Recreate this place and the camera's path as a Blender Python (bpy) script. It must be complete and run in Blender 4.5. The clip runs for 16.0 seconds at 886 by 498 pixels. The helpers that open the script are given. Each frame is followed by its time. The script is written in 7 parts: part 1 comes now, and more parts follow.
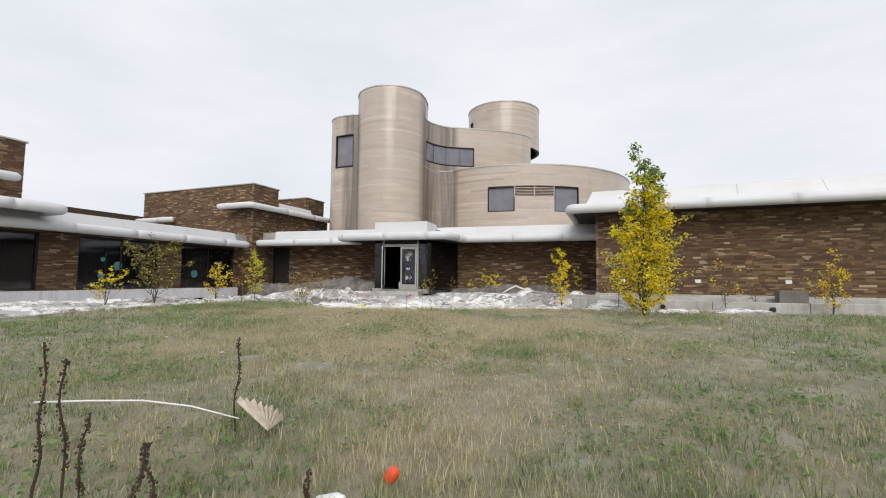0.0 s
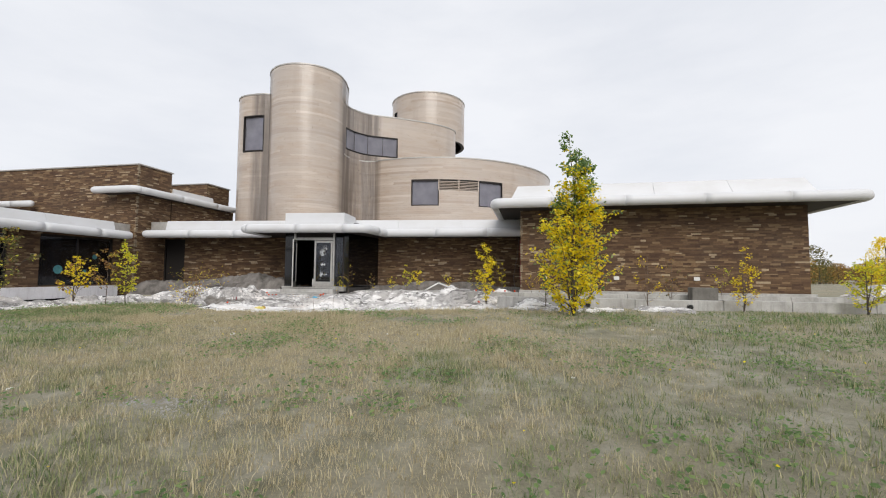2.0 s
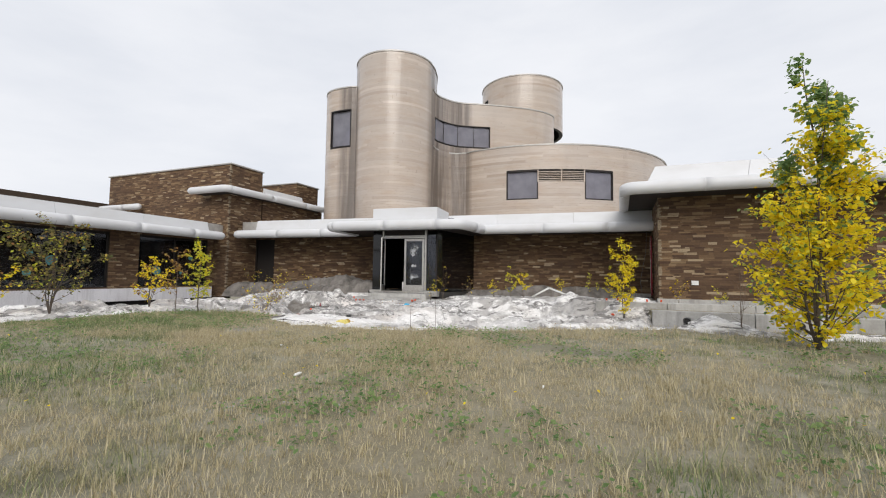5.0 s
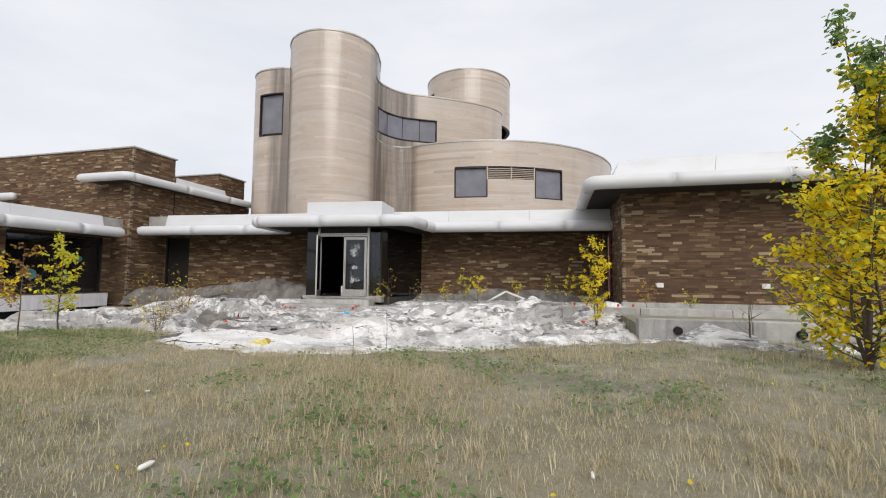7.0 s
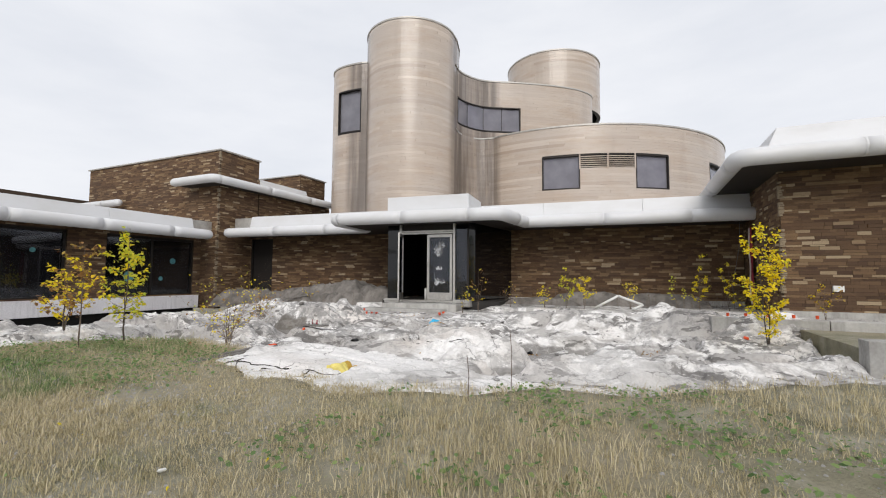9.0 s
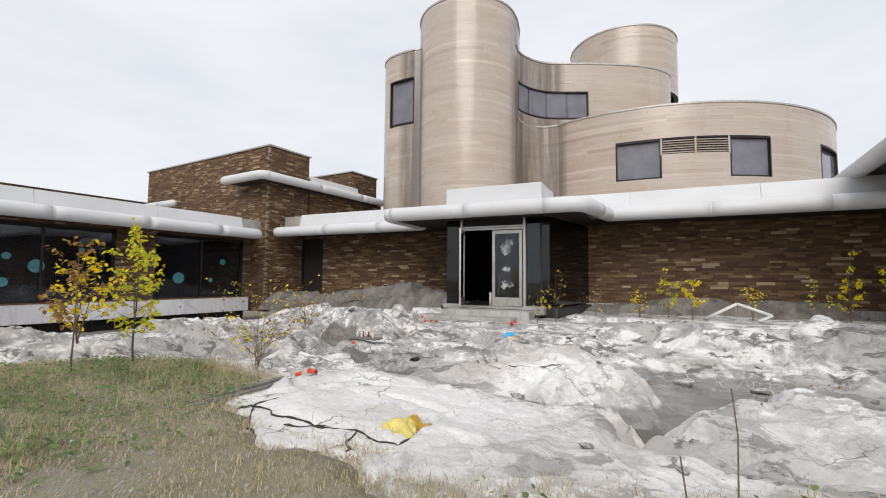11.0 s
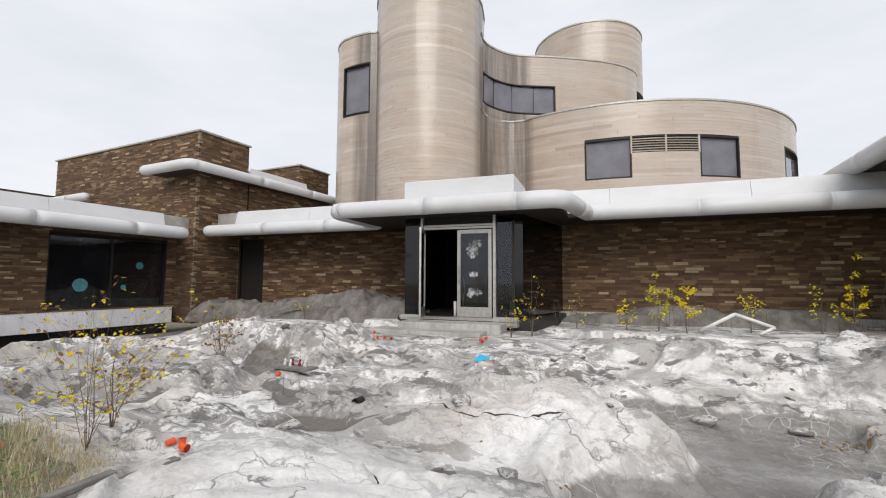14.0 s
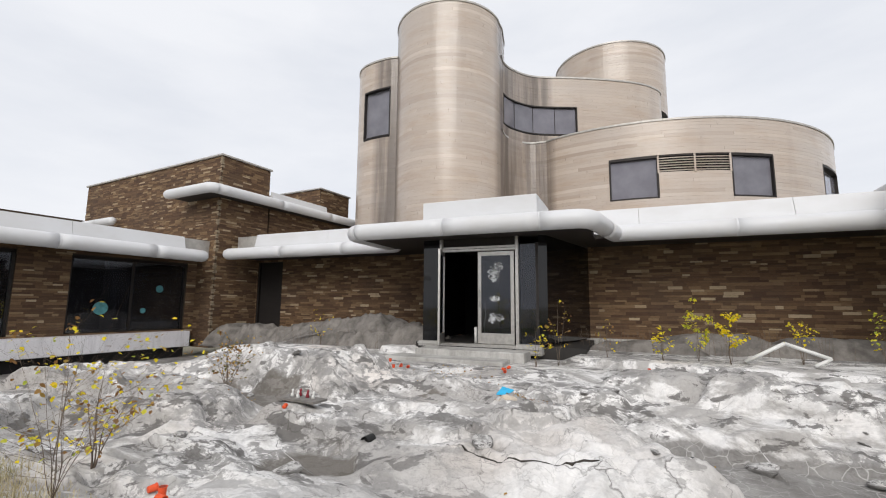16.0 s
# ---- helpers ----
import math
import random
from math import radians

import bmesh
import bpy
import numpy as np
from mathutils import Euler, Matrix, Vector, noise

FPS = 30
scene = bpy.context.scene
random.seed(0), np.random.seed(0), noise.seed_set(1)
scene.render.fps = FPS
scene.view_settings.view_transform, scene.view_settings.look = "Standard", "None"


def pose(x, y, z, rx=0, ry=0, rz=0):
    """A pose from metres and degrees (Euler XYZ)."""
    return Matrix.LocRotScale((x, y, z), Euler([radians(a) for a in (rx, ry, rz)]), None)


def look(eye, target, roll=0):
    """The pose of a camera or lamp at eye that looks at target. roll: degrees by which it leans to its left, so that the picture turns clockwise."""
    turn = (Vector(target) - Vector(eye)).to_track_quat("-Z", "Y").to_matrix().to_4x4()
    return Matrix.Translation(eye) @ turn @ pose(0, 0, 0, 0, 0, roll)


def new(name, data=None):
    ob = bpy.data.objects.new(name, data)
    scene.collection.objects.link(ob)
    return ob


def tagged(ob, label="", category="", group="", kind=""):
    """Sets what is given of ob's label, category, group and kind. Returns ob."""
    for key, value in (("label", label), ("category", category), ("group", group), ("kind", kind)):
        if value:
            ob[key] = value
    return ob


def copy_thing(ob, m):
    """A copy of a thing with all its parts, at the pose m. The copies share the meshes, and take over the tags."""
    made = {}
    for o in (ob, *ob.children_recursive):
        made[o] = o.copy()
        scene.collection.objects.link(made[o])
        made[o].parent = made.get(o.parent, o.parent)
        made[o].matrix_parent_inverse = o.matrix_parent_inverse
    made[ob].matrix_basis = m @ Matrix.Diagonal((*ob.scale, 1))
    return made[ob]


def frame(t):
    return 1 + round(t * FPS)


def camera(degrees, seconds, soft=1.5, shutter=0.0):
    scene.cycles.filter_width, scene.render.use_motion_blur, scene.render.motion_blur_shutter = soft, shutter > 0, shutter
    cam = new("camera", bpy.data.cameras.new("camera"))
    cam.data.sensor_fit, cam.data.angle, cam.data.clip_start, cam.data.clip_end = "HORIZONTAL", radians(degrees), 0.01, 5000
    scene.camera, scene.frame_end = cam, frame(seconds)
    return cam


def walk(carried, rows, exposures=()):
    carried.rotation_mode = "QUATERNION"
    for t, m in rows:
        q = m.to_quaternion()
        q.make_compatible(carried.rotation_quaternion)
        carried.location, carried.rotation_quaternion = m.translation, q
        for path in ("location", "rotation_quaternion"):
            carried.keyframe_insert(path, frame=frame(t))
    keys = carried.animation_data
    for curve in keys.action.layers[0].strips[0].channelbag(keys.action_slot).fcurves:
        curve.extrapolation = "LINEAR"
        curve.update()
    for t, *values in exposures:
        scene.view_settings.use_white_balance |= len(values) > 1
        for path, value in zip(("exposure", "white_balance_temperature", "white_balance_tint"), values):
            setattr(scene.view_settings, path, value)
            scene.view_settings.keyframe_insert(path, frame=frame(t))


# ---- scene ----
cam = camera(91.2, 16.0, 1.1)
PATH = [
    (0, (-0.348, 0.556, 1.493), (-1.08, 2.412, 1.631), 0.5),
    (0.5, (-0.318, 0.732, 1.501), (-0.859, 2.653, 1.636), 0.5),
    (1, (-0.377, 1.009, 1.518), (-0.762, 2.967, 1.647), 0.4),
    (1.5, (-0.477, 1.429, 1.537), (-0.818, 3.396, 1.659), 0.4),
    (2, (-0.614, 1.819, 1.552), (-1.012, 3.775, 1.672), 0.5),
    (2.5, (-0.851, 2.234, 1.56), (-1.256, 4.189, 1.681), 0.7),
    (3, (-1.105, 2.667, 1.608), (-1.701, 4.572, 1.728), 0.6),
    (3.2, (-1.245, 2.814, 1.616), (-1.896, 4.701, 1.734), 0.8),
    (5.3, (-2.351, 4.656, 1.623), (-3.109, 6.503, 1.744), 0.8),
    (5.5, (-2.444, 4.816, 1.625), (-3.172, 6.674, 1.751), 0.7),
    (6, (-2.677, 5.231, 1.639), (-3.351, 7.11, 1.766), 0.6),
    (6.5, (-2.867, 5.662, 1.64), (-3.469, 7.565, 1.769), 0.6),
    (7, (-3.091, 6.047, 1.65), (-3.588, 7.98, 1.783), 0.5),
    (7.5, (-3.392, 6.387, 1.675), (-3.948, 8.304, 1.807), 0.5),
    (8, (-3.701, 6.782, 1.683), (-4.427, 8.641, 1.815), 0.6),
    (8.2, (-3.813, 6.942, 1.677), (-4.61, 8.771, 1.814), 0.6),
    (10.3, (-4.982, 8.555, 1.723), (-5.803, 10.375, 1.853), 0.3),
    (10.5, (-5.141, 8.679, 1.729), (-5.973, 10.493, 1.865), 0.3),
    (11, (-5.424, 9.054, 1.726), (-6.442, 10.771, 1.861), 0.5),
    (11.5, (-5.648, 9.373, 1.763), (-6.682, 11.079, 1.897), 0.5),
    (12, (-5.801, 9.68, 1.802), (-6.749, 11.435, 1.939), 0.4),
    (12.5, (-5.955, 9.91, 1.806), (-6.7, 11.761, 1.949), 0.4),
    (13, (-6.082, 10.103, 1.823), (-6.738, 11.986, 1.971), 0.2),
    (13.5, (-6.16, 10.393, 1.835), (-6.885, 12.251, 1.983), 0.1),
    (14, (-6.264, 10.591, 1.832), (-7.118, 12.394, 1.98), 0.3),
    (14.5, (-6.373, 10.754, 1.852), (-7.259, 12.541, 1.997), 0.4),
    (15, (-6.417, 10.868, 1.847), (-7.317, 12.648, 1.997), 0.4),
    (15.5, (-6.416, 10.962, 1.848), (-7.341, 12.727, 2.026), 0.4),
    (16, (-6.422, 10.99, 1.845), (-7.358, 12.739, 2.101), 0.5),
]
walk(cam, [(t, look(eye, target, roll)) for t, eye, target, roll in PATH])

# ---------------- light ----------------
world = bpy.data.worlds.new("overcast_sky")
scene.world = world
world.use_nodes = True
wn, wl = world.node_tree.nodes, world.node_tree.links
wn.clear()
w_out = wn.new("ShaderNodeOutputWorld")
w_bg = wn.new("ShaderNodeBackground")
w_sky = wn.new("ShaderNodeTexSky")
w_sky.sky_type = "NISHITA"
w_sky.sun_disc = False
w_sky.sun_elevation, w_sky.sun_rotation = radians(36.5), radians(158)
w_sky.dust_density, w_sky.air_density = 3.0, 1.0
w_co = wn.new("ShaderNodeTexCoord")
w_map = wn.new("ShaderNodeMapping")
w_map.inputs["Scale"].default_value = (1.0, 1.0, 3.2)
w_map.inputs["Rotation"].default_value = (0.25, 0.1, 0.4)
w_noise = wn.new("ShaderNodeTexNoise")
w_noise.inputs["Scale"].default_value = 1.6
w_noise.inputs["Detail"].default_value = 7.0
w_noise.inputs["Roughness"].default_value = 0.55
w_ramp = wn.new("ShaderNodeValToRGB")
w_ramp.color_ramp.elements[0].position, w_ramp.color_ramp.elements[0].color = 0.33, (9.1, 9.4, 10.1, 1)
w_ramp.color_ramp.elements[1].position, w_ramp.color_ramp.elements[1].color = 0.60, (10.6, 10.75, 11.2, 1)
w_mix = wn.new("ShaderNodeMix")
w_mix.data_type = "RGBA"
w_mix.inputs["Factor"].default_value = 0.93
wl.new(w_co.outputs["Generated"], w_map.inputs["Vector"])
wl.new(w_map.outputs["Vector"], w_noise.inputs["Vector"])
wl.new(w_noise.outputs["Fac"], w_ramp.inputs["Fac"])
wl.new(w_sky.outputs["Color"], w_mix.inputs["A"])
wl.new(w_ramp.outputs["Color"], w_mix.inputs["B"])
wl.new(w_mix.outputs["Result"], w_bg.inputs["Color"])
w_bg.inputs["Strength"].default_value = 0.089
wl.new(w_bg.outputs["Background"], w_out.inputs["Surface"])

sun_data = bpy.data.lights.new("sun", "SUN")
sun_data.energy, sun_data.angle, sun_data.color = 2.0, radians(40), (1.0, 0.955, 0.90)
sun = new("sun", sun_data)
sun.matrix_world = look((0, 0, 30), (-15, 37, 0))

# ---------------- materials ----------------


class Mat:
    """A node material with short calls for the usual nodes."""

    def __init__(self, name, rough=0.8, metal=0.0, spec=0.4):
        self.m = bpy.data.materials.new(name)
        self.m.use_nodes = True
        self.n, self.l = self.m.node_tree.nodes, self.m.node_tree.links
        self.b = self.n["Principled BSDF"]
        self.b.inputs["Roughness"].default_value = rough
        self.b.inputs["Metallic"].default_value = metal
        self.b.inputs["Specular IOR Level"].default_value = spec
        self.co = self.n.new("ShaderNodeTexCoord")

    def noise(self, scale, detail=6, rough=0.55, stretch=None, dist=0.0):
        t = self.n.new("ShaderNodeTexNoise")
        t.inputs["Scale"].default_value, t.inputs["Detail"].default_value = scale, detail
        t.inputs["Roughness"].default_value, t.inputs["Distortion"].default_value = rough, dist
        if stretch:
            mp = self.n.new("ShaderNodeMapping")
            mp.inputs["Scale"].default_value = stretch
            self.l.new(self.co.outputs["Object"], mp.inputs["Vector"])
            self.l.new(mp.outputs["Vector"], t.inputs["Vector"])
        else:
            self.l.new(self.co.outputs["Object"], t.inputs["Vector"])
        return t.outputs["Fac"]

    def ramp(self, fac, stops):
        r = self.n.new("ShaderNodeValToRGB")
        e = r.color_ramp.elements
        while len(e) < len(stops):
            e.new(0.5)
        for el, (p, c) in zip(e, stops):
            el.position = p
            el.color = (*c, 1) if len(c) == 3 else (c[0], c[0], c[0], 1)
        self.l.new(fac, r.inputs["Fac"])
        return r.outputs["Color"]

    def mix(self, fac, a, b, mode="MIX"):
        x = self.n.new("ShaderNodeMix")
        x.data_type, x.blend_type = "RGBA", mode
        for key, v in (("Factor", fac), ("A", a), ("B", b)):
            if isinstance(v, (int, float)):
                x.inputs[key].default_value = v
            elif isinstance(v, tuple):
                x.inputs[key].default_value = (*v, 1)
            else:
                self.l.new(v, x.inputs[key])
        return x.outputs["Result"]

    def island(self):
        return self.n.new("ShaderNodeNewGeometry").outputs["Random Per Island"]

    def object_random(self):
        return self.n.new("ShaderNodeObjectInfo").outputs["Random"]

    def color(self, c):
        if isinstance(c, tuple):
            self.b.inputs["Base Color"].default_value = (*c, 1)
        else:
            self.l.new(c, self.b.inputs["Base Color"])
        return self

    def rough(self, fac, lo, hi):
        r = self.ramp(fac, [(0.3, (lo,)), (0.7, (hi,))])
        self.l.new(r, self.b.inputs["Roughness"])
        return self

    def bump(self, fac, strength=0.3, dist=0.02):
        bp = self.n.new("ShaderNodeBump")
        bp.inputs["Strength"].default_value, bp.inputs["Distance"].default_value = strength, dist
        self.l.new(fac, bp.inputs["Height"])
        self.l.new(bp.outputs["Normal"], self.b.inputs["Normal"])
        return self


def mat_stone_strip(name, source):
    m = Mat(name, 0.85)
    rnd = m.island() if source == "island" else m.object_random()
    tone = m.ramp(rnd, [(0.0, (0.085, 0.047, 0.028)), (0.25, (0.120, 0.069, 0.039)), (0.55, (0.155, 0.092, 0.050)),
                        (0.80, (0.215, 0.135, 0.072)), (0.93, (0.28, 0.190, 0.105)), (0.972, (0.46, 0.36, 0.235))])
    grain = m.noise(9, 8, 0.65, (1, 1, 3))
    col = m.mix(0.6, tone, m.ramp(grain, [(0.25, (0.45, 0.43, 0.42)), (0.75, (1.0, 1.0, 1.0))]), "MULTIPLY")
    blot = m.noise(0.9, 4, 0.5)
    col = m.mix(m.ramp(blot, [(0.45, (0.0,)), (0.75, (0.35,))]), col, (0.075, 0.055, 0.042))
    return m.color(col).bump(grain, 0.6, 0.012).m


def mat_boards():
    m = Mat("weathered_varnished_boards", 0.5, 0.0, 0.35)
    rnd = m.island()
    tone = m.ramp(rnd, [(0.0, (0.40, 0.322, 0.258)), (0.15, (0.470, 0.392, 0.328)), (0.75, (0.50, 0.42, 0.354)), (0.94, (0.53, 0.447, 0.375)), (1.0, (0.58, 0.497, 0.425))])
    ochre = m.noise(0.6, 6, 0.65, (1, 1, 3.5))
    tone = m.mix(m.ramp(ochre, [(0.48, (0.0,)), (0.68, (0.55,))]), tone, (0.42, 0.315, 0.225))
    grain = m.noise(6, 8, 0.7, (0.35, 0.35, 9))
    col = m.mix(0.35, tone, m.ramp(grain, [(0.25, (0.6, 0.58, 0.57)), (0.75, (1, 1, 1))]), "MULTIPLY")
    streak = m.noise(0.55, 5, 0.55, (1.6, 1.6, 0.22))
    col = m.mix(m.ramp(streak, [(0.55, (0.0,)), (0.75, (0.28,))]), col, (0.20, 0.165, 0.14))
    weather = m.noise(0.30, 4, 0.5, (1, 1, 1.5))
    col = m.mix(m.ramp(weather, [(0.42, (0.0,)), (0.75, (0.5,))]), col, (0.47, 0.43, 0.40))
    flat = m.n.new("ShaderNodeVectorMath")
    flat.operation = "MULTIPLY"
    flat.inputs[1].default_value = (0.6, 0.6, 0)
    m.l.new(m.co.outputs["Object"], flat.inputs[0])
    # dark streaks put the shade and dark reflections of the concave joints into the colour
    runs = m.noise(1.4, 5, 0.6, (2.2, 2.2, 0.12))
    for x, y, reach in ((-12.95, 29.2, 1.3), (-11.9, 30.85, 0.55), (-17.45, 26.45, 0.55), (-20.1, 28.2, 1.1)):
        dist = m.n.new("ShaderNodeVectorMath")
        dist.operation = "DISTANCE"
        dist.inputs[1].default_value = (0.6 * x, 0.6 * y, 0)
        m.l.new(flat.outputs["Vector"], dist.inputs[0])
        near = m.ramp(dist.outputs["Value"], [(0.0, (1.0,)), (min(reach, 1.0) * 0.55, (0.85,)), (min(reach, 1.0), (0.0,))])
        joint_shade = m.mix(1.0, near, m.ramp(runs, [(0.30, (0.4,)), (0.55, (1.0,))]), "MULTIPLY")
        joint_shade = m.mix(1.0, joint_shade, (0.9, 0.9, 0.9), "MULTIPLY")
        col = m.mix(joint_shade, col, (0.105, 0.085, 0.072))
    m.rough(streak, 0.5, 0.62)
    # an old gloss varnish over the boards
    m.b.inputs["Coat Weight"].default_value = 0.8
    m.b.inputs["Coat Roughness"].default_value = 0.19
    m.b.inputs["Coat IOR"].default_value = 1.55
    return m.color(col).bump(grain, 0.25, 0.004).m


def mat_white_metal():
    m = Mat("white_painted_sheet_metal", 0.45, 0.0, 0.5)
    dirt = m.noise(0.7, 7, 0.6, (1, 1, 2.5))
    fine = m.noise(14, 6, 0.6)
    col = m.mix(m.ramp(dirt, [(0.45, (0.0,)), (0.78, (0.35,))]), (0.62, 0.627, 0.645), (0.44, 0.42, 0.385))
    col = m.mix(m.ramp(fine, [(0.5, (0.0,)), (0.9, (0.25,))]), col, (0.6, 0.6, 0.58))
    return m.color(col).rough(dirt, 0.35, 0.6).bump(fine, 0.05, 0.004).m


def mat_concrete(name, a=(0.52, 0.51, 0.49), b=(0.32, 0.31, 0.29), scale=1.6):
    m = Mat(name, 0.88)
    big, fine = m.noise(scale, 7, 0.6), m.noise(26, 6, 0.65)
    drip = m.noise(2.2, 5, 0.6, (3, 3, 0.3))
    col = m.ramp(big, [(0.3, b), (0.62, a)])
    col = m.mix(m.ramp(drip, [(0.5, (0.0,)), (0.75, (0.5,))]), col, tuple(0.55 * v for v in b))
    col = m.mix(0.35, col, m.ramp(fine, [(0.3, (0.5, 0.5, 0.5)), (0.7, (1, 1, 1))]), "MULTIPLY")
    return m.color(col).bump(fine, 0.35, 0.01).m


def mat_rock():
    m = Mat("pale_shotcrete_rock", 0.9)
    mid = m.noise(1.9, 8, 0.62, None, 0.3)
    fine = m.noise(24, 8, 0.7)
    col = m.ramp(mid, [(0.28, (0.63, 0.61, 0.59)), (0.44, (0.82, 0.805, 0.79)), (0.68, (0.90, 0.885, 0.875))])
    warm = m.noise(0.55, 4, 0.5)
    col = m.mix(m.ramp(warm, [(0.54, (0.0,)), (0.70, (0.55,))]), col, (0.60, 0.52, 0.455))

    def spot(x, y, z, k):
        d = m.n.new("ShaderNodeVectorMath")
        d.operation = "DISTANCE"
        d.inputs[1].default_value = (x, y, z)
        m.l.new(m.co.outputs["Object"], d.inputs[0])
        w = m.n.new("ShaderNodeMath")
        w.operation = "MULTIPLY_ADD"
        w.inputs[1].default_value = k
        m.l.new(mid, w.inputs[0])
        m.l.new(d.outputs["Value"], w.inputs[2])
        return w.outputs["Value"]

    def scaled(v, f):
        h = m.n.new("ShaderNodeMath")
        h.operation = "MULTIPLY"
        h.inputs[1].default_value = f
        m.l.new(v, h.inputs[0])
        return h.outputs["Value"]

    # the broad shelf by the lawn and the crown behind it keep their pale render coat
    near = spot(-7.7, 12.2, 0.6, 0.8)
    for q in ((-7.3, 15.0, 0.6, 0.75), (-4.8, 13.7, 0.5, 1.15)):
        least = m.n.new("ShaderNodeMath")
        least.operation = "MINIMUM"
        m.l.new(near, least.inputs[0])
        more = m.n.new("ShaderNodeMath")
        more.operation = "ADD"
        more.inputs[1].default_value = q[3]
        m.l.new(spot(*q[:3], 0.8), more.inputs[0])
        m.l.new(more.outputs["Value"], least.inputs[1])
        near = least.outputs["Value"]
    worn = m.ramp(scaled(near, 0.25), [(0.36, (0.08,)), (0.52, (0.55,)), (0.72, (1.0,))])
    big = m.noise(0.75, 9, 0.66, (1, 1.3, 1.6), 0.7)
    col = m.mix(m.mix(1.0, worn, m.ramp(big, [(0.455, (0.0,)), (0.53, (0.74,))]), "MULTIPLY"), col, (0.33, 0.312, 0.295))
    lich = m.noise(4.2, 11, 0.74, (1, 1.2, 1.4), 0.5)
    lgate = m.ramp(m.noise(0.8, 5, 0.6), [(0.44, (0.0,)), (0.54, (1.0,))])
    lich = m.mix(1.0, m.ramp(lich, [(0.475, (0.0,)), (0.52, (0.85,))]), lgate, "MULTIPLY")
    col = m.mix(m.mix(1.0, worn, lich, "MULTIPLY"), col, (0.27, 0.262, 0.255))
    deep = m.noise(1.7, 8, 0.66, (1, 1.3, 2.4), 0.5)
    col = m.mix(m.mix(1.0, worn, m.ramp(deep, [(0.56, (0.0,)), (0.59, (0.88,))]), "MULTIPLY"), col, (0.15, 0.142, 0.135))

    def net(sc, st, bend):
        v = m.n.new("ShaderNodeTexVoronoi")
        v.feature = "DISTANCE_TO_EDGE"
        v.inputs["Scale"].default_value = sc
        mp = m.n.new("ShaderNodeMapping")
        mp.inputs["Scale"].default_value = st
        warp = m.n.new("ShaderNodeTexNoise")
        warp.inputs["Scale"].default_value, warp.inputs["Detail"].default_value = 1.7, 6
        add = m.n.new("ShaderNodeMix")
        add.data_type, add.blend_type = "RGBA", "LINEAR_LIGHT"
        add.inputs["Factor"].default_value = bend
        m.l.new(m.co.outputs["Object"], warp.inputs["Vector"])
        m.l.new(m.co.outputs["Object"], mp.inputs["Vector"])
        m.l.new(mp.outputs["Vector"], add.inputs["A"])
        m.l.new(warp.outputs["Color"], add.inputs["B"])
        m.l.new(add.outputs["Result"], v.inputs["Vector"])
        return v.outputs["Distance"]

    # veins and cracks
    for sc, wd, am, st in ((0.8, 0.012, 0.85, (1, 1, 1.4)), (2.6, 0.020, 0.6, (1, 1.7, 1)), (7.0, 0.04, 0.28, (1, 1.5, 1))):
        gate = m.ramp(m.noise(0.7 + sc * 0.3, 3, 0.5), [(0.48, (0.0,)), (0.6, (1.0,))])
        cut = m.mix(1.0, m.ramp(net(sc, st, 0.55), [(0.0, (am,)), (wd, (0.0,))]), gate, "MULTIPLY")
        col = m.mix(cut, col, (0.115, 0.105, 0.098))
    # dry pool floors, caked with grey mud
    geo = m.n.new("ShaderNodeSeparateXYZ")
    m.l.new(m.co.outputs["Object"], geo.inputs["Vector"])
    low = m.n.new("ShaderNodeMath")
    low.operation = "SUBTRACT"
    m.l.new(geo.outputs["Z"], low.inputs[0])
    m.l.new(scaled(mid, 0.34), low.inputs[1])
    mudmask = m.ramp(low.outputs["Value"], [(0.0, (0.85,)), (0.05, (0.0,))])
    mudcol = m.ramp(m.noise(1.1, 7, 0.65), [(0.35, (0.16, 0.15, 0.14)), (0.55, (0.265, 0.255, 0.243)), (0.7, (0.44, 0.43, 0.415))])
    crazed = m.mix(1.0, m.ramp(net(5.5, (1, 1, 1), 0.12), [(0.0, (0.8,)), (0.035, (0.0,))]), m.ramp(m.noise(0.6, 3, 0.5), [(0.44, (0.0,)), (0.54, (1.0,))]), "MULTIPLY")
    mudcol = m.mix(crazed, mudcol, (0.62, 0.61, 0.59))
    col = m.mix(mudmask, col, mudcol)
    # hollows that still hold dark silt
    for x, y, z, r in ((-6.2, 14.05, 0.03, 1.0), (-9.65, 14.25, 0.24, 0.88), (-12.6, 16.0, 0.26, 1.15), (-13.8, 15.95, 0.26, 0.95), (-9.9, 17.1, 0.4, 0.62)):
        col = m.mix(m.ramp(scaled(spot(x, y, z, 0.8), 0.4), [(0.4 * r - 0.024, (0.85,)), (0.4 * r + 0.012, (0.0,))]), col, (0.155, 0.138, 0.118))
    col = m.mix(0.3, col, m.ramp(fine, [(0.3, (0.5, 0.5, 0.5)), (0.6, (1, 1, 1))]), "MULTIPLY")
    return m.color(col).bump(m.mix(0.5, m.noise(6, 10, 0.72, None, 0.4), fine), 0.9, 0.05).m


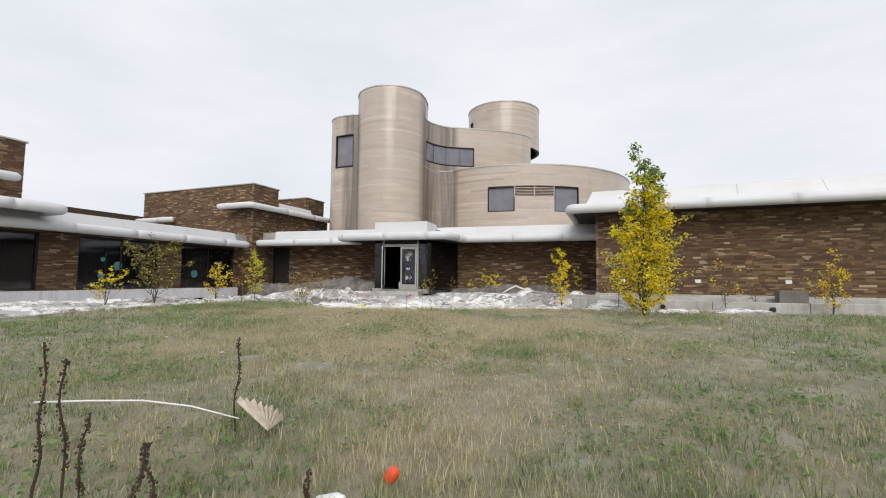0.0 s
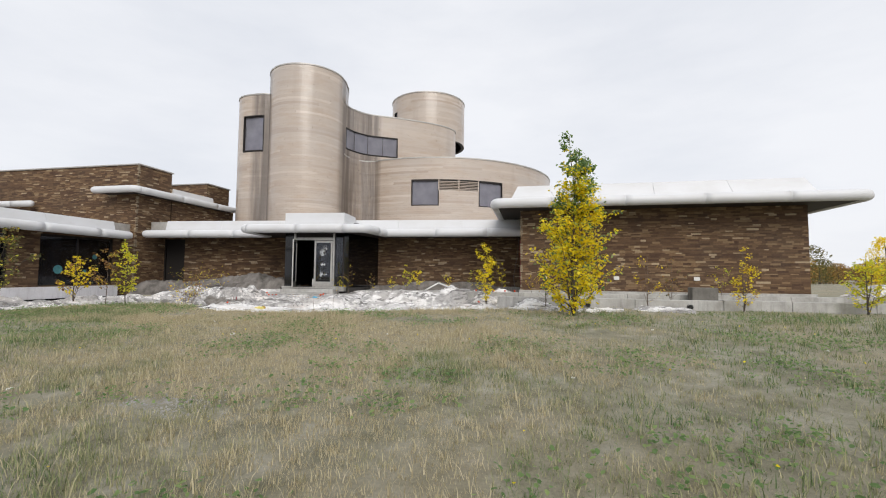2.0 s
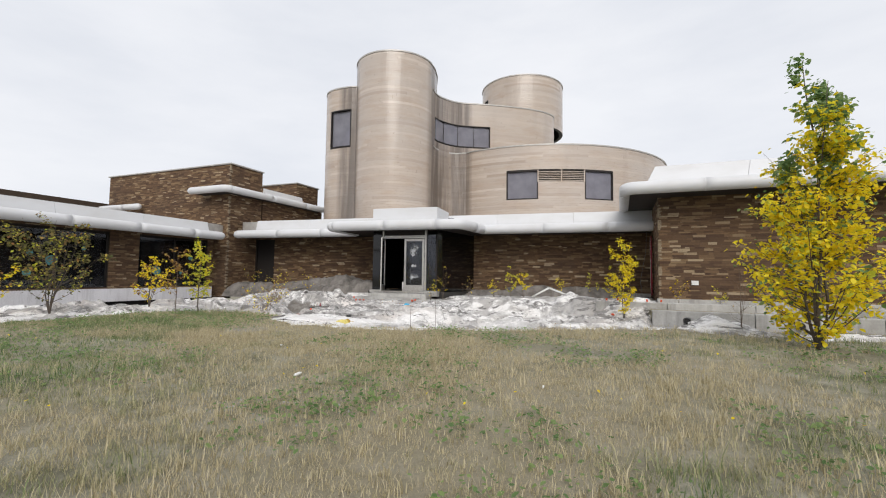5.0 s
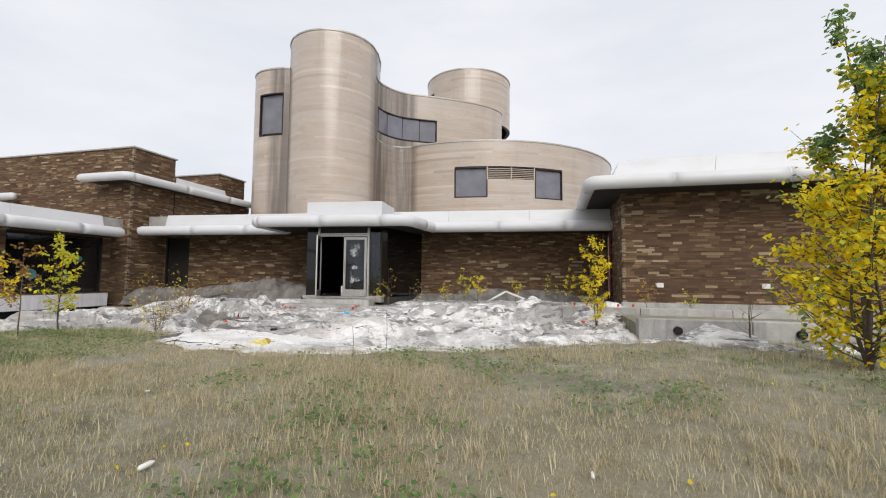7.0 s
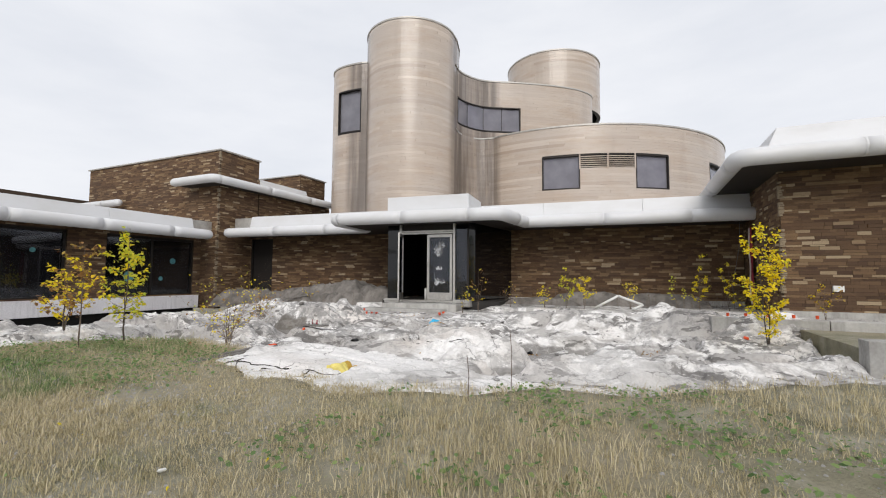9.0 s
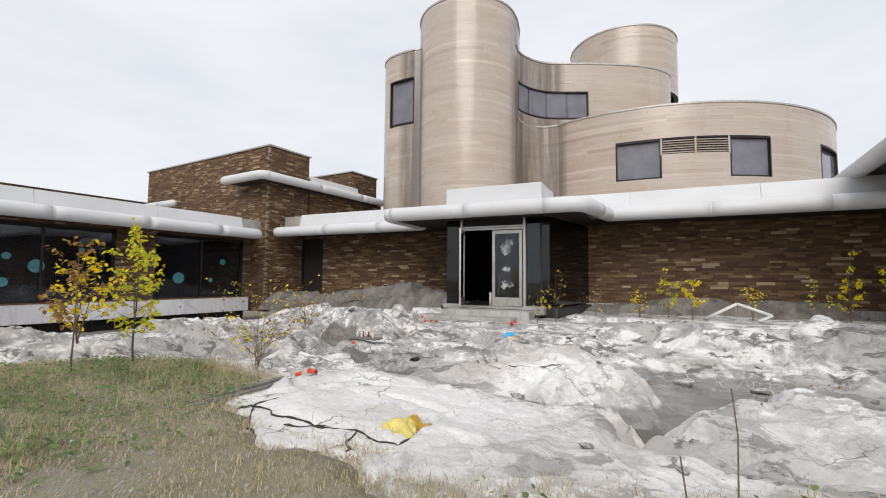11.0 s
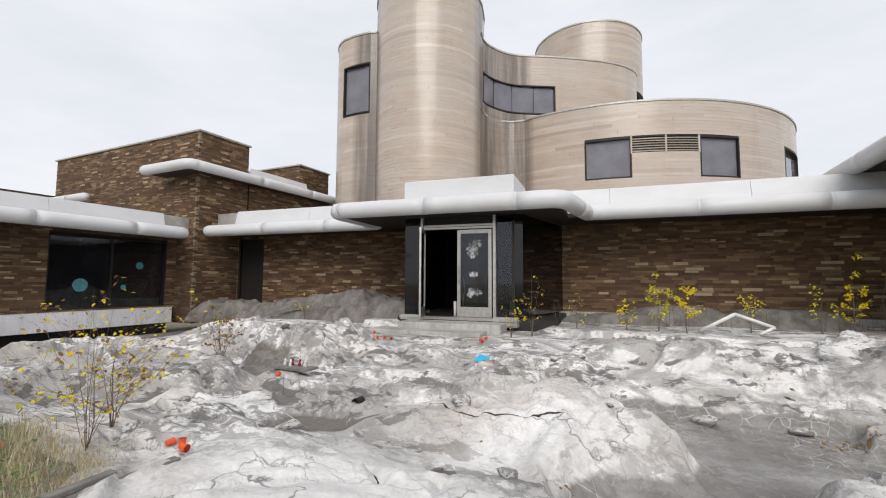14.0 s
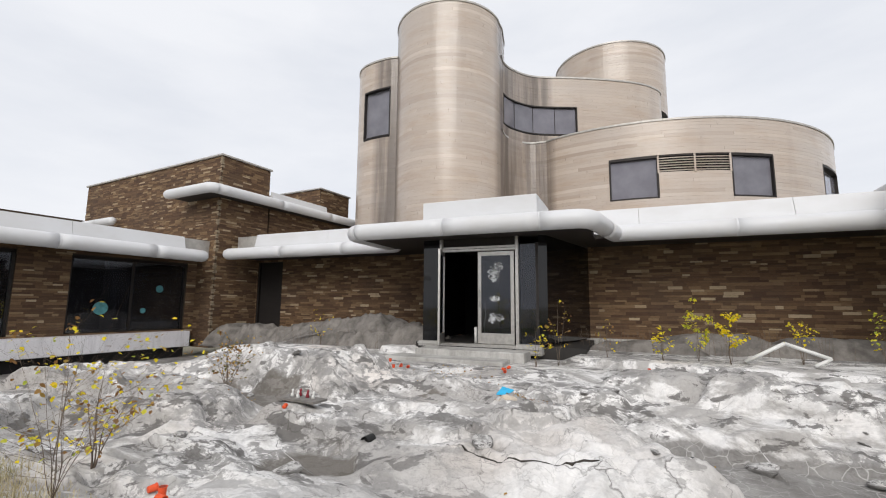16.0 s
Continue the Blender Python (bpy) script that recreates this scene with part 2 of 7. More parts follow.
def mat_ground():
    m = Mat("meadow_soil", 0.95)
    big, mid, fine = m.noise(0.35, 6, 0.6), m.noise(2.4, 7, 0.65), m.noise(40, 6, 0.7)
    col = m.ramp(mid, [(0.3, (0.16, 0.155, 0.10)), (0.5, (0.28, 0.265, 0.195)), (0.7, (0.41, 0.39, 0.325))])
    col = m.mix(m.ramp(big, [(0.45, (0.0,)), (0.62, (0.7,))]), col, (0.34, 0.295, 0.205))
    col = m.mix(0.5, col, m.ramp(fine, [(0.3, (0.5, 0.5, 0.5)), (0.7, (1.1, 1.1, 1.05))]), "MULTIPLY")
    return m.color(col).bump(m.mix(0.5, mid, fine), 0.9, 0.06).m


def mat_grass():
    m = Mat("dry_autumn_grass", 0.8, 0, 0.2)
    rnd = m.island()
    patch = m.noise(0.7, 8, 0.7, None, 0.4)
    dry = m.ramp(rnd, [(0.0, (0.33, 0.275, 0.165)), (0.3, (0.48, 0.41, 0.26)), (0.75, (0.56, 0.485, 0.325)), (1.0, (0.61, 0.535, 0.38))])
    green = m.ramp(rnd, [(0.0, (0.085, 0.145, 0.055)), (0.45, (0.15, 0.22, 0.085)), (0.72, (0.29, 0.31, 0.155)), (1.0, (0.55, 0.48, 0.30))])
    sep = m.n.new("ShaderNodeSeparateXYZ")
    m.l.new(m.co.outputs["Object"], sep.inputs["Vector"])
    # thinner, drier growth towards the rocks
    drier = m.n.new("ShaderNodeMath")
    drier.operation = "MULTIPLY_ADD"
    drier.inputs[1].default_value = 0.022
    m.l.new(sep.outputs["Y"], drier.inputs[0])
    m.l.new(patch, drier.inputs[2])
    # and greener, lusher growth away from the trodden line
    line = m.n.new("ShaderNodeMath")
    line.operation = "MULTIPLY_ADD"
    line.inputs[1].default_value = 0.48
    m.l.new(sep.outputs["Y"], line.inputs[0])
    m.l.new(sep.outputs["X"], line.inputs[2])
    away = m.n.new("ShaderNodeMath")
    away.operation = "ABSOLUTE"
    m.l.new(line.outputs["Value"], away.inputs[0])
    lush = m.n.new("ShaderNodeMath")
    lush.operation = "MULTIPLY_ADD"
    lush.inputs[1].default_value = -0.034
    m.l.new(away.outputs["Value"], lush.inputs[0])
    m.l.new(drier.outputs["Value"], lush.inputs[2])
    col = m.mix(m.ramp(lush.outputs["Value"], [(0.45, (0.0,)), (0.60, (0.92,))]), green, dry)
    m.color(col)
    tr = m.n.new("ShaderNodeBsdfTranslucent")
    m.l.new(col, tr.inputs["Color"])
    mx = m.n.new("ShaderNodeMixShader")
    mx.inputs["Fac"].default_value = 0.25
    m.l.new(m.b.outputs["BSDF"], mx.inputs[1])
    m.l.new(tr.outputs["BSDF"], mx.inputs[2])
    m.l.new(mx.outputs["Shader"], m.n["Material Output"].inputs["Surface"])
    return m.m


def mat_leaf(name, stops, by="island"):
    m = Mat(name, 0.6, 0, 0.3)
    col = m.ramp(m.island(), stops)
    fine = m.noise(30, 4, 0.6)
    col = m.mix(0.3, col, m.ramp(fine, [(0.3, (0.85, 0.85, 0.8)), (0.7, (1, 1, 1))]), "MULTIPLY")
    m.color(col)
    tr = m.n.new("ShaderNodeBsdfTranslucent")
    m.l.new(col, tr.inputs["Color"])
    mx = m.n.new("ShaderNodeMixShader")
    mx.inputs["Fac"].default_value = 0.55
    m.l.new(m.b.outputs["BSDF"], mx.inputs[1])
    m.l.new(tr.outputs["BSDF"], mx.inputs[2])
    m.l.new(mx.outputs["Shader"], m.n["Material Output"].inputs["Surface"])
    return m.m


def mat_plain(name, col, rough=0.6, metal=0.0, var=0.25, scale=8.0, bump=0.1, spec=0.4):
    m = Mat(name, rough, metal, spec)
    f = m.noise(scale, 6, 0.6)
    c = m.mix(1.0, col, m.ramp(f, [(0.3, (1 - var,)), (0.7, (1.0,))]), "MULTIPLY")
    m.color(c).bump(f, bump, 0.01)
    return m.m


def mat_glass(name, tint, dust_sheen=0.06, even=0.4):
    """A thin pane: clear tinted glass with a mirror gloss and a dusty film that also paints sky sheen."""
    m = Mat(name, 0.6)
    smear = m.noise(1.3, 6, 0.6)
    m.color((0.37, 0.36, 0.41))
    clear = m.n.new("ShaderNodeBsdfTransparent")
    clear.inputs["Color"].default_value = (*tint, 1)
    gloss = m.n.new("ShaderNodeBsdfGlossy")
    gloss.inputs["Roughness"].default_value = 0.02
    gloss.inputs["Color"].default_value = (0.9, 0.92, 1.0, 1)
    fres = m.n.new("ShaderNodeFresnel")
    fres.inputs["IOR"].default_value = 1.55
    film = m.n.new("ShaderNodeMixShader")
    m.l.new(m.ramp(smear, [(0.35, (dust_sheen * even,)), (0.75, (dust_sheen * (2 - even),))]), film.inputs["Fac"])
    m.l.new(clear.outputs["BSDF"], film.inputs[1])
    m.l.new(m.b.outputs["BSDF"], film.inputs[2])
    mx = m.n.new("ShaderNodeMixShader")
    m.l.new(fres.outputs["Fac"], mx.inputs["Fac"])
    m.l.new(film.outputs["Shader"], mx.inputs[1])
    m.l.new(gloss.outputs["BSDF"], mx.inputs[2])
    m.l.new(mx.outputs["Shader"], m.n["Material Output"].inputs["Surface"])
    return m.m


STRIP = mat_stone_strip("stone_strips", "island")
STRIP_ONE = mat_stone_strip("stone_strip_single", "object")
MORTAR = mat_plain("dark_mortar", (0.075, 0.052, 0.036), 0.95, 0, 0.4, 12, 0.4)
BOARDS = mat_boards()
WHITE = mat_white_metal()
COPING = mat_plain("grey_coping_metal", (0.52, 0.50, 0.47), 0.45, 0.4, 0.3, 5, 0.1)
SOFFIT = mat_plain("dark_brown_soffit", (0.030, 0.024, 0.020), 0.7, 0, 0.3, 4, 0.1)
CONCRETE = mat_concrete("grey_concrete")
CONCRETE_DARK = mat_concrete("damp_concrete", (0.22, 0.21, 0.19), (0.11, 0.10, 0.09), 2.0)
BASEWHITE = mat_concrete("white_painted_plinth", (0.84, 0.83, 0.86), (0.72, 0.70, 0.72), 0.9)
ROCK = mat_rock()
BOULDER = mat_concrete("grey_brown_boulder", (0.25, 0.230, 0.210), (0.10, 0.091, 0.083), 2.4)
SOIL = mat_ground()
GRASS = mat_grass()
GLASS_DARK = mat_glass("dark_window_glass", (0.42, 0.45, 0.48), 0.03)
# the heavy lilac film puts the sky's reflection into the tower panes' colour
GLASS_TOWER = mat_glass("bluish_grey_window_glass", (0.42, 0.40, 0.48), 0.45, 0.85)
BLACK_PANEL = mat_plain("polished_black_stone", (0.006, 0.006, 0.007), 0.06, 0, 0.2, 3, 0.0, 0.5)
STEEL = mat_plain("brushed_aluminium", (0.62, 0.60, 0.57), 0.35, 0.9, 0.25, 12, 0.05)
FRAME_DARK = mat_plain("dark_bronze_frame", (0.035, 0.030, 0.028), 0.5, 0.5, 0.3, 8, 0.05)
# near-black for gaps, their lack of light put into the colour
GAP_SHADE = mat_plain("gap_shade_black", (0.012, 0.011, 0.011), 0.9)
CRACK_SHADE = mat_plain("dark_crack_shade", (0.055, 0.048, 0.040), 0.95, 0, 0.5, 25, 0.5)
GRAVEL = mat_concrete("grey_gravel", (0.42, 0.41, 0.39), (0.24, 0.23, 0.215), 3.0)
BARK = mat_plain("grey_brown_bark", (0.13, 0.105, 0.085), 0.9, 0, 0.5, 30, 0.5)
TWIG = mat_plain("thin_dry_twig", (0.17, 0.13, 0.10), 0.9, 0, 0.4, 30, 0.3)
ROTWOOD = mat_plain("grey_weathered_timber", (0.23, 0.215, 0.20), 0.9, 0, 0.5, 6, 0.5)
ORANGE = mat_plain("orange_plastic", (0.78, 0.095, 0.025), 0.5, 0, 0.2, 20, 0.05)
RED = mat_plain("red_fabric", (0.26, 0.03, 0.045), 0.8, 0, 0.3, 20, 0.1)
CLOTH = mat_plain("pale_fabric", (0.66, 0.60, 0.55), 0.85, 0, 0.3, 14, 0.2)
PAPER = mat_plain("weathered_cream_paper", (0.62, 0.54, 0.44), 0.85, 0, 0.35, 14, 0.2)
WHITE_PLASTIC = mat_plain("white_plastic", (0.74, 0.74, 0.72), 0.5, 0, 0.15, 12, 0.05)
BLUE = mat_plain("sky_blue_sheet", (0.03, 0.42, 0.72), 0.5, 0, 0.2, 12, 0.1)
YELLOW = mat_plain("yellow_sponge", (0.78, 0.66, 0.20), 0.9, 0, 0.35, 18, 0.4)
BLACKPIPE = mat_plain("black_pipe", (0.015, 0.015, 0.015), 0.6)
LEAF_GOLD = mat_leaf("golden_leaves", [(0.0, (0.82, 0.64, 0.02)), (0.45, (0.93, 0.76, 0.03)), (0.85, (0.96, 0.82, 0.06)), (1.0, (0.90, 0.60, 0.03))])
LEAF_LIME = mat_leaf("yellow_green_leaves", [(0.0, (0.42, 0.50, 0.06)), (0.5, (0.66, 0.66, 0.07)), (1.0, (0.84, 0.73, 0.08))])
LEAF_GREEN = mat_leaf("green_leaves", [(0.0, (0.12, 0.21, 0.075)), (0.5, (0.20, 0.31, 0.12)), (1.0, (0.32, 0.41, 0.16))])
LEAF_RUST = mat_leaf("rusty_brown_leaves", [(0.0, (0.20, 0.10, 0.04)), (0.5, (0.38, 0.21, 0.07)), (1.0, (0.52, 0.38, 0.09))])
LEAF_OLIVE = mat_leaf("olive_leaves", [(0.0, (0.09, 0.10, 0.035)), (0.5, (0.17, 0.16, 0.06)), (1.0, (0.28, 0.22, 0.08))])

# ---------------- mesh helpers ----------------


class Geo:
    """Collects faces, then becomes one mesh."""

    def __init__(self):
        self.v, self.f = [], []

    def add(self, verts, faces):
        o = len(self.v)
        self.v.extend([tuple(p) for p in verts])
        self.f.extend([tuple(i + o for i in q) for q in faces])
        return self

    def box(self, x0, y0, z0, x1, y1, z1, fr=None):
        c = [(x0, y0, z0), (x1, y0, z0), (x1, y1, z0), (x0, y1, z0), (x0, y0, z1), (x1, y0, z1), (x1, y1, z1), (x0, y1, z1)]
        if fr:
            c = [fr @ Vector(p) for p in c]
        return self.add(c, [(3, 2, 1, 0), (4, 5, 6, 7), (0, 1, 5, 4), (1, 2, 6, 5), (2, 3, 7, 6), (3, 0, 4, 7)])

    def tube(self, pts, radii, seg=8, caps=True, round_ends=0):
        pts = [Vector(p) for p in pts]
        if isinstance(radii, (int, float)):
            radii = [radii] * len(pts)
        else:
            radii = list(radii)
        if round_ends:
            a, b = (pts[0] - pts[1]).normalized(), (pts[-1] - pts[-2]).normalized()
            r0, r1 = radii[0], radii[-1]
            ks = [radians(90 * i / round_ends) for i in range(1, round_ends + 1)]
            head = [(pts[0] + a * r0 * math.sin(k), max(r0 * math.cos(k), 0.004)) for k in reversed(ks)]
            tail = [(pts[-1] + b * r1 * math.sin(k), max(r1 * math.cos(k), 0.004)) for k in ks]
            pts = [p for p, _ in head] + pts + [p for p, _ in tail]
            radii = [r for _, r in head] + radii + [r for _, r in tail]
        rings = []
        up = Vector((0, 0, 1))
        for i, p in enumerate(pts):
            d = (pts[min(i + 1, len(pts) - 1)] - pts[max(i - 1, 0)]).normalized()
            s = d.cross(up)
            s = s.normalized() if s.length > 0.05 else Vector((1, 0, 0))
            t = s.cross(d).normalized()
            rings.append([p + (s * math.cos(6.28319 * k / seg) + t * math.sin(6.28319 * k / seg)) * radii[i] for k in range(seg)])
        vs = [q for r in rings for q in r]
        fs = [(i * seg + k, i * seg + (k + 1) % seg, (i + 1) * seg + (k + 1) % seg, (i + 1) * seg + k) for i in range(len(pts) - 1) for k in range(seg)]
        if caps:
            fs += [tuple(range(seg))[::-1], tuple((len(pts) - 1) * seg + k for k in range(seg))]
        return self.add(vs, fs)

    def prism(self, outline, z0, z1):
        n = len(outline)
        vs = [(x, y, z0) for x, y in outline] + [(x, y, z1) for x, y in outline]
        return self.add(vs, [tuple(range(n))[::-1], tuple(range(n, 2 * n))] + [(i, (i + 1) % n, n + (i + 1) % n, n + i) for i in range(n)])

    def mesh(self, name, material, smooth=False):
        me = bpy.data.meshes.new(name)
        me.from_pydata(self.v, [], self.f)
        me.materials.append(material)
        if smooth:
            me.polygons.foreach_set("use_smooth", [True] * len(me.polygons))
        me.update()
        return me


def part(name, geo, material, parent=None, label="", smooth=False, bevel=0.0):
    ob = new(name, geo.mesh(name, material, smooth))
    if parent is not None:
        ob.parent = parent
    if label:
        ob["label"] = label
    if bevel:
        b = ob.modifiers.new("edge", "BEVEL")
        b.width, b.segments, b.limit_method = bevel, 2, "ANGLE"
    return ob


def thing(name, label, category, group="", kind="", at=None):
    ob = new(name)
    if at:
        ob.matrix_world = at
    return tagged(ob, label, category, group, kind)


def single(name, geo, material, label, category, group="", kind="", smooth=False, bevel=0.0):
    return tagged(part(name, geo, material, None, "", smooth, bevel), label, category, group, kind)


def spline(points, step=0.25):
    """A smooth line through points of the plan, at even steps."""
    p = [Vector((*q, 0)).to_2d() if len(q) == 2 else Vector(q) for q in points]
    p = [2 * p[0] - p[1]] + p + [2 * p[-1] - p[-2]]
    out = []
    for i in range(1, len(p) - 2):
        n = max(2, int((p[i + 1] - p[i]).length / step))
        for k in range(n):
            t = k / n
            a, b, c, d = p[i - 1], p[i], p[i + 1], p[i + 2]
            out.append(0.5 * ((2 * b) + (c - a) * t + (2 * a - 5 * b + 4 * c - d) * t * t + (3 * b - a - 3 * c + d) * t ** 3))
    out.append(p[-2])
    return out


def ground_z(x, y):
    """Lawn height: a gentle rise towards the building, level beyond."""
    z = 0.27 + 0.034 * max(min(y, 11.5), -30)
    return z + 0.05 * noise.noise(Vector((x * 0.35, y * 0.35, 3.0))) + 0.02 * noise.noise(Vector((x * 1.4, y * 1.4, 7.0)))


BACK = pose(-20.8, 22.5, 0, 0, 0, 5.5)
TO_BACK = BACK.inverted()

# ---------------- ground and rock ----------------
LAWN_EDGE = [(-12.6, 11.0), (-11.7, 11.9), (-10.9, 12.3), (-9.6, 12.2), (-8.9, 11.4), (-7.9, 11.0), (-6.9, 10.95), (-5.8, 11.25), (-3.5, 12.4), (-2.4, 13.3), (-1.2, 14.0), (1.0, 14.45), (14, 14.45)]


def edge_y(x):
    return edge_line(x) + 0.22 * noise.noise(Vector((x * 1.3, 4, 1))) + 0.12 * noise.noise(Vector((x * 4.1, 9, 1)))


def edge_line(x):
    if x < LAWN_EDGE[0][0]:
        return 11.0 + (x + 12.6) * 3.2
    for (xa, ya), (xb, yb) in zip(LAWN_EDGE, LAWN_EDGE[1:]):
        if x <= xb:
            return ya + (yb - ya) * (x - xa) / (xb - xa)
    return 14.45


def hump(x, y, cx, cy, sx, sy, h):
    return h * math.exp(-((x - cx) / sx) ** 2 - ((y - cy) / sy) ** 2)


# rock masses of the court, each a slab with a tilted top and four battered sides:
# centre, turn, half-length, half-depth, top, tilt along, tilt back, slopes of front, back, left, right, roundness
SLABS = [
    (-7.75, 12.0, 0, 1.45, 0.80, 0.68, -0.035, -0.05, 0.55, 0.30, 0.45, 1.0, 0.10),
    (-7.80, 15.45, 14, 0.80, 0.40, 0.58, 0.10, 0.05, 0.36, 0.9, 0.34, 1.3, 0.05),
    (-7.10, 15.55, 50, 0.22, 0.34, 0.70, -0.10, 0.22, 0.55, 1.3, 0.5, 1.1, 0.03),
    (-6.85, 14.55, -38, 0.62, 0.16, 0.36, -0.22, 0.25, 0.7, 1.0, 0.3, 0.7, 0.03),
    (-7.85, 14.3, 8, 0.70, 0.20, 0.28, 0.05, 0.16, 0.45, 0.5, 0.5, 1.3, 0.04),
    (-8.85, 15.35, 20, 0.55, 0.45, 0.50, -0.05, 0.10, 0.9, 0.7, 0.9, 0.5, 0.05),
    (-4.55, 14.0, 18, 0.95, 0.45, 0.58, 0.03, 0.04, 0.42, 0.85, 0.75, 0.5, 0.08),
    (-5.10, 13.5, 62, 0.55, 0.30, 0.54, -0.04, 0.0, 0.5, 1.4, 0.5, 0.7, 0.06),
    (-2.85, 14.55, 14, 1.10, 0.38, 0.60, 0.02, -0.05, 0.5, 0.9, 0.6, 0.6, 0.07),
    (-0.9, 14.3, 5, 1.10, 0.25, 0.60, 0.02, -0.05, 0.5, 0.8, 0.6, 0.5, 0.07),
    (-4.75, 17.72, -4, 1.75, 0.42, 0.40, 0.02, 0.12, 2.6, 0.8, 1.0, 1.2, 0.04),
    (-6.35, 17.95, 8, 0.62, 0.42, 0.44, 0.02, 0.14, 1.1, 0.8, 1.0, 1.2, 0.05),
    (-6.65, 18.85, 4, 0.75, 0.40, 0.80, 0.05, 0.03, 1.3, 1.0, 0.9, 1.4, 0.06),
    (-5.2, 18.72, -6, 0.72, 0.46, 0.86, -0.03, 0.04, 1.5, 0.8, 1.2, 1.6, 0.06),
    (-3.95, 18.5, -10, 0.60, 0.52, 0.78, 0.05, 0.12, 1.5, 0.8, 1.3, 1.3, 0.07),
    (-2.85, 18.3, -14, 0.80, 0.55, 0.92, 0.03, 0.04, 1.0, 0.9, 1.0, 1.2, 0.09),
    (-2.35, 17.3, -8, 0.85, 0.48, 0.62, 0.08, 0.18, 1.1, 1.2, 0.8, 1.0, 0.07),
    (-3.6, 16.75, -12, 0.48, 0.20, 0.26, 0.05, 0.1, 2.0, 1.5, 1.4, 0.9, 0.04),
    (-9.9, 18.05, -6, 1.45, 0.62, 0.60, -0.03, 0.03, 0.9, 0.7, 0.8, 0.8, 0.05),
    (-8.05, 18.15, 12, 0.75, 0.50, 0.60, 0.05, 0.06, 1.2, 0.8, 0.9, 1.2, 0.06),
    (-9.5, 16.65, 5, 1.35, 0.42, 0.47, 0.03, 0.05, 0.7, 0.6, 0.7, 0.8, 0.05),
    (-8.15, 17.05, -12, 0.50, 0.26, 0.50, 0.05, 0.08, 1.4, 0.9, 1.0, 1.2, 0.04),
    (-10.35, 15.35, -6, 0.85, 0.36, 0.52, -0.05, 0.04, 1.2, 0.7, 1.0, 0.8, 0.05),
    (-11.15, 14.45, 12, 0.62, 0.24, 0.41, -0.05, 0.08, 0.9, 0.9, 0.6, 0.8, 0.04),
    (-10.35, 13.35, -20, 0.75, 0.42, 0.50, 0.02, -0.06, 0.4, 0.5, 0.5, 0.5, 0.05),
    (-9.15, 13.45, 10, 0.55, 0.24, 0.44, 0.02, -0.05, 0.4, 0.8, 0.6, 0.5, 0.05),
    (-12.95, 17.15, 6, 1.15, 0.58, 0.98, 0.03, 0.05, 1.25, 0.8, 0.6, 0.9, 0.14),
    (-14.4, 17.4, -8, 0.80, 0.55, 0.80, 0.06, 0.05, 0.9, 0.7, 0.7, 0.7, 0.08),
    (-12.85, 14.6, 16, 0.80, 0.45, 0.62, 0.04, 0.06, 2.2, 0.7, 0.5, 0.9, 0.06),
    (-13.9, 15.6, -6, 0.85, 0.42, 0.62, 0.02, 0.08, 0.9, 0.7, 0.5, 0.7, 0.05),
    (-15.7, 15.5, 10, 1.40, 0.70, 0.62, 0.03, 0.05, 2.6, 0.7, 0.6, 0.6, 0.07),
    (-14.9, 12.7, 20, 1.30, 0.85, 0.58, 0.03, 0.04, 0.9, 0.6, 0.6, 0.8, 0.07),
    (-17.6, 18.0, 6, 1.6, 0.9, 0.40, 0.03, 0.03, 1.0, 0.7, 0.6, 0.6, 0.08),
    (-18.2, 13.6, 80, 1.4, 0.9, 0.42, 0.02, 0.03, 0.8, 0.7, 0.6, 0.6, 0.07),
    (-15.5, 19.5, 4, 1.8, 0.5, 0.72, 0.03, 0.03, 1.0, 0.7, 0.6, 0.6, 0.08),
    (-13.5, 10.9, 60, 0.9, 0.8, 0.56, 0.03, 0.0, 0.6, 0.6, 0.5, 0.5, 0.06),
    (-14.5, 8.2, 70, 1.3, 1.1, 0.56, 0.03, 0.0, 0.6, 0.6, 0.5, 0.5, 0.06),
    (-17.6, 10.2, 75, 1.5, 1.3, 0.52, 0.03, 0.0, 0.8, 0.6, 0.5, 0.6, 0.06),
]
SLABS = [(cx, cy, math.cos(radians(a)), math.sin(radians(a)), *rest) for cx, cy, a, *rest in SLABS]

CRACKS = [[(-8.69, 11.28), (-8.56, 11.36), (-8.15, 11.3), (-7.73, 11.35), (-7.49, 11.4), (-7.28, 11.36), (-7.13, 11.39)],
          [(-8.56, 11.36), (-8.59, 11.64), (-8.62, 11.93), (-8.64, 12.27)],
          [(-8.21, 12.18), (-7.83, 12.3), (-7.53, 12.27), (-7.21, 12.22)],
          [(-7.21, 12.22), (-7.2, 11.91), (-7.17, 11.68), (-7.13, 11.39)],
          [(-8.56, 11.36), (-8.32, 11.13), (-8.01, 10.98)],
          [(-7.49, 11.4), (-7.44, 11.26), (-7.31, 11.1)],
          [(-8.03, 11.21), (-7.85, 11.28), (-7.75, 11.37)],
          [(-8.5, 14.9), (-7.5, 14.75), (-6.9, 14.95)],
          [(-8.05, 13.2), (-7.75, 12.95), (-7.4, 13.0)]]


def wander(line, seed, step=0.045, sway=0.045):
    """The same line, broken into short uneven legs."""
    out = []
    for (ax, ay), (bx, by) in zip(line, line[1:]):
        n = max(1, int(math.hypot(bx - ax, by - ay) / step))
        for k in range(n):
            x, y = ax + (bx - ax) * k / n, ay + (by - ay) * k / n
            out.append((x + sway * noise.noise(Vector((x * 7, y * 7, seed))), y + sway * noise.noise(Vector((x * 7, y * 7, seed + 9)))))
    return out + [line[-1]]


CRACKS = [wander(line, 3 * i) for i, line in enumerate(CRACKS)]


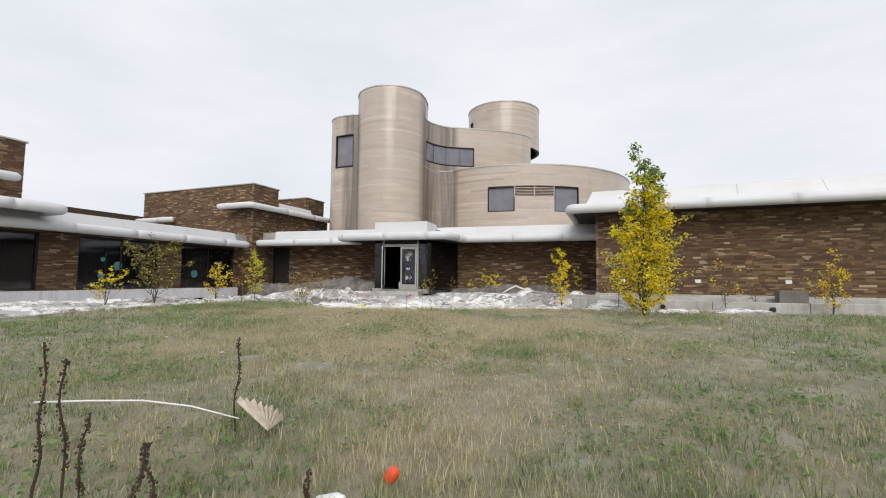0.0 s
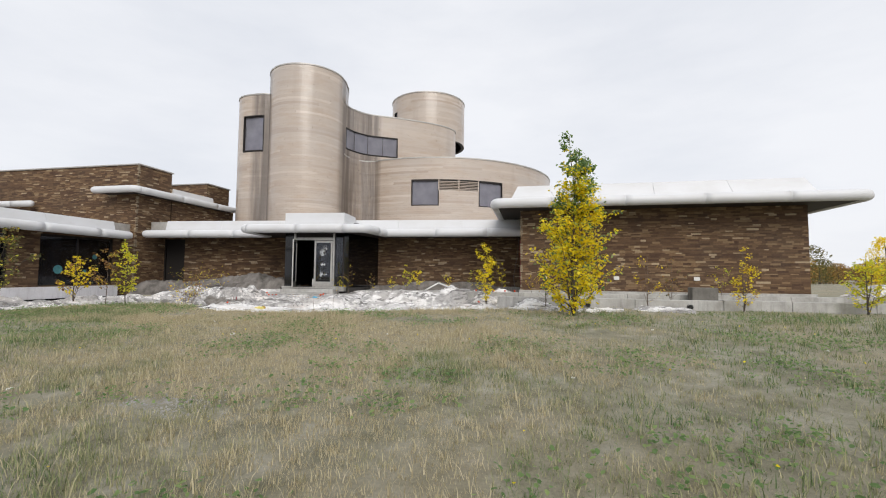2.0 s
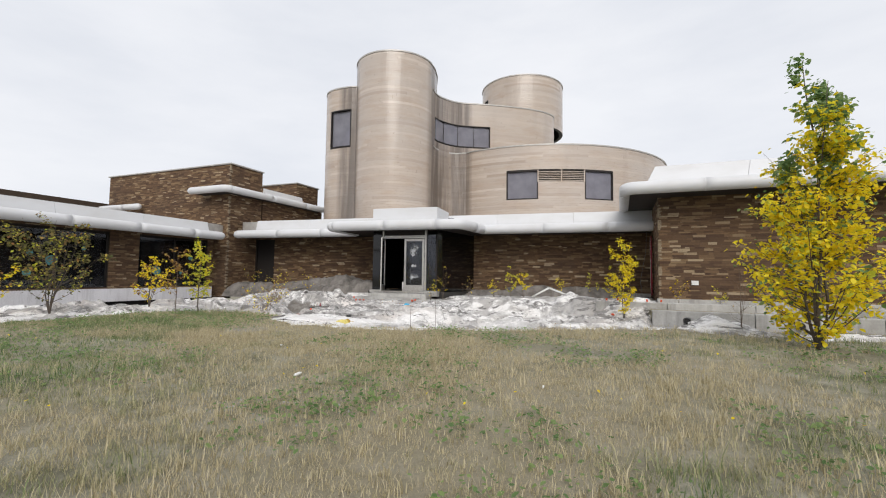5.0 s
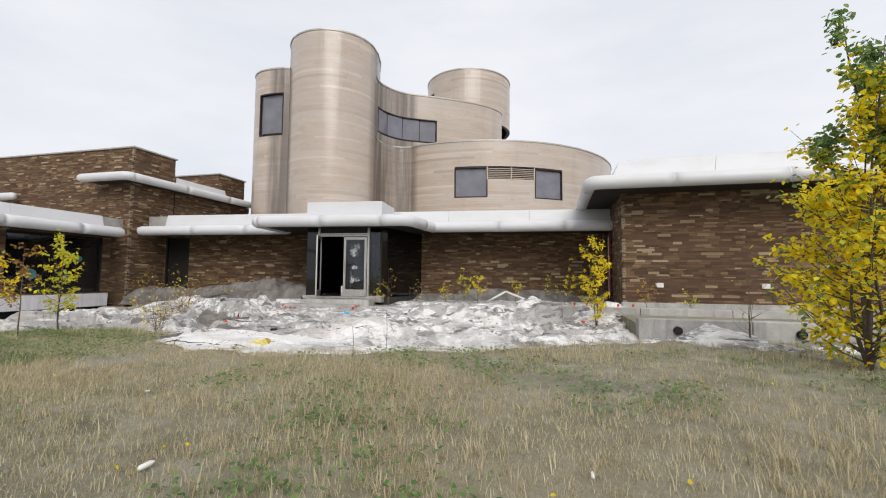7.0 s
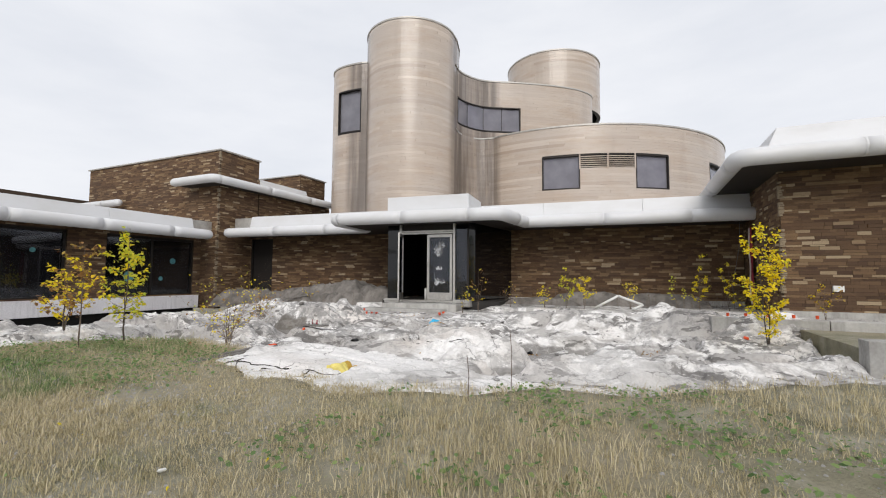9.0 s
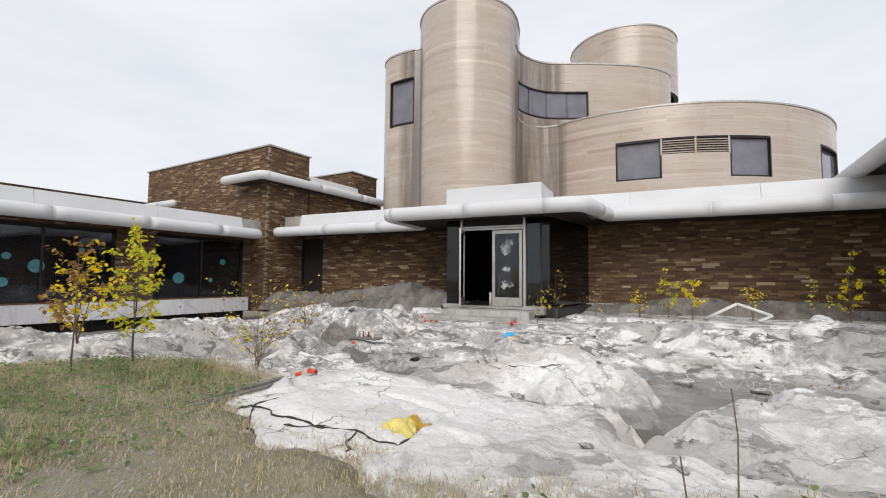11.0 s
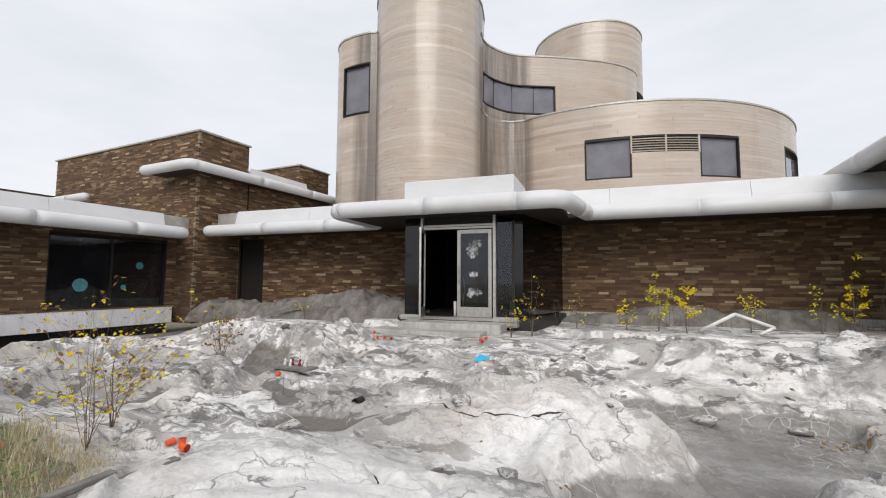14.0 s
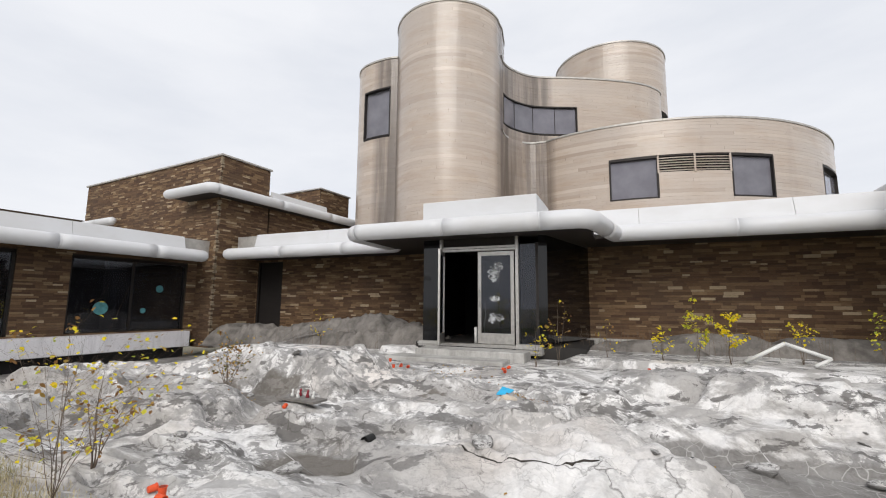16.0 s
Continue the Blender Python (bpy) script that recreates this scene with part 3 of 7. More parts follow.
def crack_near(x, y):
    best = 9.0
    for line in CRACKS:
        for (ax, ay), (bx, by) in zip(line, line[1:]):
            dx, dy = bx - ax, by - ay
            t = min(max(((x - ax) * dx + (y - ay) * dy) / (dx * dx + dy * dy), 0), 1)
            best = min(best, math.hypot(x - ax - t * dx, y - ay - t * dy))
    return best


def soft_min(a, b, k):
    h = min(max(0.5 + 0.5 * (b - a) / k, 0), 1)
    return b + (a - b) * h - k * h * (1 - h)


def ramp01(v, a, b):
    t = min(max((v - a) / (b - a), 0), 1)
    return t * t * (3 - 2 * t)


def slab_top(wx, wy, slabs, z, blend=0.035):
    """The highest of the slabs and the ground z under them."""
    for cx, cy, ca, sa, hx, hy, top, tu, tv, front, back, left, right, k in slabs:
        dx, dy = wx - cx, wy - cy
        if dx * dx + dy * dy > (hx + hy + 1.4) ** 2:
            continue
        u, v = dx * ca + dy * sa, dy * ca - dx * sa
        zz = top + tu * u + tv * v
        for side in (top + front * (v + hy), top + back * (hy - v), top + left * (u + hx), top + right * (hx - u)):
            zz = soft_min(zz, side, k)
        z = -soft_min(-z, -zz, blend)
    return z


def rock_z(x, y):
    # floors of the dry pools, and the rise to the building
    right = ramp01(x, -7.5, -6.6)
    z = (0.06 + 0.62 * ramp01(y, 17.2, 18.8)) * right + (0.29 + 0.40 * ramp01(y, 17.0, 19.0)) * (1 - right)
    z = max(z, 0.60 - (0.35 + 0.2 * right) * max(y - 12.3, 0) / 1.2)
    if x < -17.5:
        z = min(z, 0.30 - 0.25 * min(max((-18.8 - x) / 1.5, 0), 1))
    if y > 20:
        z = max(z, 0.82 if x > -13 else 0.62)
    p = Vector((x, y, 0))
    floor = z
    wx = x + 0.20 * noise.noise(p * 0.9 + Vector((0, 0, 5))) + 0.10 * noise.noise(p * 2.3 + Vector((0, 0, 15))) + 0.04 * noise.noise(p * 6.1 + Vector((0, 0, 45)))
    wy = y + 0.20 * noise.noise(p * 0.9 + Vector((0, 0, 25))) + 0.10 * noise.noise(p * 2.3 + Vector((0, 0, 35))) + 0.04 * noise.noise(p * 6.1 + Vector((0, 0, 65)))
    z = slab_top(wx, wy, SLABS, z)
    if x < -17.2:
        z = min(z, 0.42 - 0.42 * min(max((-17.2 - x) / 2.2, 0), 1))
    inner = min(max((y - edge_y(x)) / 0.6, 0), 1)
    warp = Vector((noise.noise(p * 1.1), noise.noise(p * 1.1 + Vector((7, 7, 7))), 0)) * 0.5
    skew = Vector((x * 0.94 + y * 0.34, (y * 0.94 - x * 0.34) * 1.6, 0)) + warp
    rough = 0.07 * noise.noise(p * 0.8 + Vector((11, 3, 0)))
    rough += 0.09 * (0.25 - abs(noise.noise(skew * 0.95 + Vector((3, 1, 8))))) + 0.06 * (0.25 - abs(noise.noise(skew * 2.3))) + 0.03 * (0.25 - abs(noise.noise(skew * 4.9)))
    # broken slabs: each cell keeps its own level and tilt, with an open joint here and there
    for sx, sy, lift, tilt, cut, wide, soft in ((0.62, 1.0, 0.10, 0.15, 0.13, 0.045, 0.05), (1.7, 2.4, 0.045, 0.08, 0.05, 0.05, 0.06)):
        q = Vector(((x + warp.x) * sx, (y + warp.y) * sy, sx))
        d, pts = noise.voronoi(q)
        hs = []
        for c in pts[:2]:
            k = math.floor(c.x * 97) * 12.9898 + math.floor(c.y * 97) * 78.233
            c0, c1, c2 = (math.sin(k * f) * 43758.5453 % 1.0 for f in (1.0, 1.7, 2.3))
            off = q - c
            hs.append(lift * (c0 - 0.5) + tilt * (off.x * (c1 - 0.5) + off.y * (c2 - 0.5)) * 2)
        gap = d[1] - d[0]
        t = min(gap / soft, 1)
        t = 0.5 + 0.5 * t * t * (3 - 2 * t)
        rough += hs[0] * t + hs[1] * (1 - t)
        rough -= cut * max(0, 1 - gap / wide) * max(0.0, 0.2 + noise.noise(p * 0.9 + Vector((sx, 2, 4))))
    rough += 0.016 * noise.noise(p * 4.1) + 0.016 * (0.3 - abs(noise.noise(p * 8))) + 0.007 * noise.noise(p * 19)
    calm = 1 - hump(x, y, -7.7, 12.0, 1.9, 1.1, 0.75)
    quiet = 0.12 + 0.88 * ramp01(z - floor, 0.02, 0.22) if y > 13.2 else 1.0
    z += rough * calm * quiet * (0.3 + 0.7 * inner)
    cr = crack_near(x, y) if -10.2 < x < -5.8 and 10.6 < y < 15.5 else 9
    z -= (0.07 if y < 13.6 else 0.04) * max(0, 1 - cr / 0.06)
    for cx, cy, rx, ry, bed, bank in ((-6.2, 14.1, 0.58, 0.52, 0.03, 0.75), (-9.65, 14.35, 0.50, 0.30, 0.25, 0.35), (-13.2, 16.0, 1.15, 0.45, 0.28, 0.7), (-5.55, 14.9, 0.35, 0.5, 0.05, 0.6)):
        out = math.hypot((wx - cx) / rx, (wy - cy) / ry) - 1
        if out < 1:
            z = soft_min(z, bed + bank * max(out, 0), 0.03)
    z = z * inner + (ground_z(x, y) - 0.01 + 0.2 * rough) * (1 - inner) - 0.3 * min(max((edge_y(x) - y) / 0.4, 0), 1)
    step = min(max((x + 12.3) / 0.4, 0), 1) * min(max((-8.3 - x) / 0.4, 0), 1) * min(max((y - 18.6) / 0.4, 0), 1)
    z = z * (1 - step) + min(z, 0.66) * step
    return z


def grid_mesh(x0, x1, y0, y1, step, fz, keep):
    nx, ny = int((x1 - x0) / step) + 1, int((y1 - y0) / step) + 1
    g, index = Geo(), {}
    ok = [[keep(x0 + i * step, y0 + j * step) for i in range(nx)] for j in range(ny)]
    for j in range(ny):
        for i in range(nx):
            if ok[j][i]:
                x, y = x0 + i * step, y0 + j * step
                index[i, j] = len(g.v)
                g.v.append((x, y, fz(x, y)))
    for j in range(ny - 1):
        for i in range(nx - 1):
            q = [index.get(k) for k in ((i, j), (i + 1, j), (i + 1, j + 1), (i, j + 1))]
            if None not in q:
                g.f.append(tuple(q))
    return g


lawn = Geo()
xs = [-400, -200, -120, -80, -60, -45] + [-34 + 0.5 * i for i in range(22)] + [-23 + 0.2 * i for i in range(125)] + [2 + 0.5 * i for i in range(49)] + [32, 45, 60, 80, 120, 200, 400]
ys = [-300, -150, -80, -50, -30, -20] + [-12 + 0.5 * i for i in range(34)] + [5 + 0.2 * i for i in range(50)] + [15, 15.5, 16, 17, 20, 25, 32, 42, 60, 90, 130, 200, 400]
for yy in ys:
    for xx in xs:
        zz = ground_z(xx, yy)
        if -22.5 < xx < 0.9:
            zz -= 1.3 * min(max((yy - edge_y(xx) - 0.02) / 0.35, 0), 1)
        if yy > 16 and xx < 12:
            zz = min(zz, -0.9 if xx < 9.5 else 0.2)
        lawn.v.append((xx, yy, zz))
w = len(xs)
lawn.f = [(j * w + i, j * w + i + 1, (j + 1) * w + i + 1, (j + 1) * w + i) for j in range(len(ys) - 1) for i in range(w - 1)]
single("ground", lawn, SOIL, "patchy meadow soil with dry grass and gravel", "ground", kind="structure", smooth=True)



def graded(stops):
    """Even steps within each stretch: (start, step), ..., the last stop being the end."""
    out = []
    for (p, d), (q, _) in zip(stops, stops[1:]):
        n = max(1, round((q - p) / d))
        out += [p + (q - p) * i / n for i in range(n)]
    return out + [stops[-1][0]]


def graded_mesh(gx, gy, fz, keep):
    g, index = Geo(), {}
    for j, y in enumerate(gy):
        for i, x in enumerate(gx):
            if keep(x, y):
                index[i, j] = len(g.v)
                g.v.append((x, y, fz(x, y)))
    for j in range(len(gy) - 1):
        for i in range(len(gx) - 1):
            q = [index.get(k) for k in ((i, j), (i + 1, j), (i + 1, j + 1), (i, j + 1))]
            if None not in q:
                g.f.append(tuple(q))
    return g


rock = graded_mesh(graded([(-21.75, 0.07), (-14.0, 0.045), (-10.8, 0.028), (-3.0, 0.045), (1.2, 0.1)]), graded([(5.0, 0.08), (10.7, 0.026), (15.2, 0.034), (19.4, 0.07), (24.2, 0.1)]), rock_z, lambda x, y: y > edge_y(x) - 0.4)
single("rock_landscape", rock, ROCK, "pale grey artificial rock shelves with dry pools", "rock", kind="structure", smooth=True)

# ---------------- stone-strip walls ----------------


def cut_spans(a, b, cuts):
    spans = [(a, b)]
    for c0, c1 in cuts:
        spans = [s for x, y in spans for s in ((x, min(y, c0)), (max(x, c1), y)) if s[1] - s[0] > 1e-4]
    return spans


UNIT_BRICK = Geo().box(0, -1, 0, 1, 0, 1).mesh("brick", STRIP_ONE)


def strip_wall(name, fr, length, z0, z1, label, holes=(), thick=0.3, singles=None, seed=1):
    """A wall along the frame's x, facing its -y, clad in thin split-stone strips. holes: x0, z0, x1, z1."""
    rng = random.Random(seed)
    core = Geo()
    levels = sorted({z0, z1, *[h[1] for h in holes], *[h[3] for h in holes]})
    levels = [z for z in levels if z0 <= z <= z1]
    for a, b in zip(levels, levels[1:]):
        cuts = [(h[0], h[2]) for h in holes if h[1] < (a + b) / 2 < h[3]]
        for s, e in cut_spans(0, length, cuts):
            core.box(s, 0, a, e, thick, b, fr)
    wall = single(name, core, MORTAR, label, "wall", kind="structure")
    g, z = Geo(), z0
    count = 0
    while z < z1 - 0.02:
        h = min(rng.choice((0.042, 0.052, 0.06, 0.072, 0.085)), z1 - z)
        cuts = [(c[0], c[2]) for c in holes if c[1] - 0.01 < z + h / 2 < c[3] + 0.01]
        for s, e in cut_spans(0, length, cuts):
            x = s
            while x < e - 0.01:
                n = rng.uniform(0.12, 0.46)
                n = e - x if e - x - n < 0.08 else n
                y = -rng.uniform(0.012, 0.020) - (0.010 if rng.random() < 0.06 else 0)
                lim = singles and singles[0] < x < singles[1] and singles[2] < z < singles[3] and count < 290
                if lim:
                    count += 1
                    b = new("brick", UNIT_BRICK)
                    b.parent = wall
                    b.matrix_world = fr @ Matrix.LocRotScale((x + 0.003, 0, z + 0.003), None, (n - 0.006, -y, h - 0.007))
                else:
                    a0, a1, c0, c1 = x + 0.002, x + n - 0.002, z + 0.002, z + h - 0.003
                    vs = [(a0, 0, c0), (a1, 0, c0), (a1, 0, c1), (a0, 0, c1), (a0, y, c0), (a1, y + rng.uniform(-0.004, 0.004), c0), (a1, y, c1), (a0, y, c1)]
                    g.add([fr @ Vector(p) for p in vs], [(4, 5, 6, 7), (0, 1, 5, 4), (1, 2, 6, 5), (2, 3, 7, 6), (3, 0, 4, 7)])
                x += n
        z += h
    st = part("stone_strips", g, STRIP, wall)
    st["kind"] = "stuff"
    return wall


FACE_S = lambda x, y: pose(x, y, 0)                 # faces -y
FACE_E = lambda x, y: pose(x, y, 0, 0, 0, 90)       # runs +y, faces +x
FACE_W = lambda x, y: pose(x, y, 0, 0, 0, -90)      # runs -y, faces -x

ZB = 0.62   # foot of the masonry
# back wall of the court, left and right of the entrance
strip_wall("wall_back_left", BACK, 8.5, ZB, 3.5, "dark brown split-stone wall behind the court", [(0.05, 0.5, 1.28, 3.42)], seed=2)
strip_wall("wall_back_right", BACK @ pose(12.2, 0, 0), 7.65, ZB, 3.5, "dark brown split-stone wall behind the court", seed=3)
# right wing
strip_wall("wall_wing_front", FACE_S(-1.03, 20.4), 10.6, 0.95, 4.3, "brown split-stone wall of the right wing", singles=(0.0, 2.9, 1.0, 3.2), seed=4)
strip_wall("wall_wing_court", FACE_W(-1.03, 24.3), 3.87, 0.75, 4.3, "brown split-stone side wall of the right wing", seed=5)
strip_wall("wall_wing_end", FACE_E(9.57, 20.43), 9.0, 0.3, 4.3, "brown split-stone end wall of the right wing", seed=6)
# corner tower of the left wing, its upper parts
strip_wall("wall_tower_south", FACE_S(-30.6, 20.7), 9.8, 3.0, 7.2, "brown split-stone face of the corner block", seed=7)
strip_wall("wall_tower_south_foot", FACE_S(-21.8, 20.7), 1.0, 0.3, 3.0, "brown split-stone foot of the corner block", seed=8)
strip_wall("wall_tower_east", FACE_E(-20.8, 20.73), 2.1, 0.5, 7.2, "brown split-stone side of the corner block", seed=9)
strip_wall("wall_link_east", FACE_E(-20.8, 22.9), 5.2, 3.6, 5.75, "brown split-stone wall above the low roof", seed=10)
strip_wall("wall_second_block_south", FACE_S(-27, 26.1), 5.8, 5.5, 7.3, "brown split-stone face of the far block", seed=11)
strip_wall("wall_second_block_east", FACE_E(-21.2, 26.13), 2.0, 5.5, 7.3, "brown split-stone side of the far block", seed=12)
# left wing with its wide windows
LEFT = FACE_E(-21.8, 3.0)
LW = [(0.3, 0.9, 7.75, 3.22), (9.15, 0.9, 12.75, 3.22), (13.95, 0.9, 17.35, 3.22)]
strip_wall("wall_left_wing", LEFT, 17.7, 0.7, 3.5, "brown split-stone piers between wide windows", LW, seed=13)
strip_wall("wall_west_block", FACE_E(-22.5, 0.5), 9.9, 3.6, 6.85, "brown split-stone face of the west block", seed=14)
strip_wall("wall_west_block_north", pose(-22.5, 10.4, 0, 0, 0, 180), 7.0, 3.6, 6.85, "brown split-stone side of the west block", seed=15)

def quoins(x, y, z0, z1, sx, sy, seed):
    """Small pale chips of mortar and stone along an outer corner."""
    rng = random.Random(seed)
    g, z = Geo(), z0
    while z < z1:
        h = rng.uniform(0.03, 0.07)
        if rng.random() < 0.55:
            a, b = rng.uniform(0.03, 0.09), rng.uniform(0.03, 0.09)
            g.box(min(x + sx * 0.036, x - sx * a), min(y + sy * 0.036, y - sy * b), z, max(x + sx * 0.036, x - sx * a), max(y + sy * 0.036, y - sy * b), z + h * 0.8)
        z += h
    return tagged(part("corner_stones", g, mat_plain("pale_corner_stone", (0.36, 0.29, 0.20), 0.9, 0, 0.5, 12, 0.3)), "pale chipped corner stones of the brown wall", "stones", kind="structure")


quoins(-20.8, 20.7, 0.6, 7.2, 1, -1, 61)
quoins(-1.03, 20.4, 0.96, 4.3, -1, -1, 62)
cop = Geo()
for x0, y0, x1, y1, z in ((-30.7, 20.62, -20.72, 22.9, 7.2), (-27.1, 26.02, -21.12, 28.2, 7.3), (-29.6, 0.4, -22.42, 10.48, 6.85)):
    cop = Geo().box(x0, y0, z, x1, y1, z + 0.07)
    single("coping", cop, COPING, "grey metal coping on a stone block", "coping", kind="structure", bevel=0.012)

closing = Geo()
closing.box(-30.6, 28.4, 0, -21.9, 28.6, 5.5).box(-30.8, 0.4, 0, -30.6, 28.6, 5.6).box(-30.6, 0.3, 0, -21.8, 0.5, 3.5).box(-27, 27.9, 5.5, -21.2, 28.1, 7.3).box(-30.6, 22.7, 3.0, -20.85, 22.85, 7.2)
closing.box(9.2, 29.4, 0, 9.5, 29.6, 4.3).box(-1.0, 29.4, 0, 9.57, 29.6, 4.3).box(-27.1, 26.3, 5.5, -27, 28, 7.3)
single("wall_rear", closing, MORTAR, "plain rear walls that close the building", "wall", kind="structure")
floors = Geo().box(-30.6, 0.5, 0.3, -21.9, 28.4, 0.86).box(-0.9, 20.8, 0.5, 9.4, 29.4, 0.93).box(-20.5, 24.8, 0.5, -1.2, 60, 0.93)
single("floor_inside", floors, CONCRETE_DARK, "dark concrete floor inside the building", "floor", kind="structure")

# white painted plinth under the left windows, near-black box for the shade beneath
single("plinth_left", Geo().box(-21.85, 3.2, 0.36, -21.35, 20.35, 0.88), BASEWHITE, "white painted plinth under the wide windows", "plinth", kind="structure", bevel=0.02)
single("plinth_void", Geo().box(-21.84, 3.2, -0.1, -21.6, 20.3, 0.36), GAP_SHADE, "near-black box that paints the shade under the white plinth", "plinth", kind="structure")
single("plinth_back", Geo().box(12.2, -0.14, 0.4, 19.8, 0.05, 0.98, BACK), CONCRETE, "grey concrete footing of the back wall", "plinth", kind="structure", bevel=0.015)
single("plinth_wing", Geo().box(-1.12, 20.22, 0.5, 9.7, 20.42, 0.96), CONCRETE, "grey concrete ledge under the wing wall", "plinth", kind="structure", bevel=0.015)

# ---------------- eaves: fat white tubes, fascias, roofs ----------------


def fillet(pts, r, n=6):
    """Rounds the corners of a level path."""
    pts = [Vector(p) for p in pts]
    out = [pts[0]]
    for a, b, c in zip(pts, pts[1:], pts[2:]):
        u, v = (a - b).normalized(), (c - b).normalized()
        s, e = b + u * r, b + v * r
        for k in range(n + 1):
            t = k / n
            out.append((1 - t) ** 2 * s + 2 * t * (1 - t) * b + t * t * e)
    return out + [pts[-1]]


def eave(name, pts, r, label, fr=None, seam=2.4, turn=0.3):
    """A tube along the roof's edge, made of sections with a seam between them."""
    path = fillet(pts, turn) if len(pts) > 2 else [Vector(p) for p in pts]
    if fr:
        path = [fr @ p for p in path]
    root = thing(name, label, "roof edge", kind="structure")
    dense = []
    for a, b in zip(path, path[1:]):
        n = max(1, int((b - a).length / 0.3))
        dense += [a + (b - a) * (k / n) for k in range(n)]
    dense.append(path[-1])
    run, cur, acc = [], [dense[0]], 0
    for p in dense[1:]:
        acc += (p - cur[-1]).length
        cur.append(p)
        if acc > seam:
            run.append(cur)
            cur, acc = [p], 0
    if len(cur) > 1:
        run.append(cur)
    for i, sec in enumerate(run):
        g = Geo()
        if i in (0, len(run) - 1):
            cap_a = [sec[0] - (sec[1] - sec[0]).normalized() * r * math.sin(radians(k)) for k in (80, 60, 35)] if i == 0 else []
            cap_b = [sec[-1] + (sec[-1] - sec[-2]).normalized() * r * math.sin(radians(k)) for k in (35, 60, 80)] if i == len(run) - 1 else []
            rr = [r * math.cos(radians(k)) for k in (80, 60, 35)][:len(cap_a)] + [r] * len(sec) + [r * math.cos(radians(k)) for k in (35, 60, 80)][:len(cap_b)]
            g.tube(cap_a + sec + cap_b, rr, 20)
        else:
            g.tube(sec, r, 20)
        part("tube_section", g, WHITE, root, smooth=True)
    for sec in run[:-1]:
        d = (sec[-1] - sec[-2]).normalized() * 0.018
        part("seam_band", Geo().tube([sec[-1] - d, sec[-1] + d], r + 0.006, 20), WHITE, root)
    return root


def fascia(name, pts, z0, z1, lean, label, fr=None, panel=3.0):
    """A sloped white panel band above the tube, in panels. pts: its foot line; it leans back to the left of the line by lean."""
    root = thing(name, label, "fascia", kind="structure")
    for a, b in zip(pts, pts[1:]):
        a, b = Vector(a), Vector(b)
        d = (b - a).normalized()
        back = Vector((-d.y, d.x)) * lean
        n = max(1, round((b - a).length / panel))
        for k in range(n):
            p, q = a + (b - a) * (k / n) + d * 0.004, a + (b - a) * ((k + 1) / n) - d * 0.004
            vs = [(*p, z0), (*q, z0), (*(q + back), z1), (*(p + back), z1)]
            vs += [(*(p + back.normalized() * 0.2), z0), (*(q + back.normalized() * 0.2), z0), (*(q + back * 1.6), z1), (*(p + back * 1.6), z1)]
            vs = [fr @ Vector(v) for v in vs] if fr else vs
            part("panel", Geo().add(vs, [(0, 1, 2, 3), (5, 4, 7, 6), (0, 4, 5, 1), (3, 2, 6, 7), (0, 3, 7, 4), (1, 5, 6, 2)]), WHITE, root)
    return root


TR = 0.20
# low roof along the back of the court
eave("eave_back", [(0.28, -1.62, 3.57), (7.0, -1.62, 3.57)], TR, "white rounded metal roof edge along the back wall", BACK)
eave("eave_back_right", [(13.05, -1.62, 3.60), (19.62, -1.62, 3.62)], TR, "white rounded metal roof edge along the back wall", BACK)
fascia("fascia_back", [(1.05, -1.28), (19.9, -1.28)], 3.66, 4.3, 0.16, "white sloped metal band above the roof edge", BACK)
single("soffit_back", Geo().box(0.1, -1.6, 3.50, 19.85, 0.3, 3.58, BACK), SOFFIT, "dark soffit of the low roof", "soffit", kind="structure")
single("roof_back", Geo().box(0.1, -1.1, 3.58, 19.85, 9.0, 4.26, BACK), COPING, "flat grey roof of the low building", "roof", kind="structure")
# canopy over the entrance
eave("eave_canopy", [(6.95, -1.9, 3.6), (6.95, -3.85, 3.6), (12.62, -3.85, 3.6), (13.05, -1.62, 3.6)], TR, "white rounded metal edge of the entrance canopy", BACK, 2.0, 0.35)
single("canopy_roof", Geo().box(7.0, -3.84, 3.46, 12.6, -1.5, 3.56, BACK).box(6.95, -3.8, 3.56, 12.55, -1.2, 3.76, BACK), SOFFIT, "dark underside of the entrance canopy", "canopy", kind="structure")
single("canopy_top", Geo().box(6.95, -3.8, 3.764, 12.55, -1.25, 3.78, BACK), WHITE, "white metal top of the entrance canopy", "canopy", kind="structure")
ub = Geo().box(8.54, -3.0, 3.7, 11.43, -1.3, 4.42, BACK)
single("canopy_box", ub, WHITE, "white metal box on top of the canopy", "roof box", kind="structure", bevel=0.02)
# left wing roof
eave("eave_left", [(-20.55, 4.0, 3.42), (-20.55, 20.05, 3.42)], TR, "white rounded metal roof edge over the wide windows")
fascia("fascia_left", [(-20.95, 4.0), (-20.95, 19.75)], 3.5, 4.08, 0.18, "white sloped metal band above the left roof edge")
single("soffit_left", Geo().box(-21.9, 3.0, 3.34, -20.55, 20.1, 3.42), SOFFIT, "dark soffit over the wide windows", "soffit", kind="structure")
single("roof_left", Geo().box(-30.6, 0.5, 3.5, -21.15, 20.68, 4.05), COPING, "flat grey roof of the left wing", "roof", kind="structure")
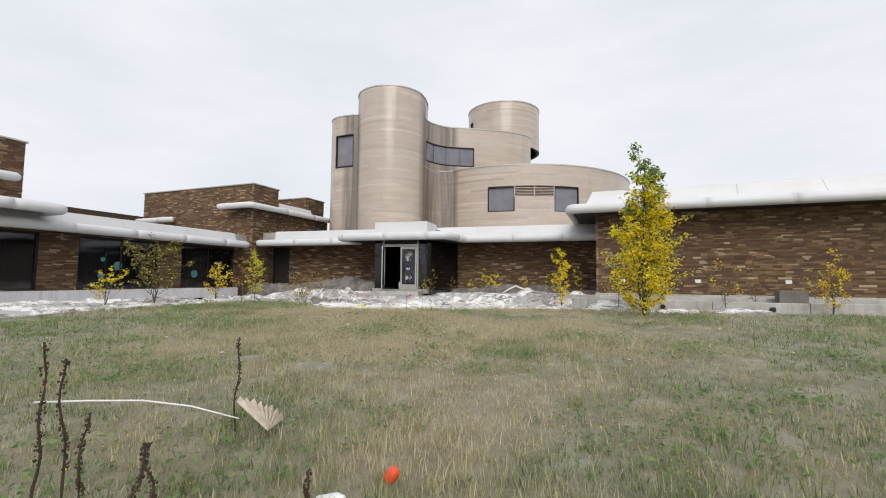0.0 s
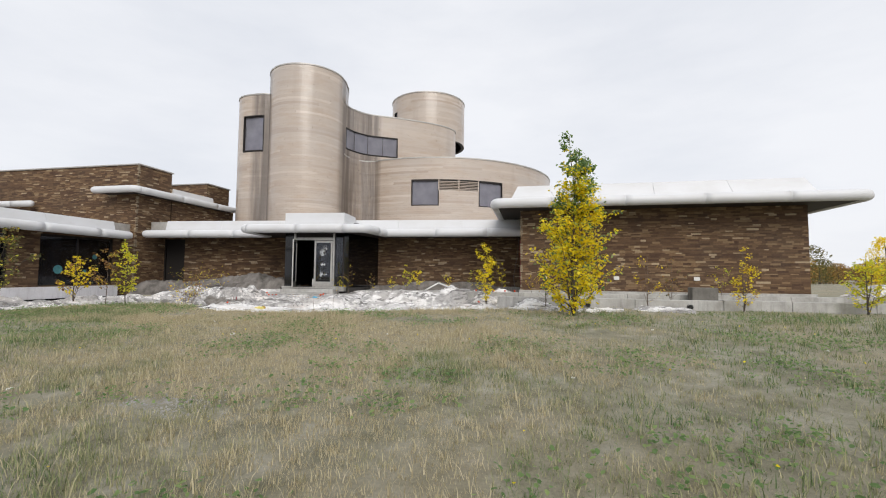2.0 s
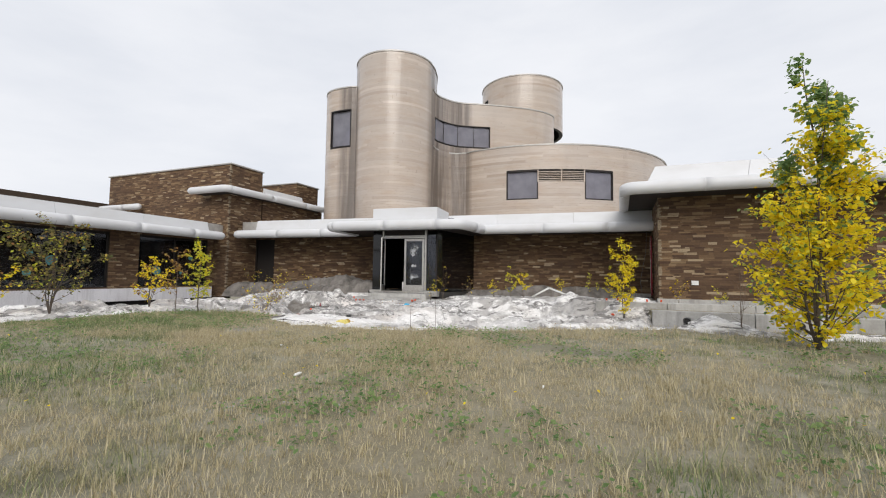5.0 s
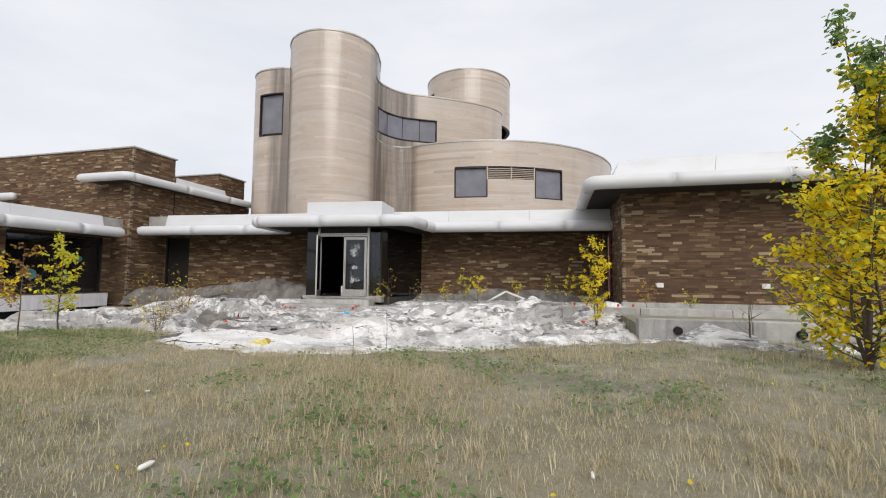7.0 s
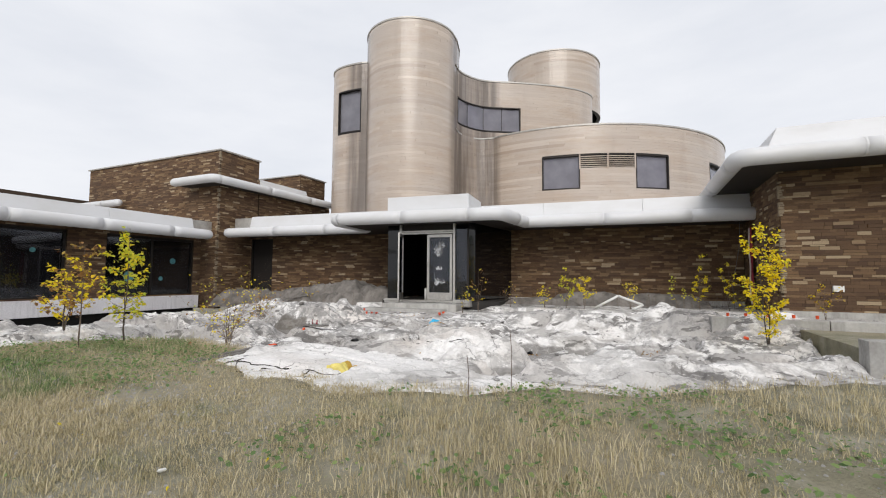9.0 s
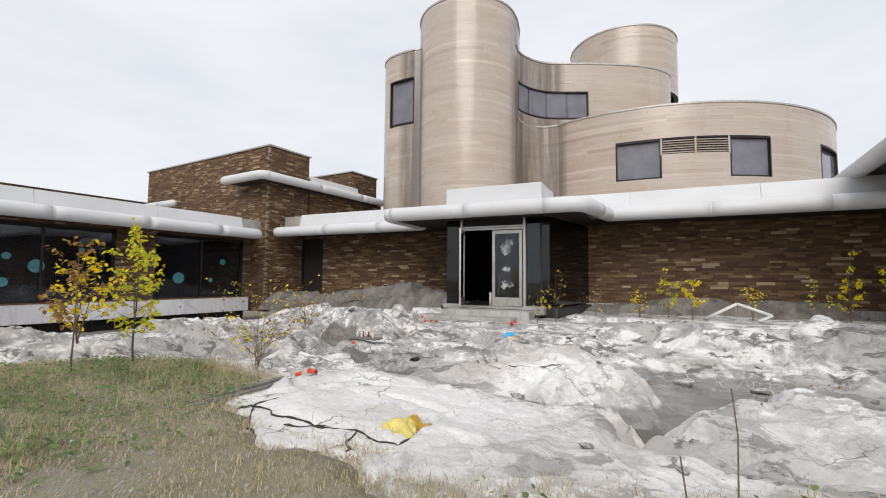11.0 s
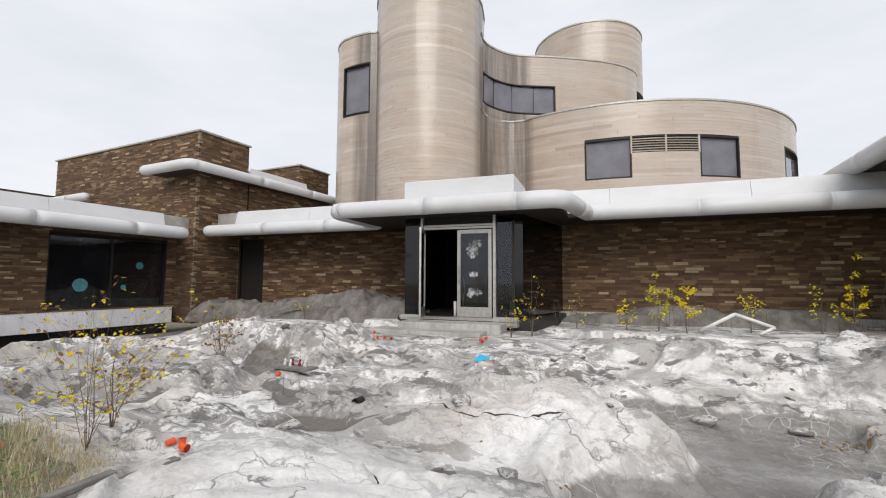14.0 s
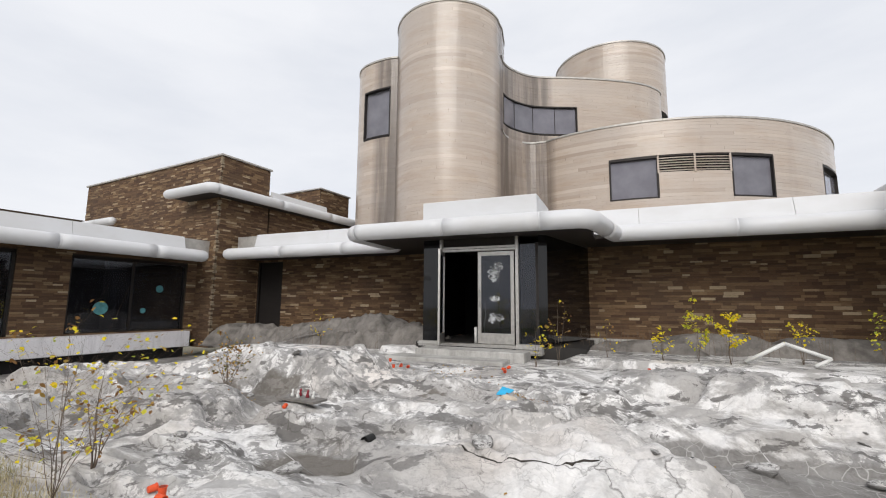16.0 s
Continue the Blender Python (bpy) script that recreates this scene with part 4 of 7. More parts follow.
# cap round the corner block
eave("eave_cap", [(-22.65, 19.95, 5.78), (-20.2, 19.95, 5.78), (-20.2, 27.6, 5.78)], 0.18, "white rounded metal edge round the corner block", None, 2.6, 0.25)
single("soffit_cap", Geo().box(-22.6, 20.0, 5.64, -20.2, 20.68, 5.72).box(-20.78, 20.68, 5.64, -20.2, 27.6, 5.72), SOFFIT, "dark soffit of the corner block's cap", "soffit", kind="structure")
single("cap_top", Geo().box(-22.6, 20.0, 5.84, -20.2, 20.68, 5.9).box(-20.78, 20.68, 5.84, -20.2, 27.6, 5.9).box(-27, 22.95, 5.72, -20.82, 26.0, 5.86), WHITE, "white metal top of the corner block's cap", "roof", kind="structure")
fascia("fascia_link", [(-20.62, 22.9), (-20.62, 26.05)], 5.88, 6.35, 0.1, "white metal band between the stone blocks")
eave("eave_upper_left", [(-31.0, 20.3, 5.25), (-27.3, 20.3, 5.25)], 0.17, "white rounded metal edge on the upper left roof")
# the higher roof of the west block
eave("eave_west", [(-19.6, -2.0, 3.98), (-19.6, 10.4, 3.98), (-22.3, 10.4, 3.98)], 0.2, "white rounded metal edge of the west roof", None, 2.6, 0.3)
single("roof_west", Geo().box(-30, -2.0, 3.9, -19.6, 10.4, 4.1), COPING, "flat roof of the west block", "roof", kind="structure")
eave("eave_west_cap", [(-21.9, 0.0, 5.3), (-21.9, 9.9, 5.3)], 0.18, "white rounded metal edge on the west block")
# right wing roof
eave("eave_wing", [(-2.05, 28.0, 4.45), (-2.05, 19.2, 4.45), (10.85, 19.2, 4.45), (10.85, 28.0, 4.45)], 0.2, "white rounded metal roof edge of the right wing", None, 2.6, 0.35)
wing_band = thing("fascia_wing", "white sloped metal roof band of the right wing", "fascia", kind="structure")
for foot, head, n in ((((-1.5, 28.0), (-1.5, 19.55)), ((-1.15, 28.0), (-1.15, 19.9)), 3), (((-1.5, 19.55), (9.6, 19.55)), ((-1.15, 19.9), (9.25, 19.9)), 4), (((9.6, 19.55), (9.6, 28.0)), ((9.25, 19.9), (9.25, 28.0)), 3)):
    for i in range(n):
        a0, a1, b0, b1 = (Vector(p).lerp(Vector(q), t) for (p, q), t in ((foot, (i + 0.002) / n), (foot, (i + 0.998) / n), (head, (i + 0.002) / n), (head, (i + 0.998) / n)))
        vs = [(*a0, 4.5), (*a1, 4.5), (*b1, 5.25), (*b0, 5.25)]
        mid = Vector((4.0, 25.0))
        vs += [(*(Vector(v[:2]).lerp(mid, 0.004)), v[2] - 0.02) for v in vs]
        part("panel", Geo().add(vs, [(0, 1, 2, 3), (7, 6, 5, 4), (0, 4, 5, 1), (1, 5, 6, 2), (2, 6, 7, 3), (3, 7, 4, 0)]), WHITE, wing_band)
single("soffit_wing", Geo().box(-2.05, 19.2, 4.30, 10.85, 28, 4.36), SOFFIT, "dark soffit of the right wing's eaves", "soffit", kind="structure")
single("roof_wing", Geo().box(-1.1, 19.97, 4.36, 9.2, 29, 5.2).box(-1.95, 19.3, 4.56, 10.75, 28, 4.60), WHITE, "white metal roof of the right wing", "roof", kind="structure")

# ---------------- the board-clad tower ----------------


class Curve2:
    """A plan line with its length, points at a length, and the side it faces (to its right)."""

    def __init__(self, pts):
        self.p = [Vector(p) for p in pts]
        self.s = [0.0]
        for a, b in zip(self.p, self.p[1:]):
            self.s.append(self.s[-1] + (b - a).length)
        self.length = self.s[-1]
        self.n = []
        for i in range(len(self.p)):
            d = (self.p[min(i + 1, len(self.p) - 1)] - self.p[max(i - 1, 0)]).normalized()
            self.n.append(Vector((d.y, -d.x)))

    def at(self, s, off=0.0):
        s = min(max(s, 0), self.length)
        k = max(1, next((i for i, v in enumerate(self.s) if v >= s), len(self.s) - 1))
        t = (s - self.s[k - 1]) / max(self.s[k] - self.s[k - 1], 1e-6)
        n = (self.n[k - 1] * (1 - t) + self.n[k] * t).normalized()
        return self.p[k - 1] * (1 - t) + self.p[k] * t + n * off

    def stations(self, a, b):
        return [a] + [v for v in self.s if a + 0.02 < v < b - 0.02] + [b]

    def nearest(self, x, y):
        q = Vector((x, y))
        return min(((p - q).length, s) for p, s in zip(self.p, self.s))[1]


def board_wall(name, curve, z0, z1, parent, windows=(), course=0.15, seed=1, bare=None):
    """Horizontal boards along a curved wall, each a strip of its own; a dark core behind. windows: s0, z0, s1, z1."""
    rng = random.Random(seed)
    g, z, rows = Geo(), z0, max(1, round((z1 - z0) / course))
    h = (z1 - z0) / rows
    for r in range(rows):
        z = z0 + r * h
        cuts = [(a, b) for a, za, b, zb in windows if za < z + h / 2 < zb]
        for s, e in cut_spans(0, curve.length, cuts):
            x = s - rng.uniform(0, 1.5)
            while x < e - 0.01:
                n = rng.uniform(2.0, 6.5)
                a, b = max(x, s), min(x + n, e)
                x += n
                if b - a < 0.02:
                    continue
                st = curve.stations(a + 0.002, b - 0.002)
                o = 0.012 + rng.uniform(0, 0.002)
                vs, fs = [], []
                for v in st:
                    lo, hi, ba = curve.at(v, o + 0.0006), curve.at(v, o), curve.at(v, -0.005)
                    vs += [(*lo, z + 0.002), (*hi, z + h - 0.002), (*ba, z + h - 0.002), (*ba, z + 0.002)]
                for i in range(len(st) - 1):
                    k = 4 * i
                    fs += [(k, k + 4, k + 5, k + 1), (k + 1, k + 5, k + 6, k + 2), (k + 3, k + 7, k + 4, k)]
                g.add(vs, fs)
    bd = part("cladding", g, BOARDS, parent)
    bd["kind"] = "stuff"
    c = Geo()
    levels = sorted({z0, z1, *[w[1] for w in windows], *[w[3] for w in windows]})
    for za, zb in zip(levels, levels[1:]):
        cuts = [(q[0], q[2]) for q in windows if q[1] < (za + zb) / 2 < q[3]]
        for s, e in cut_spans(0, curve.length, cuts):
            st = curve.stations(s, e)
            vs = []
            for v in st:
                f, k = curve.at(v, 0), curve.at(v, -0.22)
                vs += [(*f, za), (*f, zb), (*k, zb), (*k, za)]
            fs = [q for i in range(len(st) - 1) for q in ((4 * i, 4 * i + 4, 4 * i + 5, 4 * i + 1), (4 * i + 2, 4 * i + 6, 4 * i + 7, 4 * i + 3), (4 * i + 1, 4 * i + 5, 4 * i + 6, 4 * i + 2), (4 * i, 4 * i + 3, 4 * i + 7, 4 * i + 4))]
            m = 4 * (len(st) - 1)
            fs += [(0, 1, 2, 3), (m + 3, m + 2, m + 1, m)]
            c.add(vs, fs)
    part("wall_core", c, FRAME_DARK, parent)
    k = Geo()
    for s, e in cut_spans(0, curve.length, [bare] if bare else []):
        st = curve.stations(s, e)
        vs = []
        for v in st:
            f, b = curve.at(v, 0.05), curve.at(v, -0.24)
            vs += [(*f, z1 - 0.01), (*f, z1 + 0.07), (*b, z1 + 0.07), (*b, z1 - 0.01)]
        k.add(vs, [q for i in range(len(st) - 1) for q in ((4 * i, 4 * i + 4, 4 * i + 5, 4 * i + 1), (4 * i + 1, 4 * i + 5, 4 * i + 6, 4 * i + 2), (4 * i + 2, 4 * i + 6, 4 * i + 7, 4 * i + 3), (4 * i + 3, 4 * i + 7, 4 * i + 4, 4 * i))])
    part("coping", k, COPING, parent, "thin grey metal coping")


def curved_window(curve, s0, z0, s1, z1, panes, parent, label):
    """A window set back in a curved wall: a dark frame, panes and bars between them."""
    root = new("window")
    root.parent = parent
    root["label"] = label
    fr = Geo()
    for a, b, za, zb in ((s0 - 0.01, s1 + 0.01, z1 - 0.05, z1 + 0.01), (s0 - 0.01, s1 + 0.01, z0 - 0.01, z0 + 0.05), (s0 - 0.01, s0 + 0.05, z0, z1), (s1 - 0.05, s1 + 0.01, z0, z1)):
        st = curve.stations(a, b)
        vs = []
        for v in st:
            f, k = curve.at(v, 0.025), curve.at(v, -0.2)
            vs += [(*f, za), (*f, zb), (*k, zb), (*k, za)]
        fs = [q for i in range(len(st) - 1) for q in ((4 * i, 4 * i + 4, 4 * i + 5, 4 * i + 1), (4 * i + 1, 4 * i + 5, 4 * i + 6, 4 * i + 2), (4 * i + 2, 4 * i + 6, 4 * i + 7, 4 * i + 3), (4 * i + 3, 4 * i + 7, 4 * i + 4, 4 * i))]
        m = 4 * (len(st) - 1)
        fr.add(vs, fs + [(0, 1, 2, 3), (m + 3, m + 2, m + 1, m)])
    part("frame", fr, FRAME_DARK, root)
    for i in range(panes):
        a, b = s0 + (s1 - s0) * i / panes, s0 + (s1 - s0) * (i + 1) / panes
        p, q = curve.at(a, -0.1), curve.at(b, -0.1)
        d = (q - p).normalized() * 0.004
        n = Vector((d.y, -d.x)).normalized() * 0.01
        vs = [(*(p + d), z0), (*(q - d), z0), (*(q - d), z1), (*(p + d), z1)]
        vs += [(*(p + d - n), z0), (*(q - d - n), z0), (*(q - d - n), z1), (*(p + d - n), z1)]
        part("pane", Geo().add(vs, [(0, 1, 2, 3), (5, 4, 7, 6), (0, 4, 5, 1), (3, 2, 6, 7), (0, 3, 7, 4), (1, 5, 6, 2)]), GLASS_TOWER, root)
    for i in range(1, panes):
        p = curve.at(s0 + (s1 - s0) * i / panes, -0.095)
        part("bar", Geo().box(p.x - 0.012, p.y - 0.012, z0, p.x + 0.012, p.y + 0.012, z1), FRAME_DARK, root)


def arc(cx, cy, r, a0, a1, step=4):
    n = max(2, int(abs(a1 - a0) / step))
    return [(cx + r * math.cos(radians(a0 + (a1 - a0) * i / n)), cy + r * math.sin(radians(a0 + (a1 - a0) * i / n))) for i in range(n + 1)]


AX, AY, AR = -15.27, 28.01, 2.42
DX, DY, DR = -8.68, 40.01, 9.64
BX, BY, BR = -9.40, 38.11, 3.12
flank = [(-19.2, 36), (-19.95, 33), (-20.15, 30), (-20.0, 27.9), (-19.75, 27.0), (-19.2, 26.5), (-18.6, 26.33), (-17.9, 26.3), (-17.42, 26.35)]
bay = [(-12.92, 28.65), (-12.98, 29.0), (-12.85, 29.8), (-12.1, 30.95), (-10.26, 32.06), (-8.7, 33.1), (-7.5, 34.1), (-6.85, 35.0), (-6.6, 35.8), (-6.9, 37)]
main_line = Curve2([*spline(flank, 0.3), *[Vector(p) for p in arc(AX, AY, AR, 220, 372)], *spline(bay, 0.25)])
round_line = Curve2([Vector(p) for p in arc(AX, AY, AR + 0.0, 176, 408)])
drum_line = Curve2([*spline([(-12.92, 28.6), (-13.0, 29.3), (-12.8, 30.1), (-12.25, 30.72), (-11.5, 30.86)], 0.2), *[Vector(p) for p in arc(DX, DY, DR, -104, 60, 2)]])
stack_line = Curve2([Vector(p) for p in arc(BX, BY, BR, 120, 480)])

tower = thing("tower", "curved tower clad in weathered horizontal cedar boards", "building")
s1a, s1b = main_line.nearest(-18.76, 26.36), main_line.nearest(-17.52, 26.33)
s2a, s2b = main_line.nearest(-12.93, 28.93), main_line.nearest(-10.26, 32.06)
W1, W2 = (s1a, 9.42, s1b, 11.73), (s2a, 10.15, s2b, 11.6)
board_wall("main", main_line, 3.8, 13.1, tower, [W1, W2], seed=21, bare=(main_line.nearest(-17.12, 26.45), main_line.nearest(-12.93, 28.55)))
board_wall("round", Curve2([Vector(p) for p in [(-17.69, 32.0), (-17.69, 30.0), *arc(AX, AY, AR - 0.004, 180, 358), (-12.92, 28.7), (-13.2, 29.75), (-13.58, 30.6), (-14.2, 31.5)]]), 13.1, 14.55, tower, seed=22)
k0 = drum_line.nearest(DX + DR * math.cos(radians(-90.6)), DY + DR * math.sin(radians(-90.6)))


def drum_s(deg):
    return k0 + radians(deg + 90.6) * DR


W3, WV, W4, W5 = ((drum_s(a), za, drum_s(b), 8.05) for a, za, b in ((-90.6, 6.3, -79.3), (-79.2, 7.35, -62.8), (-62.6, 6.3, -51.6), (-32.3, 6.3, -17)))
board_wall("drum", drum_line, 3.8, 9.6, tower, [W3, WV, W4, W5], seed=23)
board_wall("stack", stack_line, 12.6, 16.3, tower, [(radians(222 - 120) * BR - 0.25, 14.55, radians(222 - 120) * BR + 0.3, 15.1)], seed=24)
curved_window(main_line, *W1, 1, tower, "single dark window")
curved_window(main_line, *W2, 4, tower, "curved dark window of four panes")
curved_window(drum_line, *W3, 1, tower, "square dark window")
curved_window(drum_line, *W4, 1, tower, "square dark window")
curved_window(drum_line, *W5, 1, tower, "square dark window")
curved_window(stack_line, radians(222 - 120) * BR - 0.25, 14.55, radians(222 - 120) * BR + 0.3, 15.1, 1, tower, "small dark opening")
# louvred vent between the drum's windows
vent = new("vent")
vent.parent = tower
vent["label"] = "wooden louvred vent in two fields"
part("backing", Geo().add([(*drum_line.at(v, -0.15), z) for v in drum_line.stations(WV[0], WV[2]) for z in (WV[1], WV[3])],
                          [(2 * i, 2 * i + 2, 2 * i + 3, 2 * i + 1) for i in range(len(drum_line.stations(WV[0], WV[2])) - 1)]), GAP_SHADE, vent)
for i in range(6):
    zz = WV[1] + 0.05 + i * 0.108
    for a, b in ((WV[0] + 0.03, (WV[0] + WV[2]) / 2 - 0.03), ((WV[0] + WV[2]) / 2 + 0.03, WV[2] - 0.03)):
        st = drum_line.stations(a, b)
        vs = []
        for v in st:
            f, k = drum_line.at(v, 0.03), drum_line.at(v, -0.1)
            vs += [(*f, zz), (*f, zz + 0.028), (*k, zz + 0.095), (*k, zz + 0.067)]
        part("slat", Geo().add(vs, [q for j in range(len(st) - 1) for q in ((4 * j, 4 * j + 4, 4 * j + 5, 4 * j + 1), (4 * j + 1, 4 * j + 5, 4 * j + 6, 4 * j + 2), (4 * j + 3, 4 * j + 7, 4 * j + 4, 4 * j))]), BOARDS, vent)
for s in (WV[0] - 0.01, (WV[0] + WV[2]) / 2, WV[2] + 0.01):
    p = drum_line.at(s, 0.0)
    part("bar", Geo().box(p.x - 0.035, p.y - 0.06, WV[1] - 0.03, p.x + 0.035, p.y + 0.06, WV[3] + 0.03), BOARDS, vent)
# flat roofs inside the parapets
part("roof", Geo().prism([tuple(main_line.at(v, -0.2)) for v in main_line.stations(0, main_line.length)], 12.6, 12.75), COPING, tower)
part("roof", Geo().prism([(-17.5, 31.6), *arc(AX, AY, AR - 0.2, 180, 360), (-14.0, 31.0)], 14.2, 14.3), COPING, tower)
part("rear_wall", Geo().box(-17.6, 31.4, 12.6, -14.2, 31.6, 14.5), BOARDS, tower)
part("roof", Geo().prism([(BX + (BR - 0.2) * math.cos(k * 0.2618), BY + (BR - 0.2) * math.sin(k * 0.2618)) for k in range(24)], 15.9, 16.0), COPING, tower)
part("roof", Geo().prism([(DX + (DR - 0.2) * math.cos(k * 0.1309), DY + (DR - 0.2) * math.sin(k * 0.1309)) for k in range(48)], 9.2, 9.3), COPING, tower)
part("rear_wall", Geo().box(-19.2, 36, 3.8, -9, 36.3, 12.7), FRAME_DARK, tower)
rv = Geo().tube([(-8.3, 34.6, 9.3), (-8.3, 34.6, 9.95)], [0.24, 0.2], 14)
single("roof_vent", rv, WHITE_PLASTIC, "white round vent on the low drum's roof", "roof vent", smooth=True)

# ---------------- windows and doors of the low building ----------------


def wide_window(x0, z0, x1, z1, panes, name):
    """A wide fixed window in the left wing."""
    root = thing(name, "wide dark plate-glass window with a bronze frame", "window", kind="structure")
    for a, b, c, d in ((x0, z0, x1, z0 + 0.07), (x0, z1 - 0.09, x1, z1), (x0, z0, x0 + 0.06, z1), (x1 - 0.06, z0, x1, z1)):
        part("window_frame", Geo().box(a, 0.06, b, c, 0.2, d, LEFT), FRAME_DARK, root)
    for i in range(panes):
        a, b = x0 + (x1 - x0) * i / panes, x0 + (x1 - x0) * (i + 1) / panes
        part("pane", Geo().box(a + 0.03, 0.115, z0 + 0.05, b - 0.03, 0.127, z1 - 0.05, LEFT), GLASS_DARK, root)
        if i:
            part("mullion", Geo().box(a - 0.03, 0.07, z0 + 0.05, a + 0.03, 0.18, z1 - 0.05, LEFT), FRAME_DARK, root)
    return root


for i, (a, b, c, d) in enumerate(LW):
    wide_window(a, b, c, d, 3 if i == 0 else 2, "window_%d" % (i + 1))
TEAL = mat_plain("mottled_teal", (0.10, 0.33, 0.36), 0.5, 0, 0.5, 9, 0.0)
for y, z, r in ((17.84, 1.66, 0.20), (19.05, 1.58, 0.085), (19.52, 2.3, 0.12), (13.2, 2.25, 0.10), (13.85, 1.98, 0.19), (13.15, 1.52, 0.13), (14.9, 2.5, 0.08)):
    g = Geo().tube([LEFT @ Vector((y - 3, 0.113, z)), LEFT @ Vector((y - 3, 0.107, z))], r, 28)
    single("window_sticker", g, TEAL, "round teal disc on a dark window", "sticker", "stickers on the windows")
# added room behind the wide windows, its dimness put into wall and column colours
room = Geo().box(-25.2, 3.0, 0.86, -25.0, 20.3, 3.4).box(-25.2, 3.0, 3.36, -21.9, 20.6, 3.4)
single("wall_inside_left", room, mat_plain("darkened_inner_wall", (0.10, 0.10, 0.105), 0.9), "inner wall coloured dark for the dim room behind the wide windows", "wall", kind="structure")
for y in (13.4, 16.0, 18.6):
    single("inner_column", Geo().box(-23.6, y, 0.86, -23.3, y + 0.3, 3.38), mat_plain("darkened_column", (0.16, 0.16, 0.165), 0.8), "plain column coloured dark for the dim room", "column", "columns in the dark room")

side_door = thing("door_1", "closed dark brown door under the eaves", "door", kind="structure")
part("door_leaf", Geo().box(0.1, 0.12, 0.9, 1.24, 0.18, 3.42, BACK), mat_plain("black_brown_door", (0.016, 0.013, 0.012), 0.6), side_door)
for a, b in ((0.05, 0.11), (1.22, 1.28)):
    part("door_frame", Geo().box(a, 0.02, 0.9, b, 0.2, 3.42, BACK), FRAME_DARK, side_door)
part("threshold", Geo().box(0.0, -0.25, 0.8, 1.35, 0.2, 0.92, BACK), CONCRETE, side_door)

# entrance, standing forward under the canopy
DV = -2.9
ent = thing("entrance_front", "aluminium entrance front with black polished panels", "entrance", kind="structure")
part("panel", Geo().box(8.54, DV, 0.98, 8.98, DV + 0.12, 3.46, BACK), BLACK_PANEL, ent, "polished black stone panel")
pk = [BACK @ Vector(p) for p in ((11.42, DV, 0.98), (12.12, -0.05, 0.98), (12.3, 0.0, 0.98), (11.6, DV + 0.1, 0.98))]
part("panel", Geo().prism([(p.x, p.y) for p in pk], 0.98, 3.46), BLACK_PANEL, ent, "polished black stone panel")
pk = [BACK @ Vector(p) for p in ((8.54, DV + 0.12, 0), (8.66, DV + 0.12, 0), (8.62, 0, 0), (8.5, 0, 0))]
part("panel", Geo().prism([(p.x, p.y) for p in pk][::-1], 0.98, 3.46), BLACK_PANEL, ent, "polished black stone panel")
for u in (9.0, 10.9):
    part("post", Geo().box(u, DV - 0.08, 0.95, u + 0.075, DV + 0.06, 3.46, BACK), STEEL, ent, "tall aluminium post", bevel=0.006)
part("post", Geo().box(11.36, DV - 0.02, 0.95, 11.42, DV + 0.06, 3.3, BACK), FRAME_DARK, ent)
part("header", Geo().box(9.075, DV - 0.05, 3.14, 10.9, DV + 0.06, 3.26, BACK), STEEL, ent, "ribbed aluminium header", bevel=0.006)
part("header_groove", Geo().box(9.075, DV - 0.056, 3.195, 10.9, DV - 0.052, 3.205, BACK), FRAME_DARK, ent)
part("transom", Geo().box(9.075, DV, 3.26, 10.9, DV + 0.03, 3.46, BACK), FRAME_DARK, ent)
part("side_pane", Geo().box(10.975, DV + 0.01, 0.98, 11.36, DV + 0.022, 3.28, BACK), GLASS_DARK, ent)
part("sill", Geo().box(8.5, DV - 0.16, 0.86, 9.0, DV + 0.2, 0.98, BACK).box(8.48, DV - 0.19, 0.92, 9.0, DV - 0.16, 0.95, BACK), CONCRETE, ent, "ribbed pale stone base")
part("sill", Geo().box(10.93, DV - 0.2, 0.76, 11.5, DV + 0.2, 0.98, BACK).box(10.93, DV - 0.23, 0.80, 11.5, DV - 0.2, 0.83, BACK).box(10.93, DV - 0.23, 0.89, 11.5, DV - 0.2, 0.92, BACK), CONCRETE, ent, "ribbed pale stone base")
part("threshold", Geo().box(9.0, DV - 0.12, 0.88, 10.95, DV + 0.1, 0.95, BACK), STEEL, ent, "worn aluminium threshold")


